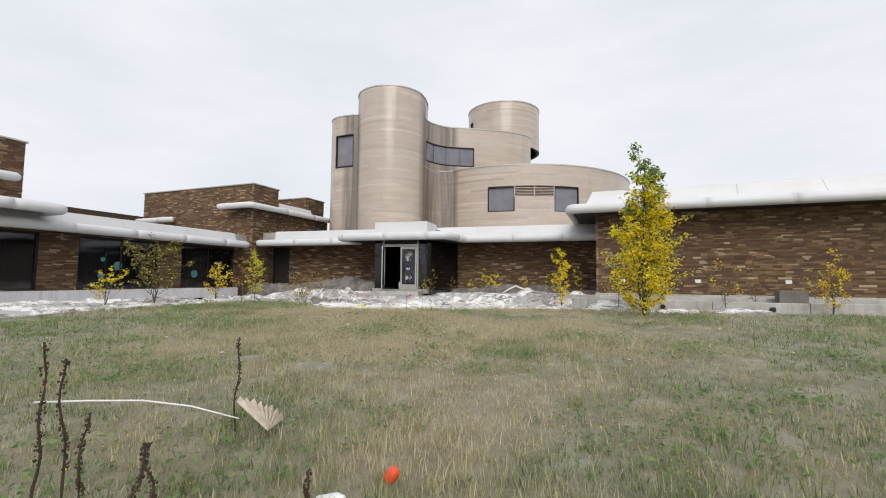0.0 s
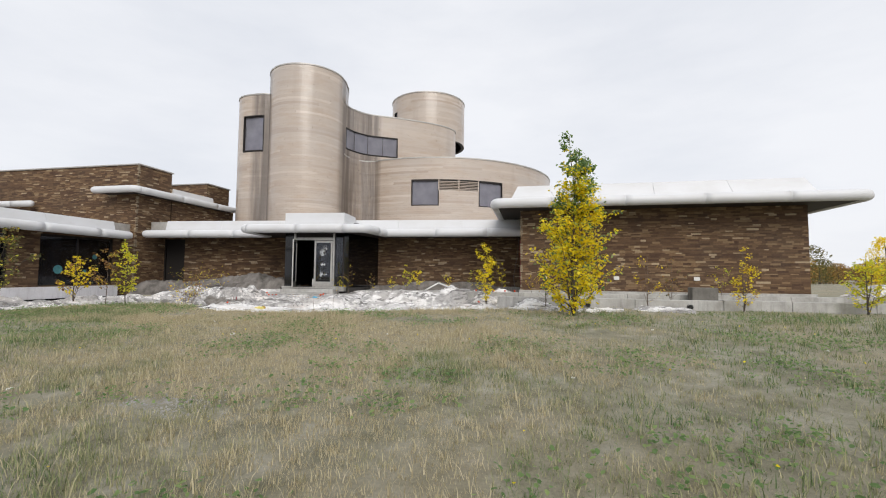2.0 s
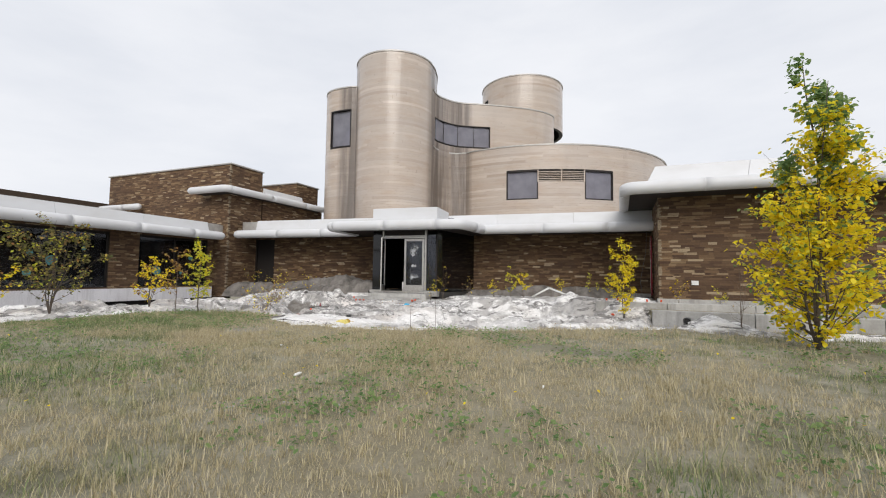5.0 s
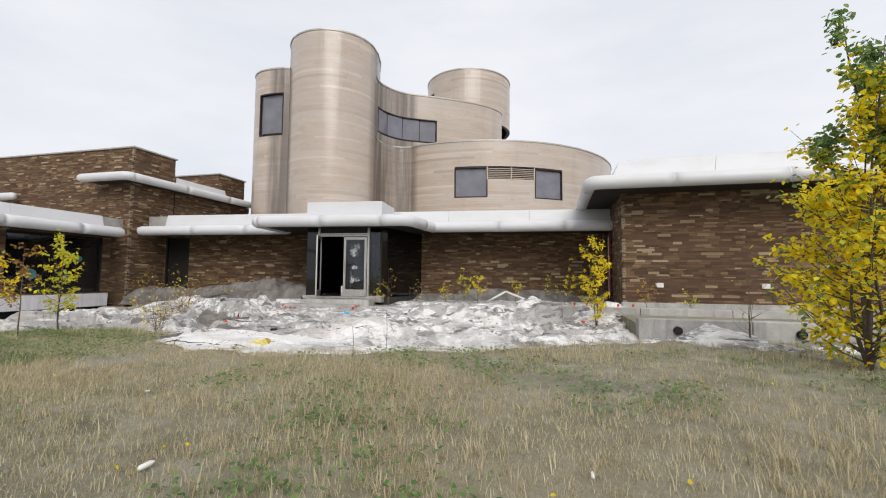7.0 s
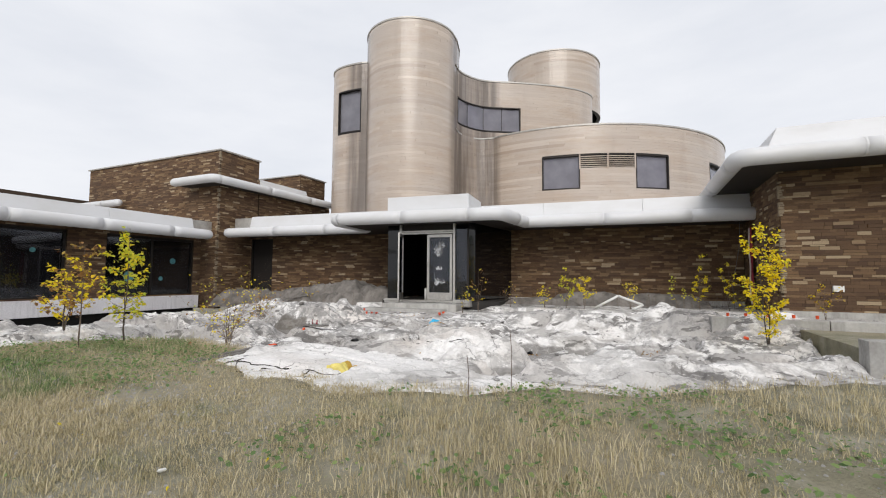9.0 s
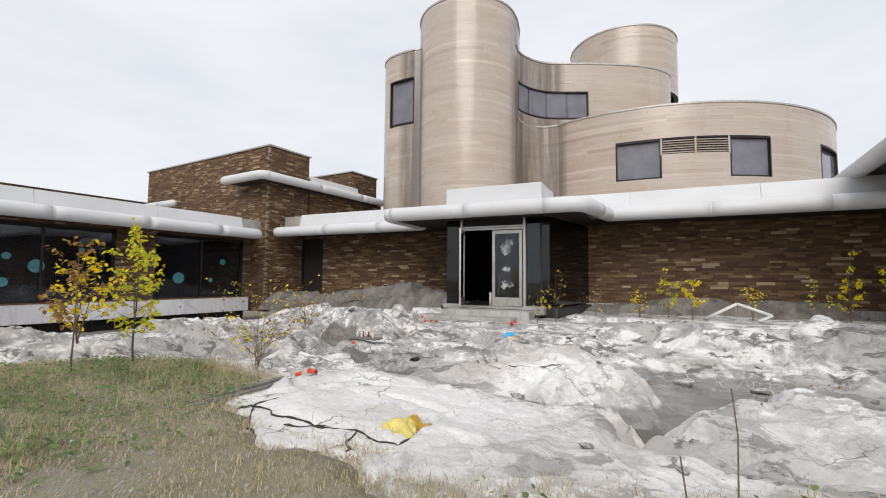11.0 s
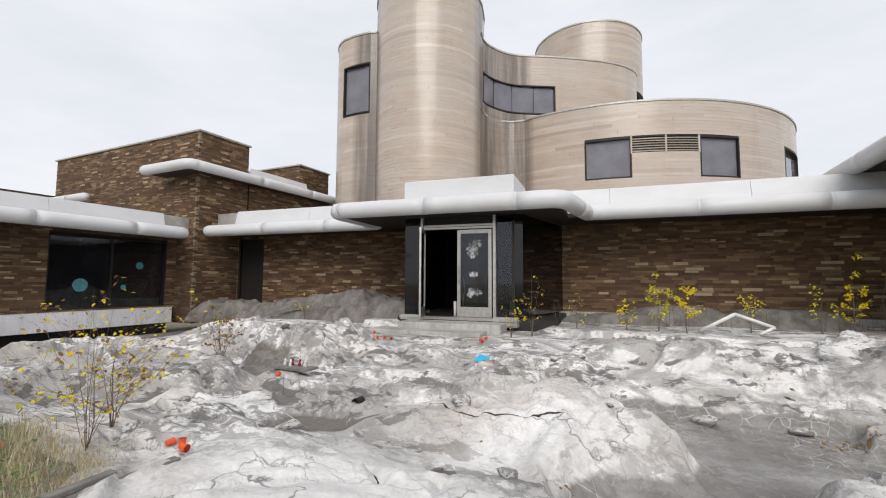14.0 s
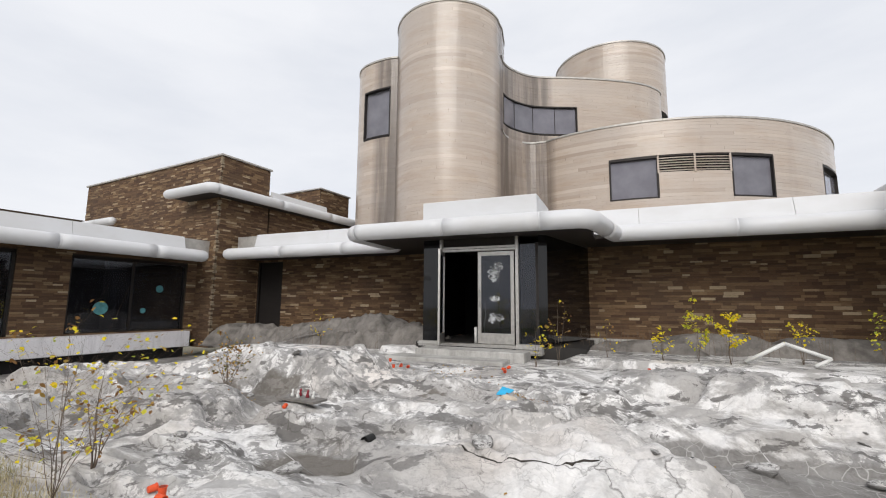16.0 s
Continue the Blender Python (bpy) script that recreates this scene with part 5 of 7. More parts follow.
def glass_door(name, m, label, smear):
    """A door leaf with aluminium stiles, one pane and a pull bar. Its hinge edge stands at the frame's origin."""
    root = thing(name, label, "door", kind="structure", at=m)
    w, h = 0.88, 2.16
    for a, b, c, d in ((0, 0, 0.085, h), (w - 0.085, 0, w, h), (0.085, h - 0.1, w - 0.085, h), (0.085, 0, w - 0.085, 0.24)):
        part("stile", Geo().box(a, -0.025, b, c, 0.025, d), STEEL, root, bevel=0.004)
    part("pane", Geo().box(0.085, -0.005, 0.24, w - 0.085, 0.005, h - 0.1), GLASS_DARK, root)
    part("door_handle", Geo().tube([(0.05, -0.03, 0.85), (0.05, -0.085, 0.87), (0.05, -0.085, 1.23), (0.05, -0.03, 1.25)], 0.012, 8), STEEL, root, "aluminium pull bar")
    if smear:
        for cx, cz, sx, sz, sd in ((0.40, 1.62, 0.17, 0.26, 1), (0.50, 1.80, 0.12, 0.14, 2), (0.42, 1.05, 0.15, 0.08, 3), (0.46, 0.62, 0.2, 0.11, 4), (0.34, 0.55, 0.1, 0.09, 5)):
            rng = random.Random(sd)
            ring = [(cx + sx * math.cos(k * 0.3142) * rng.uniform(0.55, 1.1), -0.0075 - 0.0004 * sd, cz + sz * math.sin(k * 0.3142) * rng.uniform(0.55, 1.1)) for k in range(20)]
            back = [(x, y + 0.001, z) for x, y, z in ring]
            part("paint_smear", Geo().add(ring + back, [tuple(range(20)), tuple(range(39, 19, -1))]), SMEAR, root, "milky smear on the glass")
    return root


SM = Mat("milky_smear", 0.8)
sm_f = SM.noise(7, 6, 0.65)
SM.color((0.62, 0.64, 0.66))
sm_t = SM.n.new("ShaderNodeBsdfTransparent")
sm_x = SM.n.new("ShaderNodeMixShader")
SM.l.new(SM.ramp(sm_f, [(0.40, (0.05,)), (0.62, (0.6,))]), sm_x.inputs["Fac"])
SM.l.new(sm_t.outputs["BSDF"], sm_x.inputs[1])
SM.l.new(SM.b.outputs["BSDF"], sm_x.inputs[2])
SM.l.new(sm_x.outputs["Shader"], SM.n["Material Output"].inputs["Surface"])
SMEAR = SM.m
glass_door("door_2", BACK @ pose(9.98, DV, 0.96), "closed aluminium door leaf with smeared glass", True)
glass_door("door_3", BACK @ pose(9.11, DV - 0.03, 0.96, 0, 0, -75), "open aluminium door leaf standing outward", False)
# vestibule behind the doors, its unlit depth put into a near-black wall colour
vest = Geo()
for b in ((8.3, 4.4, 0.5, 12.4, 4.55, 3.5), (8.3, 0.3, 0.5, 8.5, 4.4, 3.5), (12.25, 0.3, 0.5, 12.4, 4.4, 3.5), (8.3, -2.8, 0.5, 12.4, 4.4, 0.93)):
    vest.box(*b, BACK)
single("vestibule", vest, mat_plain("unlit_vestibule_walls", (0.035, 0.032, 0.03), 0.8, 0, 0.4, 2), "bare entrance hall walls coloured near-black for the lack of light", "wall", kind="structure")
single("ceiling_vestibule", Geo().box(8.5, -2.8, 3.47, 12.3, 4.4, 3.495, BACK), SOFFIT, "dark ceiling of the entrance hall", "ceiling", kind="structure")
strip_g = Geo().tube([BACK @ Vector(p) for p in ((9.62, -1.2, 1.9), (9.66, -1.22, 1.6), (9.6, -1.2, 1.3), (9.63, -1.21, 1.05))], 0.018, 6)
single("hanging_sheet", strip_g, WHITE_PLASTIC, "torn white plastic strip hanging in the hall", "plastic strip")
single("white_tube", Geo().tube([BACK @ Vector((9.86, -2.7, 0.94)), BACK @ Vector((9.84, -2.65, 1.32))], 0.04, 12), WHITE_PLASTIC, "short white tube standing inside the door", "tube", smooth=True)

# landing and steps
for b, lab in (((8.75, -3.75, 0.45, 11.25, -3.05, 0.87), "worn grey concrete landing before the door"), ((8.3, -4.35, 0.35, 10.95, -3.7, 0.74), "worn grey concrete step before the door"), ((7.9, -5.0, 0.2, 10.6, -4.3, 0.62), "worn grey concrete step before the door")):
    single("entrance_step", Geo().box(*b, BACK), CONCRETE, lab, "step", "steps before the entrance", bevel=0.02)

# ---------------- retaining walls and footings ----------------
def low_wall(x0, x1, y, z1, label, seed):
    rng = random.Random(seed)
    root = thing("retaining_wall", label, "retaining wall", "low concrete walls", at=pose(x0, y, 0))
    x = 0.0
    while x < x1 - x0 - 0.05:
        n = min(rng.uniform(1.6, 2.6), x1 - x0 - x)
        part("wall_block", Geo().box(x + 0.006, 0, 0.1, x + n - 0.006, 0.3, z1 + rng.uniform(-0.012, 0.012)), CONCRETE, root, bevel=0.012)
        x += n
    return root


lw1 = low_wall(-1.6, 13.5, 14.75, 0.93, "low weathered concrete retaining wall beside the lawn", 3)
low_wall(-2.9, 9.7, 17.6, 0.96, "low weathered concrete planter wall before the wing", 4)
single("terrace", Geo().box(-1.5, 15.05, 0.2, 13.5, 17.6, 0.78).box(-2.9, 17.9, 0.2, 9.7, 20.22, 0.80), SOIL, "weedy soil between the low concrete walls", "soil", kind="structure")
single("concrete_block", Geo().box(4.42, 17.0, 0.6, 5.17, 17.45, 1.22), CONCRETE_DARK, "square grey concrete block beside the planter", "block", bevel=0.02)
for x in (-0.95, 0.95, 3.6, 8.2):
    single("drain_pipe", Geo().tube([(x, 14.9, 0.74), (x, 14.70, 0.74)], 0.075, 16, False).tube([(x, 14.72, 0.74), (x, 14.70, 0.74)], 0.06, 16), BLACKPIPE, "short black drain pipe in the concrete wall", "pipe", "drain pipes in the wall")
for x in (-0.12, 2.65, 5.6):
    single("wall_plate", Geo().box(x, 20.33, 1.42, x + 0.2, 20.40, 1.56), WHITE_PLASTIC, "small white outlet plate on the stone wall", "plate", "plates on the wing wall", bevel=0.006)

# ---------------- boulders ----------------
def boulder(x, y, z, sx, sy, sz, seed, material, label, rot=0):
    bm = bmesh.new()
    bmesh.ops.create_icosphere(bm, subdivisions=5, radius=1)
    off = Vector((seed * 3.7, seed * 1.3, seed * 2.1))
    rb = random.Random(seed)
    planes = [(Vector((rb.gauss(0, 1), rb.gauss(0, 1), rb.gauss(0.2, 0.8))).normalized(), rb.uniform(0.55, 0.95)) for _ in range(13)]
    for v in bm.verts:
        p = v.co.copy()
        pm = Vector((p.x * sx, p.y * sy, p.z * sz * 1.6))
        d, pts = noise.voronoi(pm * 1.3 + off)
        r = 1.05 * min(h / max(p.dot(n), 0.2) for n, h in planes)
        r += 0.10 * noise.noise(p * 1.6 + off) + 0.30 * (0.75 - abs(noise.noise(pm * 0.9 + off))) + 0.14 * (0.75 - abs(noise.noise(pm * 2.1 + off))) + 0.07 * (0.75 - abs(noise.noise(pm * 5.5 + off))) - 0.20 - 0.14 * max(0, 1 - (d[1] - d[0]) / 0.12) - 0.06 * max(0, 1 - abs(noise.noise(p * 2.4 + off)) / 0.06) + 0.035 * noise.noise(p * 6 + off) + 0.018 * noise.noise(p * 14 + off)
        v.co = p * r
    me = bpy.data.meshes.new("boulder")
    bm.to_mesh(me)
    bm.free()
    me.materials.append(material)
    me.polygons.foreach_set("use_smooth", [True] * len(me.polygons))
    ob = tagged(new("boulder", me), label, "boulder", "boulders round the court")
    ob.matrix_world = Matrix.LocRotScale((x, y, z), Euler((0, 0, radians(rot))), (sx, sy, sz))
    return ob


PILE = [(-14.2, 21.45, 0, 0.30, 0.22, 1.50, 0.02, 0.0, 1.5, 0.8, 0.55, 0.75, 0.05), (-13.3, 21.35, -12, 0.55, 0.25, 1.30, -0.05, 0.05, 1.6, 0.8, 0.9, 0.7, 0.05), (-12.65, 21.0, 14, 0.35, 0.25, 1.20, 0.10, 0.0, 1.8, 0.8, 1.2, 1.5, 0.04),
        (-15.4, 21.4, 6, 0.60, 0.25, 1.34, 0.08, 0.03, 1.3, 0.8, 0.7, 0.9, 0.05), (-16.7, 21.5, -5, 0.60, 0.25, 1.16, 0.05, 0.05, 1.0, 0.8, 0.6, 0.9, 0.05), (-17.9, 21.5, 4, 0.55, 0.22, 1.02, 0.1, 0.0, 1.0, 0.8, 0.6, 0.8, 0.05),
        (-14.9, 20.75, -14, 0.45, 0.18, 1.02, 0.05, 0.2, 1.4, 0.9, 0.9, 0.9, 0.04), (-13.7, 20.75, 10, 0.40, 0.20, 1.08, 0.0, 0.15, 1.6, 0.9, 0.9, 1.0, 0.04), (-16.1, 20.8, 8, 0.45, 0.18, 0.92, 0.05, 0.2, 1.2, 0.9, 0.9, 0.9, 0.04),
        (-19.6, 21.3, 5, 0.85, 0.35, 1.06, 0.03, 0.0, 1.6, 0.8, 1.0, 0.8, 0.12)]
PILE_WALL = [(-5.7, 22.75, 5, 0.75, 0.18, 1.22, 0.02, 0.0, 1.2, 0.8, 0.6, 0.6, 0.14), (-3.5, 22.95, 5, 0.85, 0.18, 1.20, -0.02, 0.0, 1.2, 0.8, 0.6, 0.6, 0.14), (-7.5, 22.3, 5, 0.55, 0.2, 1.02, 0.05, 0.0, 1.0, 0.8, 0.6, 0.7, 0.06), (-6.6, 22.3, -5, 0.45, 0.2, 1.0, 0.05, 0.0, 1.0, 0.8, 0.6, 0.7, 0.06)]
PILE, PILE_WALL = ([(cx, cy, math.cos(radians(a)), math.sin(radians(a)), *rest) for cx, cy, a, *rest in rows] for rows in (PILE, PILE_WALL))


def pile_z(slabs, crag):
    def height(x, y):
        p = Vector((x, y, 0))
        wx = x + 0.16 * noise.noise(p * 1.3 + Vector((2, 0, 5))) + 0.08 * noise.noise(p * 3.3 + Vector((0, 4, 15)))
        wy = y + 0.16 * noise.noise(p * 1.3 + Vector((6, 0, 25))) + 0.08 * noise.noise(p * 3.3 + Vector((0, 8, 35)))
        z = slab_top(wx, wy, slabs, 0.45, 0.05)
        lift = ramp01(z, 0.5, 0.9)
        z += crag * lift * (0.22 * (0.3 - abs(noise.noise(p * 1.5 + Vector((1, 2, 3))))) + 0.14 * (0.3 - abs(noise.noise(p * 3.1 + Vector((4, 2, 3))))) + 0.05 * (0.3 - abs(noise.noise(p * 7)))) + 0.012 * noise.noise(p * 15)
        return z
    return height


single("rock_outcrop", graded_mesh(graded([(-20.7, 0.04), (-12.0, 0.04)]), graded([(20.1, 0.035), (22.45, 0.04)]), pile_z(PILE, 1.0), lambda x, y: (TO_BACK @ Vector((x, y, 0))).y < -0.03), BOULDER, "craggy grey-brown rock outcrop against the back wall", "rock", kind="structure", smooth=True)
single("rock_outcrop", graded_mesh(graded([(-8.6, 0.05), (-2.2, 0.05)]), graded([(21.6, 0.04), (24.4, 0.04)]), pile_z(PILE_WALL, 0.35), lambda x, y: (TO_BACK @ Vector((x, y, 0))).y < -0.16), BOULDER, "smooth grey-brown rock outcrop against the back wall", "rock", kind="structure", smooth=True)
for q in ((-1.6, 18.0, 0.55, 1.0, 0.6, 0.5, 11), (-3.6, 18.6, 0.6, 0.7, 0.5, 0.42, 12), (-0.5, 13.75, 0.50, 1.1, 0.5, 0.32, 13), (1.2, 13.55, 0.45, 1.0, 0.45, 0.36, 14), (2.6, 13.9, 0.40, 0.9, 0.4, 0.34, 17)):
    boulder(*q, ROCK, "pale grey lumpy rock at the lawn's edge", q[6] * 31 % 40 - 20)

# ---------------- loose things ----------------
def on_rock(x, y):
    return max(rock_z(x, y) if y > edge_y(x) - 0.3 else -1, ground_z(x, y) if y < edge_y(x) + 0.3 else -1)


def cup(x, y, z, tilt, turn):
    root = thing("orange_cup", "small orange plastic cup lying on the rocks", "cup", "orange cups", at=pose(x, y, z, tilt, 0, turn))
    part("body", Geo().tube([(0, 0, 0), (0, 0, 0.003), (0, 0, 0.052), (0, 0, 0.060)], [0.022, 0.024, 0.027, 0.029], 14, True), ORANGE, root, "", True)
    part("rim", Geo().tube([(0, 0, 0.058), (0, 0, 0.063)], [0.031, 0.031], 14), ORANGE, root)
    # flat disc whose darker orange paints the shade inside the cup
    part("hollow", Geo().tube([(0, 0, 0.0635), (0, 0, 0.0642)], [0.025, 0.025], 14), mat_dark_orange, root)
    return root


mat_dark_orange = mat_plain("shaded_cup_inside", (0.30, 0.03, 0.01), 0.7)
rngc = random.Random(8)
first_cup = cup(-11.2, 18.25, on_rock(-11.2, 18.25) + 0.02, 80, 20)
for x, y in ((-11.5, 18.3), (-11.35, 18.45), (-11.0, 18.2), (-11.25, 18.05), (-9.3, 18.7), (-9.2, 18.6), (-9.25, 18.85), (-10.9, 15.1), (-8.95, 15.9), (-9.55, 12.85), (-9.35, 12.7), (-9.9, 12.95), (-2.6, 17.75), (-2.3, 17.75), (-1.95, 17.75), (-1.55, 17.75), (-1.2, 17.75), (-2.4, 17.1), (-10.4, 12.1), (-6.9, 19.6)):
    z = 0.97 if abs(y - 17.75) < 0.01 else on_rock(x, y) + 0.03
    copy_thing(first_cup, pose(x, y, z, rngc.choice((0, 85, 100)) if z != 0.97 else 0, 0, rngc.uniform(0, 360)))

ap = [Vector(p) for p in ((-5.35, 20.95, 0.84), (-4.72, 21.05, 1.20), (-4.08, 21.05, 0.96), (-4.35, 20.85, 0.84))]
single("bent_pipe", Geo().tube(ap[:2], 0.035, 10).tube(ap[1:3], 0.035, 10).tube(ap[2:], 0.03, 10), WHITE_PLASTIC, "white plastic frame bent to a peak", "pipe frame", smooth=True)
bz = on_rock(-8.59, 16.9)
single("blue_sheet", Geo().add([(-8.70, 16.85, bz + 0.02), (-8.52, 16.80, bz + 0.03), (-8.46, 16.92, bz + 0.09), (-8.65, 16.97, bz + 0.11), (-8.70, 16.85, bz + 0.012), (-8.52, 16.80, bz + 0.022), (-8.46, 16.92, bz + 0.082), (-8.65, 16.97, bz + 0.102)], [(0, 1, 2, 3), (7, 6, 5, 4), (0, 4, 5, 1), (1, 5, 6, 2), (2, 6, 7, 3), (3, 7, 4, 0)]), BLUE, "crumpled sky-blue plastic sheet among the rocks", "plastic sheet")
for x, y in ((-9.42, 14.86), (-5.61, 17.4), (-6.35, 16.9)):
    z = on_rock(x, y - 0.05) + 0.02
    single("pool_nozzle", Geo().tube([(x, y + 0.14, z), (x, y, z)], 0.05, 16, False).tube([(x, y + 0.06, z), (x, y + 0.05, z)], 0.047, 16), BLACKPIPE, "black pool pipe mouth in the rock", "pipe", "pipe mouths in the rock")
rq = random.Random(4)


def scrap(name, x, y, rx, ry, thick, material, label, cat):
    """A torn flat scrap with a ragged outline, lying on the rock."""
    ring = [(x + rx * math.cos(k * 0.3142) * rq.uniform(0.7, 1.1), y + ry * math.sin(k * 0.3142) * rq.uniform(0.7, 1.1)) for k in range(20)]
    vs = [(px, py, rock_z(px, py) - 0.01) for px, py in ring]
    vs += [(px, py, rock_z(px, py) + thick * rq.uniform(0.5, 1.0)) for px, py in ring]
    vs += [(x + (px - x) * 0.55, y + (py - y) * 0.55, rock_z(x + (px - x) * 0.55, y + (py - y) * 0.55) + thick * rq.uniform(0.7, 1.4)) for px, py in ring]
    fs = [(k, (k + 1) % 20, 20 + (k + 1) % 20, 20 + k) for k in range(20)] + [(20 + k, 20 + (k + 1) % 20, 40 + (k + 1) % 20, 40 + k) for k in range(20)] + [tuple(range(40, 60))]
    return single(name, Geo().add(vs, fs), material, label, cat)


scrap("yellow_foam", -7.27, 11.61, 0.13, 0.15, 0.03, YELLOW, "torn yellow foam slab lying on pale rock", "foam")
scrap("yellow_foam", -7.22, 11.73, 0.10, 0.05, 0.035, mat_plain("amber_foam", (0.55, 0.36, 0.06), 0.9, 0, 0.4, 18, 0.4), "brown-stained yellow foam scrap on pale rock", "foam")
scrap("paper_scrap", -8.45, 16.62, 0.12, 0.06, 0.02, PAPER, "torn cream paper scrap among the rocks", "paper")
# planks between lawn and rock
for i, (a, b) in enumerate((((-9.05, 11.15, on_rock(-9.05, 11.15) - 0.02), (-9.08, 12.5, on_rock(-9.08, 12.5) - 0.01)), ((-9.2, 11.0, on_rock(-9.2, 11.0) - 0.02), (-9.22, 12.2, on_rock(-9.22, 12.2) - 0.01)), ((-16.7, 20.3, 0.78), (-15.6, 20.6, 0.98)))):
    a, b = Vector(a), Vector(b)
    d = (b - a)
    m = Matrix.Translation(a) @ d.to_track_quat("X", "Z").to_matrix().to_4x4()
    single("plank", Geo().box(0, -0.035, 0, d.length, 0.035, 0.035, m), ROTWOOD, "grey weathered timber plank lying on the ground", "plank", "loose planks", bevel=0.006)
# broken pieces of rock
chips = []
for k in range(5):
    bm = bmesh.new()
    rk = random.Random(300 + k)
    for _ in range(16):
        bm.verts.new(Vector((rk.gauss(0, 1), rk.gauss(0, 1), rk.gauss(0, 1))).normalized() * rk.uniform(0.75, 1))
    hull = bmesh.ops.convex_hull(bm, input=bm.verts)
    bmesh.ops.delete(bm, geom=[e for e in hull["geom_interior"] if isinstance(e, bmesh.types.BMVert)], context="VERTS")
    bmesh.ops.bevel(bm, geom=bm.edges[:], offset=0.06, segments=1, affect="EDGES")
    me = bpy.data.meshes.new("rock_chunk")
    bm.to_mesh(me)
    bm.free()
    me.materials.append(ROCK)
    chips.append(me)
rk = random.Random(55)
made = 0
while made < 46:
    x, y = rk.uniform(-16, -1.8), rk.uniform(11.4, 20)
    if y < edge_y(x) + 0.35 or (abs(x + 7.7) < 1.5 and y < 13.2):
        continue
    s = rk.choice((0.04, 0.05, 0.06, 0.08, 0.11, 0.16))
    ob = tagged(new("rock_chunk", chips[made % 5]), "broken angular grey rock piece on the shelves", "rock", "broken rock pieces")
    ob.matrix_world = Matrix.LocRotScale((x, y, rock_z(x, y) + 0.15 * s), Euler((rk.uniform(-0.3, 0.3), rk.uniform(-0.3, 0.3), rk.uniform(0, 6.3))), (s * rk.uniform(0.9, 1.6), s, s * rk.uniform(0.4, 0.7)))
    made += 1
# dark strips along the cracks, whose shade is put into a near-black colour
rd = random.Random(17)
for line in CRACKS:
    vs = []
    for i, (x, y) in enumerate(line):
        (ax, ay), (bx, by) = line[max(i - 1, 0)], line[min(i + 1, len(line) - 1)]
        d = math.hypot(bx - ax, by - ay) or 1.0
        w = 0.0048 * (0.45 + 0.9 * abs(math.sin(i * 1.7 + x * 9)) * (0.4 + rd.random())) * (0.15 if i in (0, len(line) - 1) else 1)
        nx, ny = -(by - ay) / d * w, (bx - ax) / d * w
        vs += [(x + nx, y + ny, rock_z(x + nx, y + ny) + 0.012), (x - nx, y - ny, rock_z(x - nx, y - ny) + 0.012), (x - nx, y - ny, rock_z(x, y) - 0.03), (x + nx, y + ny, rock_z(x, y) - 0.03)]
    n = len(line) - 1
    tagged(part("crack_dirt", Geo().add(vs, [q for i in range(n) for q in ((4 * i, 4 * i + 1, 4 * i + 5, 4 * i + 4), (4 * i + 1, 4 * i + 2, 4 * i + 6, 4 * i + 5), (4 * i + 3, 4 * i, 4 * i + 4, 4 * i + 7))]), CRACK_SHADE), "dark strip that paints the shade in a rock crack", "dirt", "dirt-filled cracks", kind="structure")
# figurines on a small board
fz = on_rock(-10.8, 15.25)
single("small_board", Geo().box(-11.1, 15.15, fz + 0.03, -10.45, 15.4, fz + 0.06, None), ROTWOOD, "thin pale board on the rock", "board")
for i, (x, y, m) in enumerate(((-10.95, 15.28, WHITE_PLASTIC), (-10.82, 15.25, WHITE_PLASTIC), (-10.72, 15.32, RED), (-10.6, 15.3, WHITE_PLASTIC), (-10.88, 15.35, RED))):
    g = Geo().tube([(x, y, fz + 0.06), (x, y, fz + 0.095), (x + 0.004, y, fz + 0.112), (x + 0.006, y, fz + 0.124), (x + 0.008, y, fz + 0.145), (x + 0.008, y, fz + 0.157)], [0.028, 0.022, 0.010, 0.017, 0.016, 0.004], 10)
    single("figurine", g, m, "small plain figurine standing on a board", "figurine", "figurines on the board", smooth=True)
# drape and cable in the far corner
for dy, wide, m, lab in ((0.0, 0.16, CLOTH, "pale faded cloth strip hanging in the corner"), (-0.20, 0.16, RED, "dark red cloth strip hanging in the corner")):
    vs = []
    for i in range(13):
        z = 3.24 - i * 0.19
        for k in range(5):
            vs.append((-1.10 - 0.03 * (k % 2) + 0.012 * math.sin(i * 1.1 + k), 23.25 + dy - wide * k / 4 + 0.008 * math.sin(i * 0.8), z))
    fs = [(i * 5 + k, i * 5 + k + 1, i * 5 + k + 6, i * 5 + k + 5) for i in range(12) for k in range(4)]
    ob = single("drape", Geo().add(vs, fs), m, lab, "cloth", "cloth strips in the corner")
    sd = ob.modifiers.new("thick", "SOLIDIFY")
    sd.thickness = 0.012
cp = [BACK @ Vector(p) for p in ((19.60, -0.6, 3.5), (19.56, -0.6, 2.7), (19.42, -0.6, 1.9), (19.35, -0.55, 1.5), (19.42, -0.5, 1.0))]
single("cable", Geo().tube(cp, 0.006, 6), mat_plain("grey_cable", (0.20, 0.21, 0.23), 0.6), "thin grey cable hanging from the eaves", "cable")
for i, (u, v) in enumerate(((11.7, -3.4), (11.85, -3.2), (12.1, -3.3), (12.0, -3.0))):
    p = BACK @ Vector((u, v, 3.79))
    single("roof_debris", Geo().box(p.x - 0.12, p.y - 0.05, p.z, p.x + 0.1, p.y + 0.06, p.z + 0.06 + 0.02 * i), BLACKPIPE, "dark scrap lying on the canopy", "debris", "scraps on the canopy", bevel=0.01)

# things on the lawn where the walk starts
def lz(x, y):
    return ground_z(x, y)


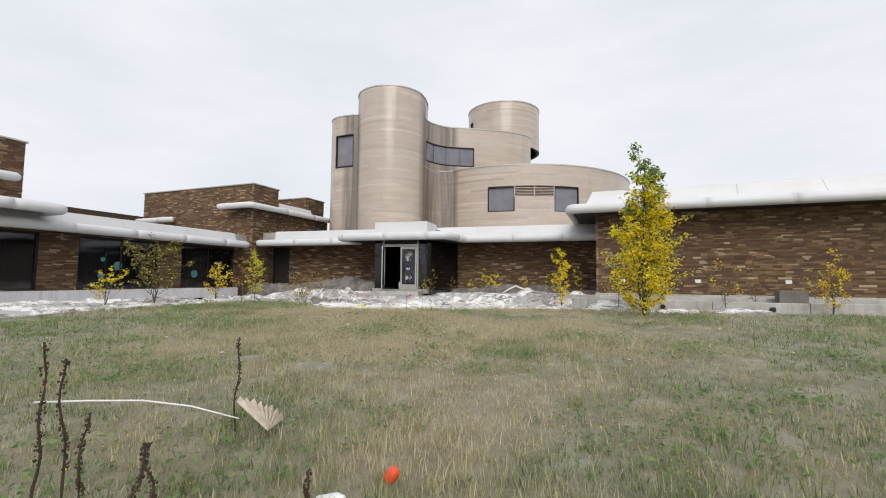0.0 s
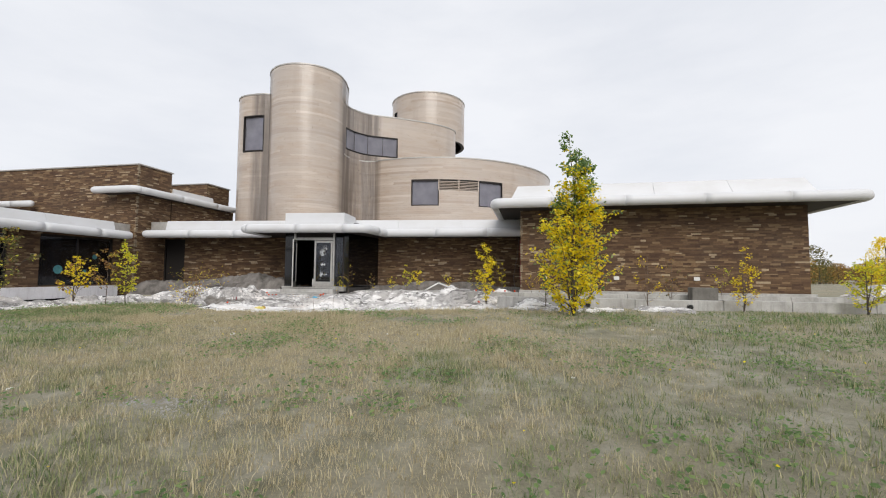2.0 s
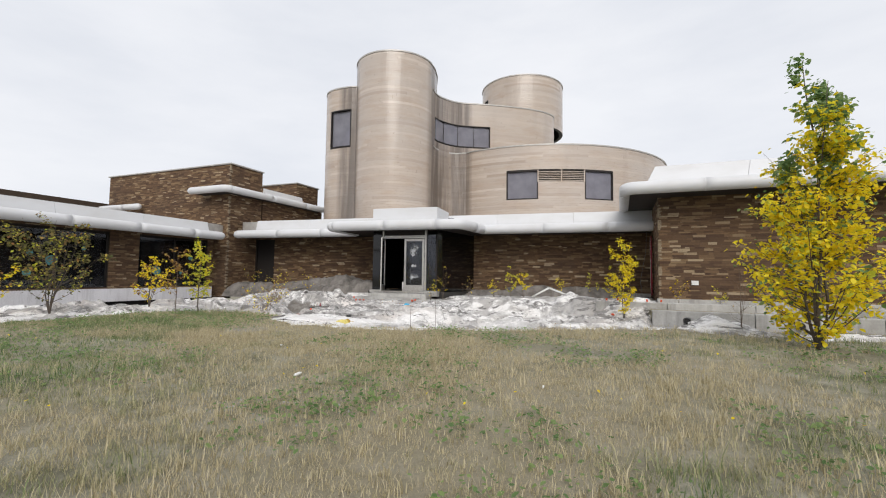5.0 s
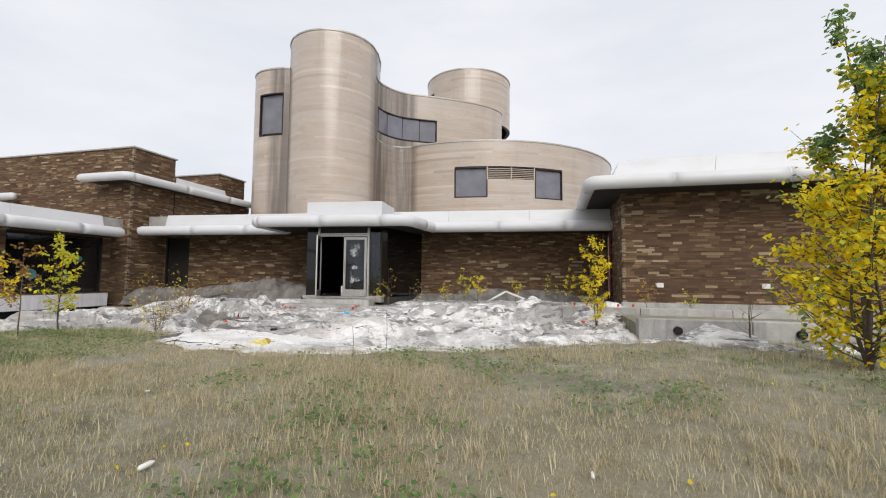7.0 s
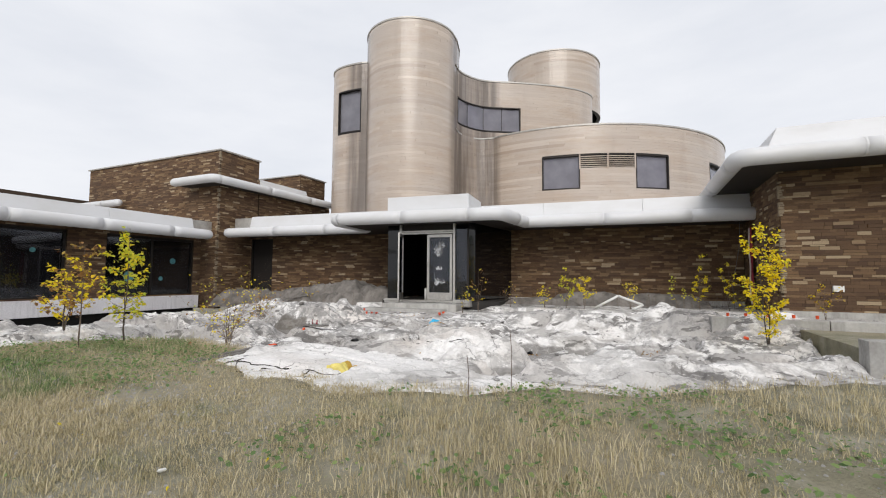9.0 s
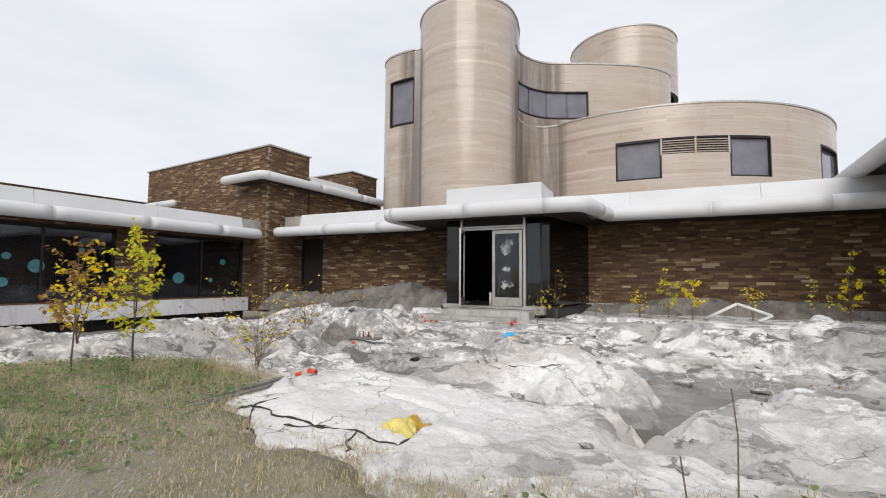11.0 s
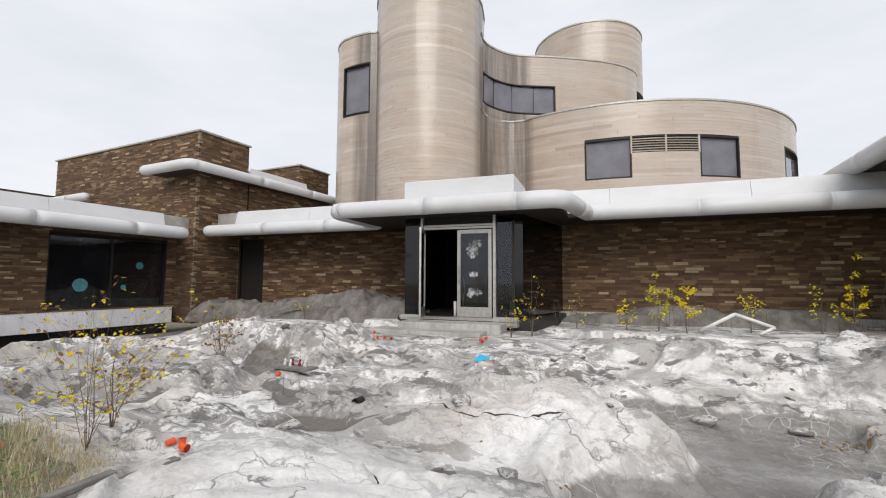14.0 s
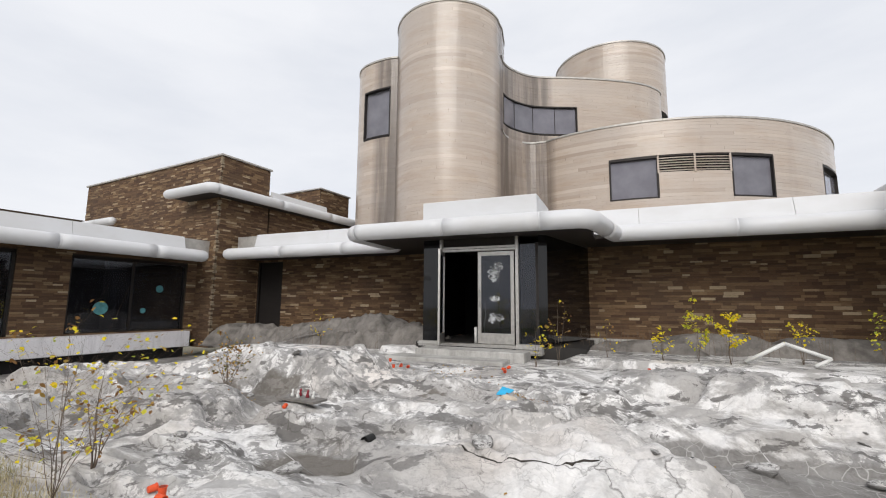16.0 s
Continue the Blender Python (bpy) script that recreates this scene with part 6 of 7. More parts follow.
px, py = -2.6, 2.98
pz = lz(px, py)
fan = thing("paper_fan", "crumpled cream folded paper lying in the grass", "paper", at=pose(px, py, pz + 0.05, 12, -10, 150))
for i in range(9):
    a0, a1 = radians(-44 + i * 10), radians(-34 + i * 10)
    r, up = 0.235 + 0.02 * (i % 3), 0.03 + 0.012 * i
    vs = [(0, 0, 0.02), (r * math.cos(a0), r * math.sin(a0), up), (r * math.cos((a0 + a1) / 2), r * math.sin((a0 + a1) / 2), up + 0.045), (r * math.cos(a1), r * math.sin(a1), up + 0.012)]
    vs += [(x, y, z - 0.006) for x, y, z in vs]
    part("fold", Geo().add(vs, [(0, 1, 2), (0, 2, 3), (6, 5, 4), (7, 6, 4), (1, 5, 6, 2), (2, 6, 7, 3), (0, 4, 5, 1), (3, 7, 4, 0)]), PAPER, fan)
hp = [(-4.6, 2.62, 0.50), (-4.2, 2.78, 0.515), (-3.75, 2.9, 0.535), (-3.3, 2.95, 0.53), (-2.85, 2.97, 0.49)]
single("white_rod", Geo().tube(hp, [0.008, 0.008, 0.0075, 0.007, 0.005], 8), WHITE_PLASTIC, "long thin white rod arched over the grass", "rod", smooth=True)


def stalk(x, y, h, lean, seed):
    """A dead mullein spike: a stem that carries a knobbly seed head."""
    rng = random.Random(seed)
    root = thing("dead_stalk", "dead dark brown mullein stalk standing in grass", "stalk", "dead stalks", at=pose(x, y, lz(x, y) - 0.02, 0, lean, rng.uniform(0, 360)))
    pts = [(0.012 * math.sin(i * 0.9 + seed), 0.01 * math.cos(i * 1.3), h * i / 12) for i in range(13)]
    part("stem", Geo().tube(pts, [0.008 - 0.0003 * i for i in range(13)], 7), STALK, root)
    g = Geo()
    for i in range(70):
        t = rng.uniform(0.35, 1.0)
        a = rng.uniform(0, 6.28)
        r = 0.006 + rng.uniform(0, 0.006)
        c = Vector((r * math.cos(a) + 0.012 * math.sin(t * 10.8 + seed), r * math.sin(a), h * t))
        s = rng.uniform(0.004, 0.008)
        g.tube([c, c + Vector((s * math.cos(a), s * math.sin(a), s * 1.2))], [s, s * 0.4], 5)
    ob = part("seed_head", g, STALK, root)
    ob["kind"] = "stuff"
    return root


STALK = mat_plain("dead_brown_stalk", (0.075, 0.052, 0.036), 0.95, 0, 0.4, 40, 0.4)
for x, y, h, ln, sd in ((-2.93, 3.0, 0.70, 2, 1), (-2.82, 1.78, 0.88, 3, 2), (-2.74, 1.86, 0.80, -3, 3), (-2.62, 1.83, 0.55, 3, 4), (-2.28, 1.98, 0.44, 8, 5), (-1.72, 2.3, 0.26, -4, 6), (-2.42, 1.9, 0.42, 32, 7)):
    stalk(x, y, h, ln, sd)
for i, (x, y, h) in enumerate(((-5.3, 11.6, 0.55), (-5.5, 11.0, 0.4))):
    single("thin_stake", Geo().tube([(x, y, lz(x, y) - 0.1), (x + 0.01, y, lz(x, y) + h * 0.6), (x - 0.01, y + 0.01, lz(x, y) + h)], [0.004, 0.0035, 0.003], 6), TWIG, "thin dark stake standing at the rock's edge", "stake", "stakes at the rock's edge")
ball = Geo().tube([(-1.53, 2.78, lz(-1.53, 2.78) + 0.05), (-1.515, 2.785, lz(-1.53, 2.78) + 0.075)], [0.036, 0.036], 16, True, 4)
single("orange_ball", ball, ORANGE, "small orange plastic ball lying in the grass", "ball", smooth=True)


def litter(name, x, y, label, cat, sx=0.07, turn=0):
    z = lz(x, y) + 0.03
    d = Vector((math.cos(turn), math.sin(turn), 0.2)) * sx
    g = Geo().tube([Vector((x, y, z)) - d, Vector((x, y, z)) + d * 0.6, Vector((x, y, z)) + d], [sx * 0.5, sx * 0.5, sx * 0.25], 10, True, 3)
    return single(name, g, WHITE_PLASTIC, label, cat, "litter on the lawn", smooth=True)


litter("plastic_bottle", -1.72, 2.5, "crushed pale plastic bottle lying in the grass", "bottle", 0.06, 0.3)
litter("paper_cup", -5.35, 8.1, "white paper cup lying on the lawn", "cup", 0.032, 1.2)
for i, (x, y) in enumerate(((-7.2, 5.6), (-5.3, 5.0), (-2.9, 8.6), (3.2, 8.5), (5.0, 9.2), (-0.2, 6.5), (-6.6, 9.2), (-8.9, 10.3), (1.5, 10.2))):
    litter("scrap", x, y, "small white plastic scrap lying on the lawn", "scrap", 0.02, i * 0.8)
gp = Geo()
rngg = random.Random(5)
for i in range(5200):
    cx, cy, cs = rngg.choice(((-3.7, 5.0, 0.35), (-7.6, 9.7, 0.8), (-8.4, 10.0, 1.1), (-8.4, 10.0, 0.8), (-2.4, 10.6, 0.9), (-9.2, 10.2, 0.9), (-5.6, 7.3, 0.6)))
    x, y = rngg.gauss(cx, cs), rngg.gauss(cy, cs * 0.5)
    s = rngg.uniform(0.005, 0.008) + 0.014 * rngg.random() ** 4
    z = lz(x, y)
    gp.tube([(x, y, z - 0.01), (x + s * 0.2, y, z + s * 0.45)], [s, s * 0.5], 5)
tagged(part("gravel", gp, GRAVEL), "pale gravel scattered over bare lawn patches", "gravel", kind="stuff")

# ---------------- plants ----------------
LEAF_SHAPE = [(0, 0, 0), (0.36, 0.30, 0.06), (0.30, 0.68, 0.05), (0, 1.0, -0.04), (-0.30, 0.68, 0.05), (-0.36, 0.30, 0.06)]


def leaf(g, p, size, rng, droop=0.3):
    """One folded leaf: two halves along its rib."""
    e = Euler((rng.uniform(-0.9, 0.5) - droop, rng.uniform(-0.6, 0.6), rng.uniform(0, 6.283)))
    vs = []
    for x, y, z in LEAF_SHAPE:
        v = Vector((x * size, y * size, z * size))
        v.rotate(e)
        vs.append(p + v)
    g.add(vs, [(0, 1, 2, 3), (0, 3, 4, 5)])


def plant(name, x, y, h, spread, label, cat, leaves, n_leaf, size, seed, stems=1, group="", trunk_r=0.02, low=0.15, base=None, limbs=14, fall=1.0, top_mat=None, taper=0.85, point=1.0):
    """A young tree or shrub: stems, limbs, and single leaves in clumps along the outer limbs."""
    rng = random.Random(seed)
    z0 = (on_rock(x, y) if base is None else base) - 0.04
    root = thing(name, label, cat, group, at=pose(x, y, z0))
    twigs = []
    for s in range(stems):
        a = rng.uniform(0, 6.283)
        lean = spread * (0.0 if s == 0 else rng.uniform(0.25, 0.55))
        hh = h * (1.0 if s == 0 else rng.uniform(0.6, 0.92))
        pts = []
        for i in range(9):
            t = i / 8
            pts.append(Vector((lean * math.cos(a) * t ** 1.2 + 0.03 * h * noise.noise(Vector((t * 2.5, seed + s, 1))), lean * math.sin(a) * t ** 1.2 + 0.03 * h * noise.noise(Vector((t * 2.5, seed + s, 5))), hh * t)))
        part("trunk" if s == 0 else "stem", Geo().tube(pts, [trunk_r * (1 - 0.85 * i / 8) * (1 if s == 0 else 0.7) for i in range(9)], 7), BARK if trunk_r > 0.012 else TWIG, root, smooth=True)
        g = Geo()
        for k in range(max(3, limbs // stems)):
            t = low + (0.97 - low) * (k + rng.random()) / max(3, limbs // stems)
            i = min(int(t * 8), 7)
            p = pts[i].lerp(pts[i + 1], t * 8 - i)
            b = rng.uniform(0, 6.283)
            ln = spread * (0.16 + 0.84 * math.sin(math.pi * min(1, (1 - t) * taper + 0.05)) ** point) * rng.uniform(0.55, 1.0)
            up = rng.uniform(0.5, 1.1)
            q = [p, p + Vector((math.cos(b) * ln * 0.5, math.sin(b) * ln * 0.5, ln * 0.5 * up * 0.7)), p + Vector((math.cos(b) * ln, math.sin(b) * ln, ln * up))]
            r = trunk_r * (1 - 0.8 * t) * 0.42
            g.tube(q, [r, r * 0.6, r * 0.25], 5)
            twigs.append((q, t))
            for _ in range(2):
                u = rng.uniform(0.3, 0.9)
                c = q[0].lerp(q[1], u * 2) if u < 0.5 else q[1].lerp(q[2], u * 2 - 1)
                b2 = b + rng.uniform(-1.2, 1.2)
                l2 = ln * rng.uniform(0.25, 0.5)
                e = c + Vector((math.cos(b2) * l2, math.sin(b2) * l2, l2 * rng.uniform(0.2, 0.9)))
                g.tube([c, c.lerp(e, 0.5) + Vector((0, 0, 0.02)), e], [r * 0.5, r * 0.35, r * 0.2], 4)
                twigs.append(([c, c.lerp(e, 0.5), e], t))
        lb = part("limb", g, BARK if trunk_r > 0.012 else TWIG, root)
        lb["kind"] = "stuff"
    crowns = {}
    for _ in range(n_leaf):
        q, t = rng.choice(twigs)
        u = rng.uniform(0.15, 1.05)
        p = q[0].lerp(q[1], u * 2) if u < 0.5 else q[1].lerp(q[2], u * 2 - 1)
        p = p + Vector((rng.gauss(0, 0.35), rng.gauss(0, 0.35), rng.gauss(0, 0.3))) * size * fall
        w = rng.random()
        green = top_mat is not None and (t + 0.25 * (u - 0.5) + rng.uniform(-0.10, 0.10) > 0.81 or (u > 0.92 and rng.random() < 0.40))
        m = top_mat if green else next(mt for mt, cut in leaves if w <= cut)
        leaf(crowns.setdefault(m.name, (Geo(), m))[0], p, size * rng.uniform(0.6, 1.15), rng)
    for g, m in crowns.values():
        ob = part("crown", g, m, root)
        ob["kind"] = "stuff"
    return root


GOLD = [(LEAF_GOLD, 0.82), (LEAF_LIME, 1.0)]
MIXED = [(LEAF_RUST, 0.6), (LEAF_GOLD, 1.0)]
LIME = [(LEAF_LIME, 0.75), (LEAF_GOLD, 1.0)]
OLIVE = [(LEAF_OLIVE, 0.75), (LEAF_LIME, 0.9), (LEAF_RUST, 1.0)]
plant("young_poplar", 0.31, 12.0, 4.2, 0.9, "young poplar with golden leaves and green tips", "tree", [(LEAF_GOLD, 0.74), (LEAF_LIME, 0.95), (LEAF_GREEN, 1.0)], 9600, 0.078, 5, 6, "", 0.032, 0.03, None, 126, 1.9, LEAF_GREEN, 0.56, 1.8)
plant("young_birch", -2.15, 16.9, 2.15, 0.42, "slender young birch with bright golden leaves", "tree", GOLD, 1300, 0.06, 7, 2, "", 0.016, 0.10, None, 34, 1.6)
plant("yellow_sapling", -11.5, 11.8, 1.8, 0.34, "young poplar sapling with yellow-green leaves", "sapling", LIME, 620, 0.068, 9, 2, "", 0.014, 0.2, None, 34)
plant("brown_sapling", -11.4, 11.15, 1.5, 0.36, "thin sapling with curled rusty brown leaves", "sapling", [(LEAF_RUST, 0.93), (LEAF_GOLD, 1.0)], 260, 0.06, 10, 1, "", 0.012, 0.3, None, 14)
plant("olive_shrub", -13.8, 10.0, 2.1, 1.0, "tall straggly shrub with dull olive leaves", "shrub", OLIVE, 1700, 0.07, 11, 5, "", 0.02, 0.15, None, 40, 1.4)
plant("golden_shrub", -13.4, 11.9, 1.3, 0.6, "low shrub with orange and golden leaves", "shrub", [(LEAF_GOLD, 0.7), (LEAF_RUST, 1.0)], 420, 0.08, 12, 4, "", 0.014, 0.15, None, 24)
plant("golden_shrub", -15.2, 9.4, 1.1, 0.7, "low shrub with yellow and rusty leaves", "shrub", [(LEAF_GOLD, 0.5), (LEAF_LIME, 0.8), (LEAF_RUST, 1.0)], 350, 0.075, 13, 4, "", 0.012, 0.15, None, 22)
plant("twiggy_bush", -9.95, 12.4, 1.15, 0.85, "low twiggy bush with few yellow leaves", "shrub", [(LEAF_GOLD, 0.4), (LEAF_LIME, 0.65), (LEAF_RUST, 1.0)], 260, 0.036, 14, 9, "", 0.004, 0.12, None, 80, 1.0)
plant("twiggy_bush", -10.6, 12.9, 0.8, 0.5, "low twiggy bush with few rusty leaves", "shrub", MIXED, 160, 0.05, 15, 5, "", 0.009, 0.2, None, 26)
plant("twiggy_bush", -12.6, 15.5, 0.9, 0.6, "dry brown twiggy bush among the rocks", "shrub", [(LEAF_RUST, 0.7), (LEAF_OLIVE, 1.0)], 260, 0.05, 16, 6, "", 0.009, 0.15, None, 30)
plant("rusty_sapling", 2.45, 14.35, 1.5, 0.5, "thin sapling with sparse rusty leaves", "sapling", MIXED, 160, 0.06, 17, 3, "saplings before the wing", 0.011, 0.25, None, 18)
plant("rusty_sapling", 3.7, 16.6, 1.5, 0.5, "thin sapling with sparse olive and rusty leaves", "sapling", [(LEAF_OLIVE, 0.6), (LEAF_RUST, 1.0)], 130, 0.06, 18, 3, "saplings before the wing", 0.011, 0.25, 0.62, 18)
plant("gold_sapling", 4.8, 14.5, 1.75, 0.42, "slender sapling with golden brown leaves", "sapling", [(LEAF_GOLD, 0.7), (LEAF_RUST, 1.0)], 620, 0.06, 19, 3, "saplings before the wing", 0.014, 0.12, None, 34, 1.2)
plant("lime_sapling", 7.45, 14.35, 1.45, 0.62, "bushy sapling with yellow-green leaves", "sapling", LIME, 1100, 0.07, 20, 5, "saplings before the wing", 0.014, 0.1, None, 45, 1.2)
plant("lime_sapling", 5.9, 18.6, 1.2, 0.4, "small sapling with yellow-green leaves", "sapling", LIME, 120, 0.06, 24, 2, "saplings before the wing", 0.010, 0.2, 0.8, 14)
plant("bare_sapling", -0.25, 13.6, 1.3, 0.45, "bare grey sapling without leaves", "sapling", MIXED, 6, 0.04, 21, 3, "", 0.010, 0.2, None, 18)
for i, (x, y, h, lv, n, lab) in enumerate(((-8.55, 19.9, 1.35, MIXED, 70, "tall weed with red and yellow leaves"), (-8.9, 19.5, 0.8, GOLD, 50, "low weed with yellow leaves"), (-7.7, 20.4, 0.8, MIXED, 30, "dry weed with few leaves"), (-6.1, 20.7, 1.2, LIME, 240, "leafy weed with yellow-green leaves"),
                                             (-5.6, 20.6, 1.05, GOLD, 240, "leafy weed with bright yellow leaves"), (-6.7, 20.5, 0.7, GOLD, 80, "low weed with yellow leaves"), (-4.4, 21.4, 0.9, GOLD, 70, "low weed with yellow leaves"), (-2.6, 21.9, 1.6, GOLD, 260, "thin sapling with sparse yellow leaves"), (-1.9, 21.8, 1.4, GOLD, 160, "thin sapling with sparse yellow leaves"),
                                             (-3.2, 21.6, 1.0, LIME, 60, "thin weed with green and yellow leaves"), (-15.2, 20.2, 1.1, [(LEAF_RUST, 0.4), (LEAF_GOLD, 1.0)], 60, "dry weed with pale yellow leaves"), (-0.6, 19.3, 0.8, MIXED, 110, "dry weed with rusty seed heads"), (0.4, 18.9, 0.6, LIME, 60, "low green weed"))):
    plant("weed", x, y, h, 0.32, lab + " by the wall", "weed", lv, n, 0.062, 40 + i, 3, "weeds along the building", 0.008, 0.25, 0.8 if x > -1 else None, 14)

rs = random.Random(91)
for u0, u1, v0, v1, n, lab in ((11.9, 19.3, -2.2, -0.7, 170, "thin dry brown weed stems along the back wall"), (2.0, 8.0, -3.2, -1.5, 45, "thin dry brown weed stems among the boulders")):
    g = Geo()
    for _ in range(n):
        p = BACK @ Vector((rs.uniform(u0, u1), rs.uniform(v0, v1), 0))
        z, h = on_rock(p.x, p.y) - 0.05, rs.uniform(0.25, 0.75)
        lx, ly = rs.gauss(0, 0.08) * h, rs.gauss(0, 0.08) * h
        g.tube([(p.x, p.y, z), (p.x + lx * 0.4, p.y + ly * 0.4, z + h * 0.55), (p.x + lx, p.y + ly, z + h)], [0.004, 0.003, 0.0015], 4)
        for _ in range(2):
            t, a = rs.uniform(0.4, 0.8), rs.uniform(0, 6.28)
            q = Vector((p.x + lx * t, p.y + ly * t, z + h * t))
            g.tube([q, q + Vector((math.cos(a), math.sin(a), 1.2)) * rs.uniform(0.04, 0.12)], [0.002, 0.001], 3)
    tagged(part("dry_stems", g, TWIG), lab, "weeds", kind="stuff")

# ---- meadow: single blades in one mesh ----
def blades(n, seed, pick, h_lo, h_hi, width, name, label, material):
    rng = np.random.default_rng(seed)
    xy = pick(rng, n)
    # most blades stand in tufts
    tuft = rng.integers(0, max(1, n // 16), n)
    loose = rng.random(n) < 0.3
    xy = np.where(loose[:, None], xy, xy[tuft] + rng.normal(0, 0.03, (n, 2)))
    tall = (0.7 + 0.75 * rng.random(n) ** 2)[tuft]
    keep = np.array([y < edge_y(x) + 0.05 + 0.32 * k for (x, y), k in zip(xy, rng.random(len(xy)) ** 2)])
    xy, tall = xy[keep], tall[keep]
    n = len(xy)
    z = np.array([ground_z(x, y) for x, y in xy]) - 0.01
    patch = np.array([noise.noise(Vector((x * 0.5, y * 0.5, 2))) for x, y in xy])
    bare = np.array([noise.noise(Vector((x * 0.9, y * 0.9, 12))) for x, y in xy])
    worn = np.array([max(hump(x, y, -8.4, 9.9, 1.5, 0.7, 0.5), hump(x, y, -2.4, 10.6, 1.4, 0.5, 0.6), hump(x, y, -3.7, 5.0, 0.5, 0.3, 0.6)) for x, y in xy])
    ok = bare + worn < (0.42 if seed != 6 else 0.62) + 0.25 * rng.random(n)
    xy, z, patch, tall = xy[ok], z[ok], patch[ok], tall[ok]
    n = len(xy)
    near_edge = np.array([min(max((edge_y(x) - y) / 1.6, 0), 1) for x, y in xy])
    h = (h_lo + (h_hi - h_lo) * rng.random(n) ** 1.8) * np.maximum(0.85 + 0.8 * patch, 0.7) * (0.6 + 0.4 * near_edge) * tall
    a = rng.random(n) * 6.2832
    lean = h * (0.25 + 0.6 * rng.random(n))
    w = width * (0.6 + 0.8 * rng.random(n))
    side = np.stack([-np.sin(a), np.cos(a)], 1) * w[:, None]
    fwd = np.stack([np.cos(a), np.sin(a)], 1)
    v = np.zeros((n, 5, 3))
    v[:, 0, :2], v[:, 1, :2] = xy - side, xy + side
    v[:, 2, :2] = xy + fwd * (0.35 * lean)[:, None] + side * 0.75
    v[:, 3, :2] = xy + fwd * (0.35 * lean)[:, None] - side * 0.75
    v[:, 4, :2] = xy + fwd * lean[:, None]
    v[:, 0, 2] = v[:, 1, 2] = z
    v[:, 2, 2] = v[:, 3, 2] = z + 0.6 * h
    v[:, 4, 2] = z + h
    me = bpy.data.meshes.new(name)
    me.vertices.add(n * 5)
    me.vertices.foreach_set("co", v.reshape(-1))
    base = np.arange(n)[:, None] * 5
    loops = np.concatenate([base + 0, base + 1, base + 2, base + 3, base + 3, base + 2, base + 4], 1).reshape(-1)
    me.loops.add(n * 7)
    me.loops.foreach_set("vertex_index", loops)
    me.polygons.add(n * 2)
    st = np.stack([np.arange(n) * 7, np.arange(n) * 7 + 4], 1).reshape(-1)
    me.polygons.foreach_set("loop_start", st)
    me.update(calc_edges=True)
    me.materials.append(material)
    return tagged(new(name, me), label, "grass", kind="stuff")


def near_pick(rng, n):
    """Thick round the walked strip of the lawn."""
    y = rng.random(n) * 14.0 - 1.2
    mid = -0.5 - 0.48 * y
    return np.stack([mid + rng.normal(0, 3.0, n), y], 1)


def wide_pick(rng, n):
    return np.stack([rng.random(n) * 30 - 15, rng.random(n) * 16 - 1.0], 1)


def far_pick(rng, n):
    x = rng.random(n) * 60 + 10
    return np.stack([x, 6 + rng.random(n) * 70], 1)


blades(270000, 1, near_pick, 0.025, 0.105, 0.0022, "meadow_grass", "dry straw and green meadow grass on the lawn", GRASS)
blades(6000, 8, near_pick, 0.10, 0.24, 0.001, "dry_stems", "tall thin dry grass stems standing in the lawn", GRASS)
blades(240000, 2, wide_pick, 0.03, 0.14, 0.0032, "meadow_grass", "dry straw and green meadow grass on the lawn", GRASS)



def tongue_pick(rng, n):
    """The strip of lawn that runs out into the rocks."""
    return np.stack([rng.random(n) * 7.4 - 13.4, rng.random(n) * 3.8 + 8.8], 1)


blades(120000, 6, tongue_pick, 0.02, 0.085, 0.0024, "meadow_grass", "short green and straw grass beside the rocks", GRASS)


def thicket_pick(rng, n):
    """The weedy corner where lawn and rock meet."""
    return np.stack([rng.normal(-10.1, 0.42, n), rng.normal(11.75, 0.30, n)], 1)


blades(4200, 9, thicket_pick, 0.05, 0.26, 0.0022, "weed_thicket", "tangled dry and green weeds beside the rocks", GRASS)


def clumps(n, seed):
    """Low broad-leaved weeds among the grass."""
    rng = random.Random(seed)
    g = Geo()
    for _ in range(n):
        x, y = rng.uniform(-12.5, 7), rng.uniform(0.5, 12.2)
        if y > edge_y(x) - 0.1 or (noise.noise(Vector((x * 0.6, y * 0.6, 30))) < 0.05 and not (x < -9.3 and y > 10.2)):
            continue
        z = ground_z(x, y)
        for _ in range(rng.randint(8, 24)):
            leaf(g, Vector((x + rng.gauss(0, 0.10), y + rng.gauss(0, 0.10), z + rng.uniform(0.01, 0.09))), rng.uniform(0.02, 0.05), rng, -0.2)
    return g


tagged(part("broadleaf_weeds", clumps(3600, 3), LEAF_GREEN), "low green broad-leaved weeds in the lawn", "weeds", kind="stuff")
fl = Geo()
rf = random.Random(77)
for _ in range(120):
    x, y = rf.uniform(-11, 7), rf.uniform(2, 11)
    if y < edge_y(x) - 0.3:
        leaf(fl, Vector((x, y, ground_z(x, y) + rf.uniform(0.02, 0.12))), rf.uniform(0.02, 0.036), rf)
tagged(part("fallen_leaves", fl, LEAF_GOLD), "fallen yellow leaves scattered over the lawn", "leaves", kind="stuff")
rl = Geo()
for cx, cy, n, s in ((-6.35, 16.95, 60, 0.12), (-4.2, 16.8, 80, 0.25), (-8.3, 16.9, 90, 0.22), (-12.9, 15.6, 50, 0.4), (-9.9, 18.2, 60, 0.5), (-6.6, 14.1, 30, 0.3)):
    for _ in range(n):
        x, y = rf.gauss(cx, s), rf.gauss(cy, s * 0.6)
        leaf(rl, Vector((x, y, rock_z(x, y) + 0.015)), rf.uniform(0.03, 0.06), rf, 0.9)
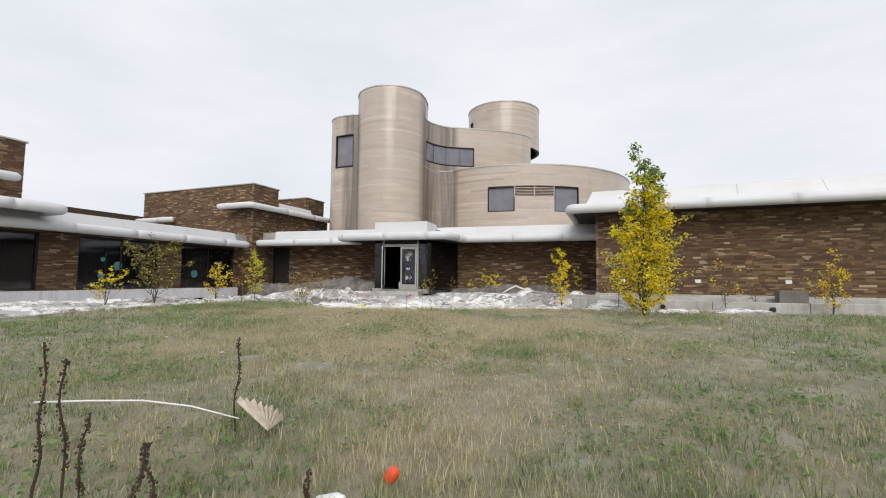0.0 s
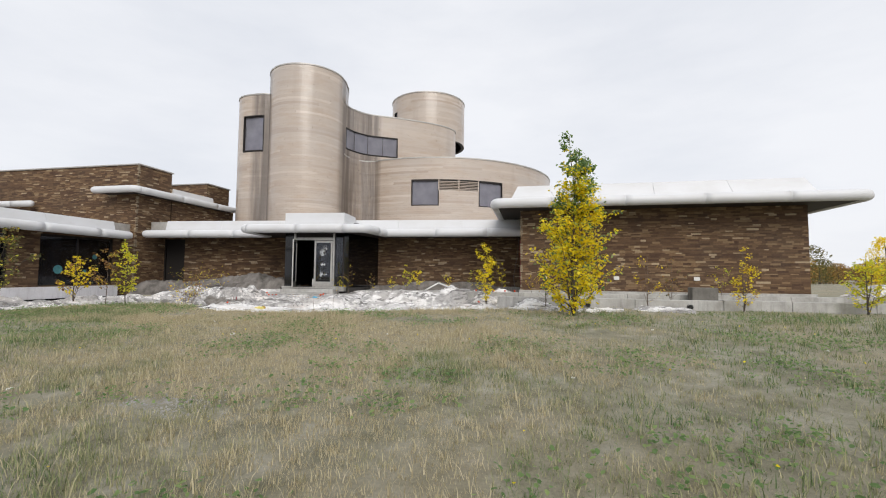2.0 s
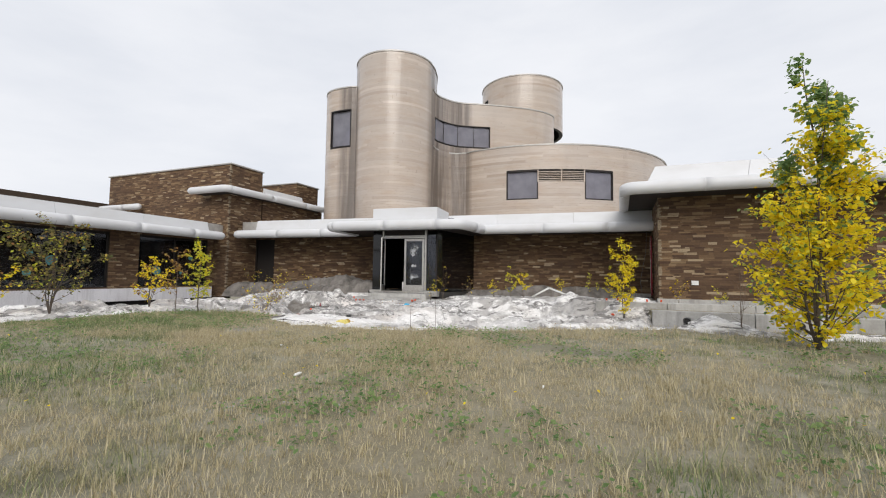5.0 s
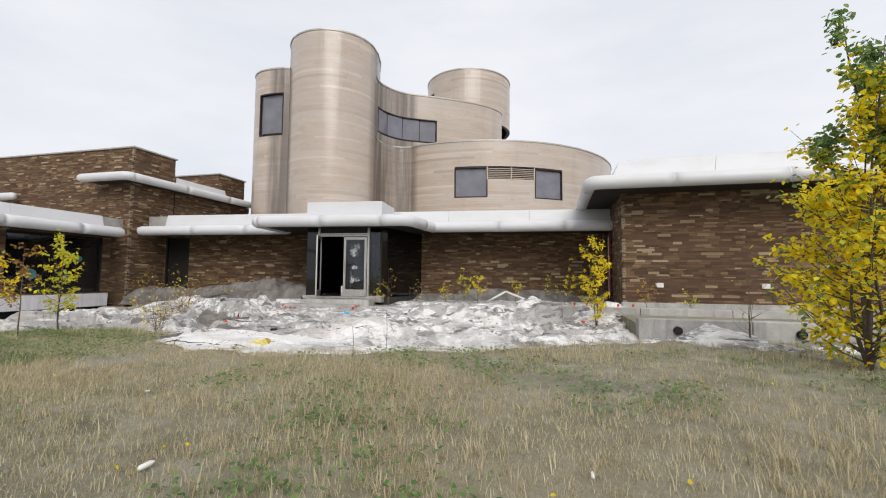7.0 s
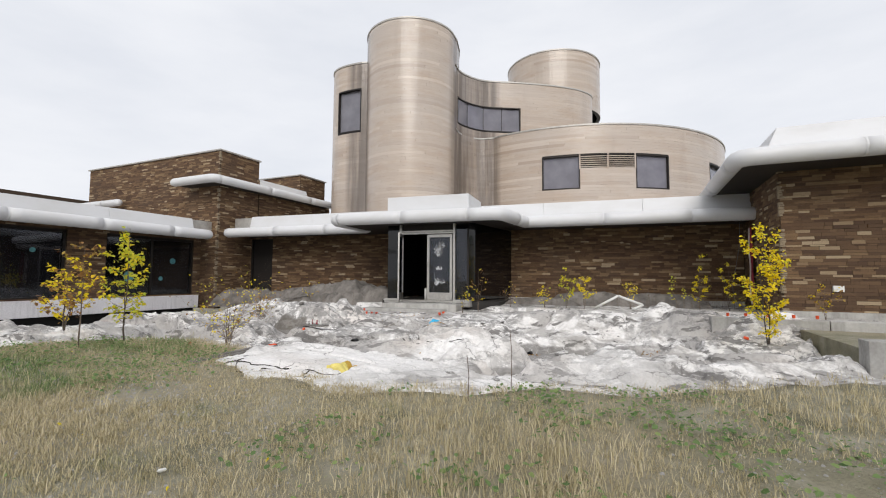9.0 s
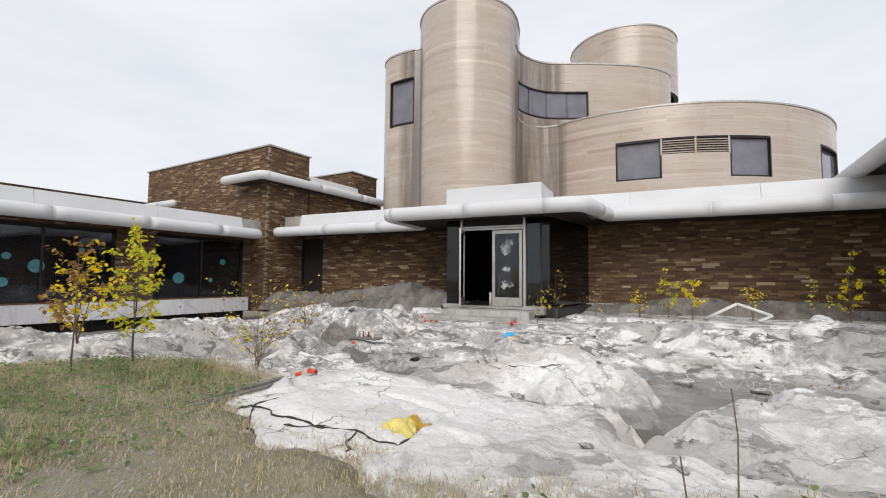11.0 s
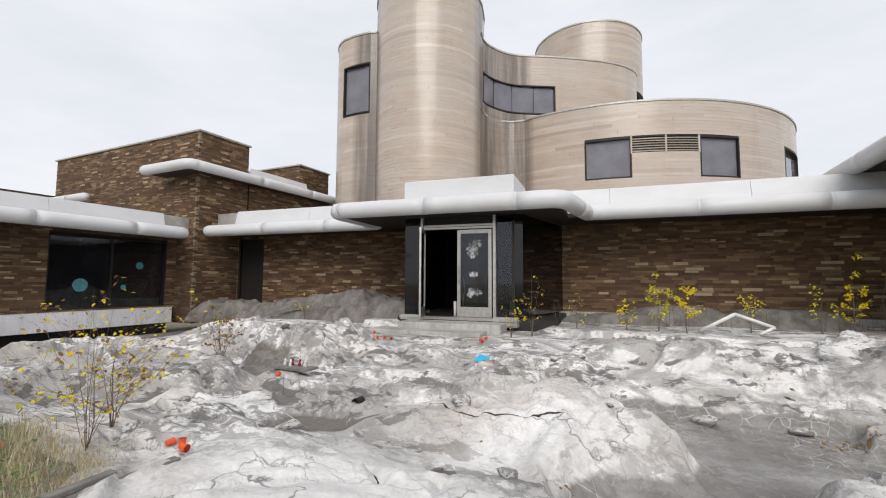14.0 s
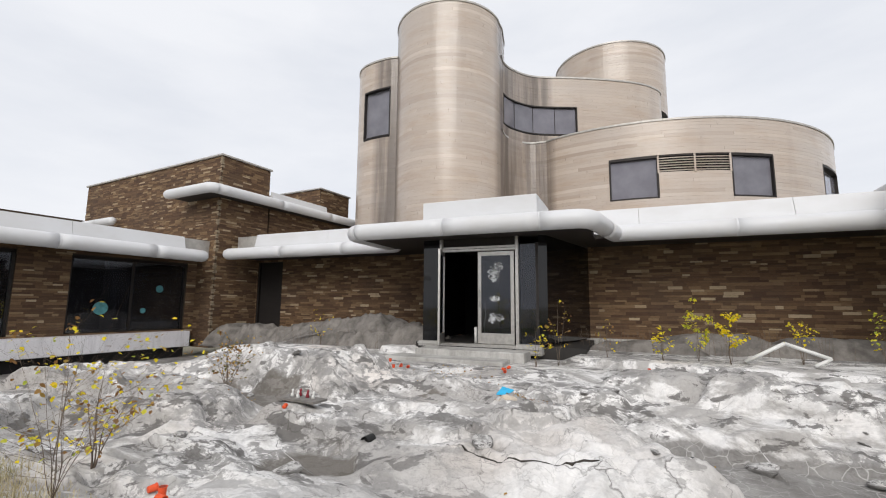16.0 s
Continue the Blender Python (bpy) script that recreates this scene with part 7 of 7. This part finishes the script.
tagged(part("leaf_litter", rl, LEAF_RUST), "brown leaf litter lying in rock hollows", "leaves", kind="stuff")


# ---- the country beyond the wing ----
def far_tree(name, x, y, h, r, material, seed, label, conifer=False):
    rng = random.Random(seed)
    z0 = ground_z(x, y)
    root = thing(name, label, "tree", "trees beyond the wing", at=pose(x, y, z0 - 0.1))
    part("trunk", Geo().tube([(0, 0, 0), (0.1, 0, h * 0.5), (0, 0, h * 0.92)], [0.05 * r + 0.08, 0.06, 0.02], 7), BARK, root)
    g = Geo()
    for _ in range(2200):
        t = rng.random() ** 0.8
        if conifer:
            rad = r * (1 - t) * rng.uniform(0.5, 1.0) * (0.75 + 0.25 * math.sin(t * 40))
            zz = h * (0.08 + 0.92 * t)
        else:
            rad = r * math.sqrt(max(0.03, math.sin(math.pi * (0.22 + 0.74 * t)))) * rng.uniform(0.35, 1.0)
            zz = h * (0.04 + 0.96 * t)
        a = rng.uniform(0, 6.283)
        k = 1 + 0.3 * noise.noise(Vector((math.cos(a) * 1.5, math.sin(a) * 1.5, t * 4 + seed)))
        p = Vector((math.cos(a) * rad * k, math.sin(a) * rad * k, zz * (0.9 + 0.1 * k)))
        leaf(g, p, rng.uniform(0.09, 0.22) * (r / 2.2) ** 0.7, rng)
    ob = part("crown", g, material, root)
    ob["kind"] = "stuff"
    return root


FT = [far_tree("autumn_tree", 36, 70, 5.5, 3.4, LEAF_OLIVE, 1, "distant tree with dull olive autumn foliage"), far_tree("autumn_tree", 27, 56, 4.2, 2.6, LEAF_RUST, 2, "distant bushy tree with rusty autumn foliage"),
      far_tree("golden_tree", 18.45, 30, 3.3, 0.95, LEAF_GOLD, 3, "small golden autumn tree in rough grass"), far_tree("spruce", 28.3, 41, 9.0, 1.9, LEAF_GREEN, 4, "dark green spruce standing alone", True)]
rt = random.Random(31)
for i in range(70):
    src = FT[rt.choice((0, 0, 0, 1, 1))]
    x = rt.uniform(24, 95)
    y = rt.uniform(70, 110) if x < 60 else rt.uniform(45, 100)
    copy_thing(src, pose(x, y, ground_z(x, y) - 0.1, 0, 0, rt.uniform(0, 360)) @ Matrix.Scale(rt.uniform(0.6, 0.9), 4))
for i in range(2):
    x, y = rt.uniform(24, 34), rt.uniform(26, 40)
    copy_thing(FT[1], pose(x, y, ground_z(x, y) - 1.3, 0, 0, rt.uniform(0, 360)))
blades(110000, 5, far_pick, 0.2, 0.7, 0.028, "rough_grass", "tall rough grass beyond the building", GRASS)
single("far_rock", grid_mesh(14, 19, 26, 28.6, 0.12, lambda x, y: 0.4 + hump(x, y, 16.5, 27.3, 1.8, 0.8, 1.1) + 0.15 * noise.noise(Vector((x, y, 0))) - 0.2, lambda x, y: True), ROCK, "pale rock outcrop beyond the wing", "rock", kind="structure", smooth=True)
ridge = Geo()
for k in range(61):
    a = radians(-20 + k * 3.4)
    d = 330
    for z in (-2, 9 + 5 * noise.noise(Vector((k * 0.23, 1, 1))) + 2 * noise.noise(Vector((k * 1.1, 3, 1)))):
        ridge.v.append((d * math.cos(a), d * math.sin(a), z))
ridge.f = [(2 * k, 2 * k + 2, 2 * k + 3, 2 * k + 1) for k in range(60)]
single("backdrop_woods", ridge, mat_plain("far_woods", (0.11, 0.10, 0.055), 0.95, 0, 0.5, 0.08, 0.5), "hazy far woods on the horizon", "woods", kind="structure")
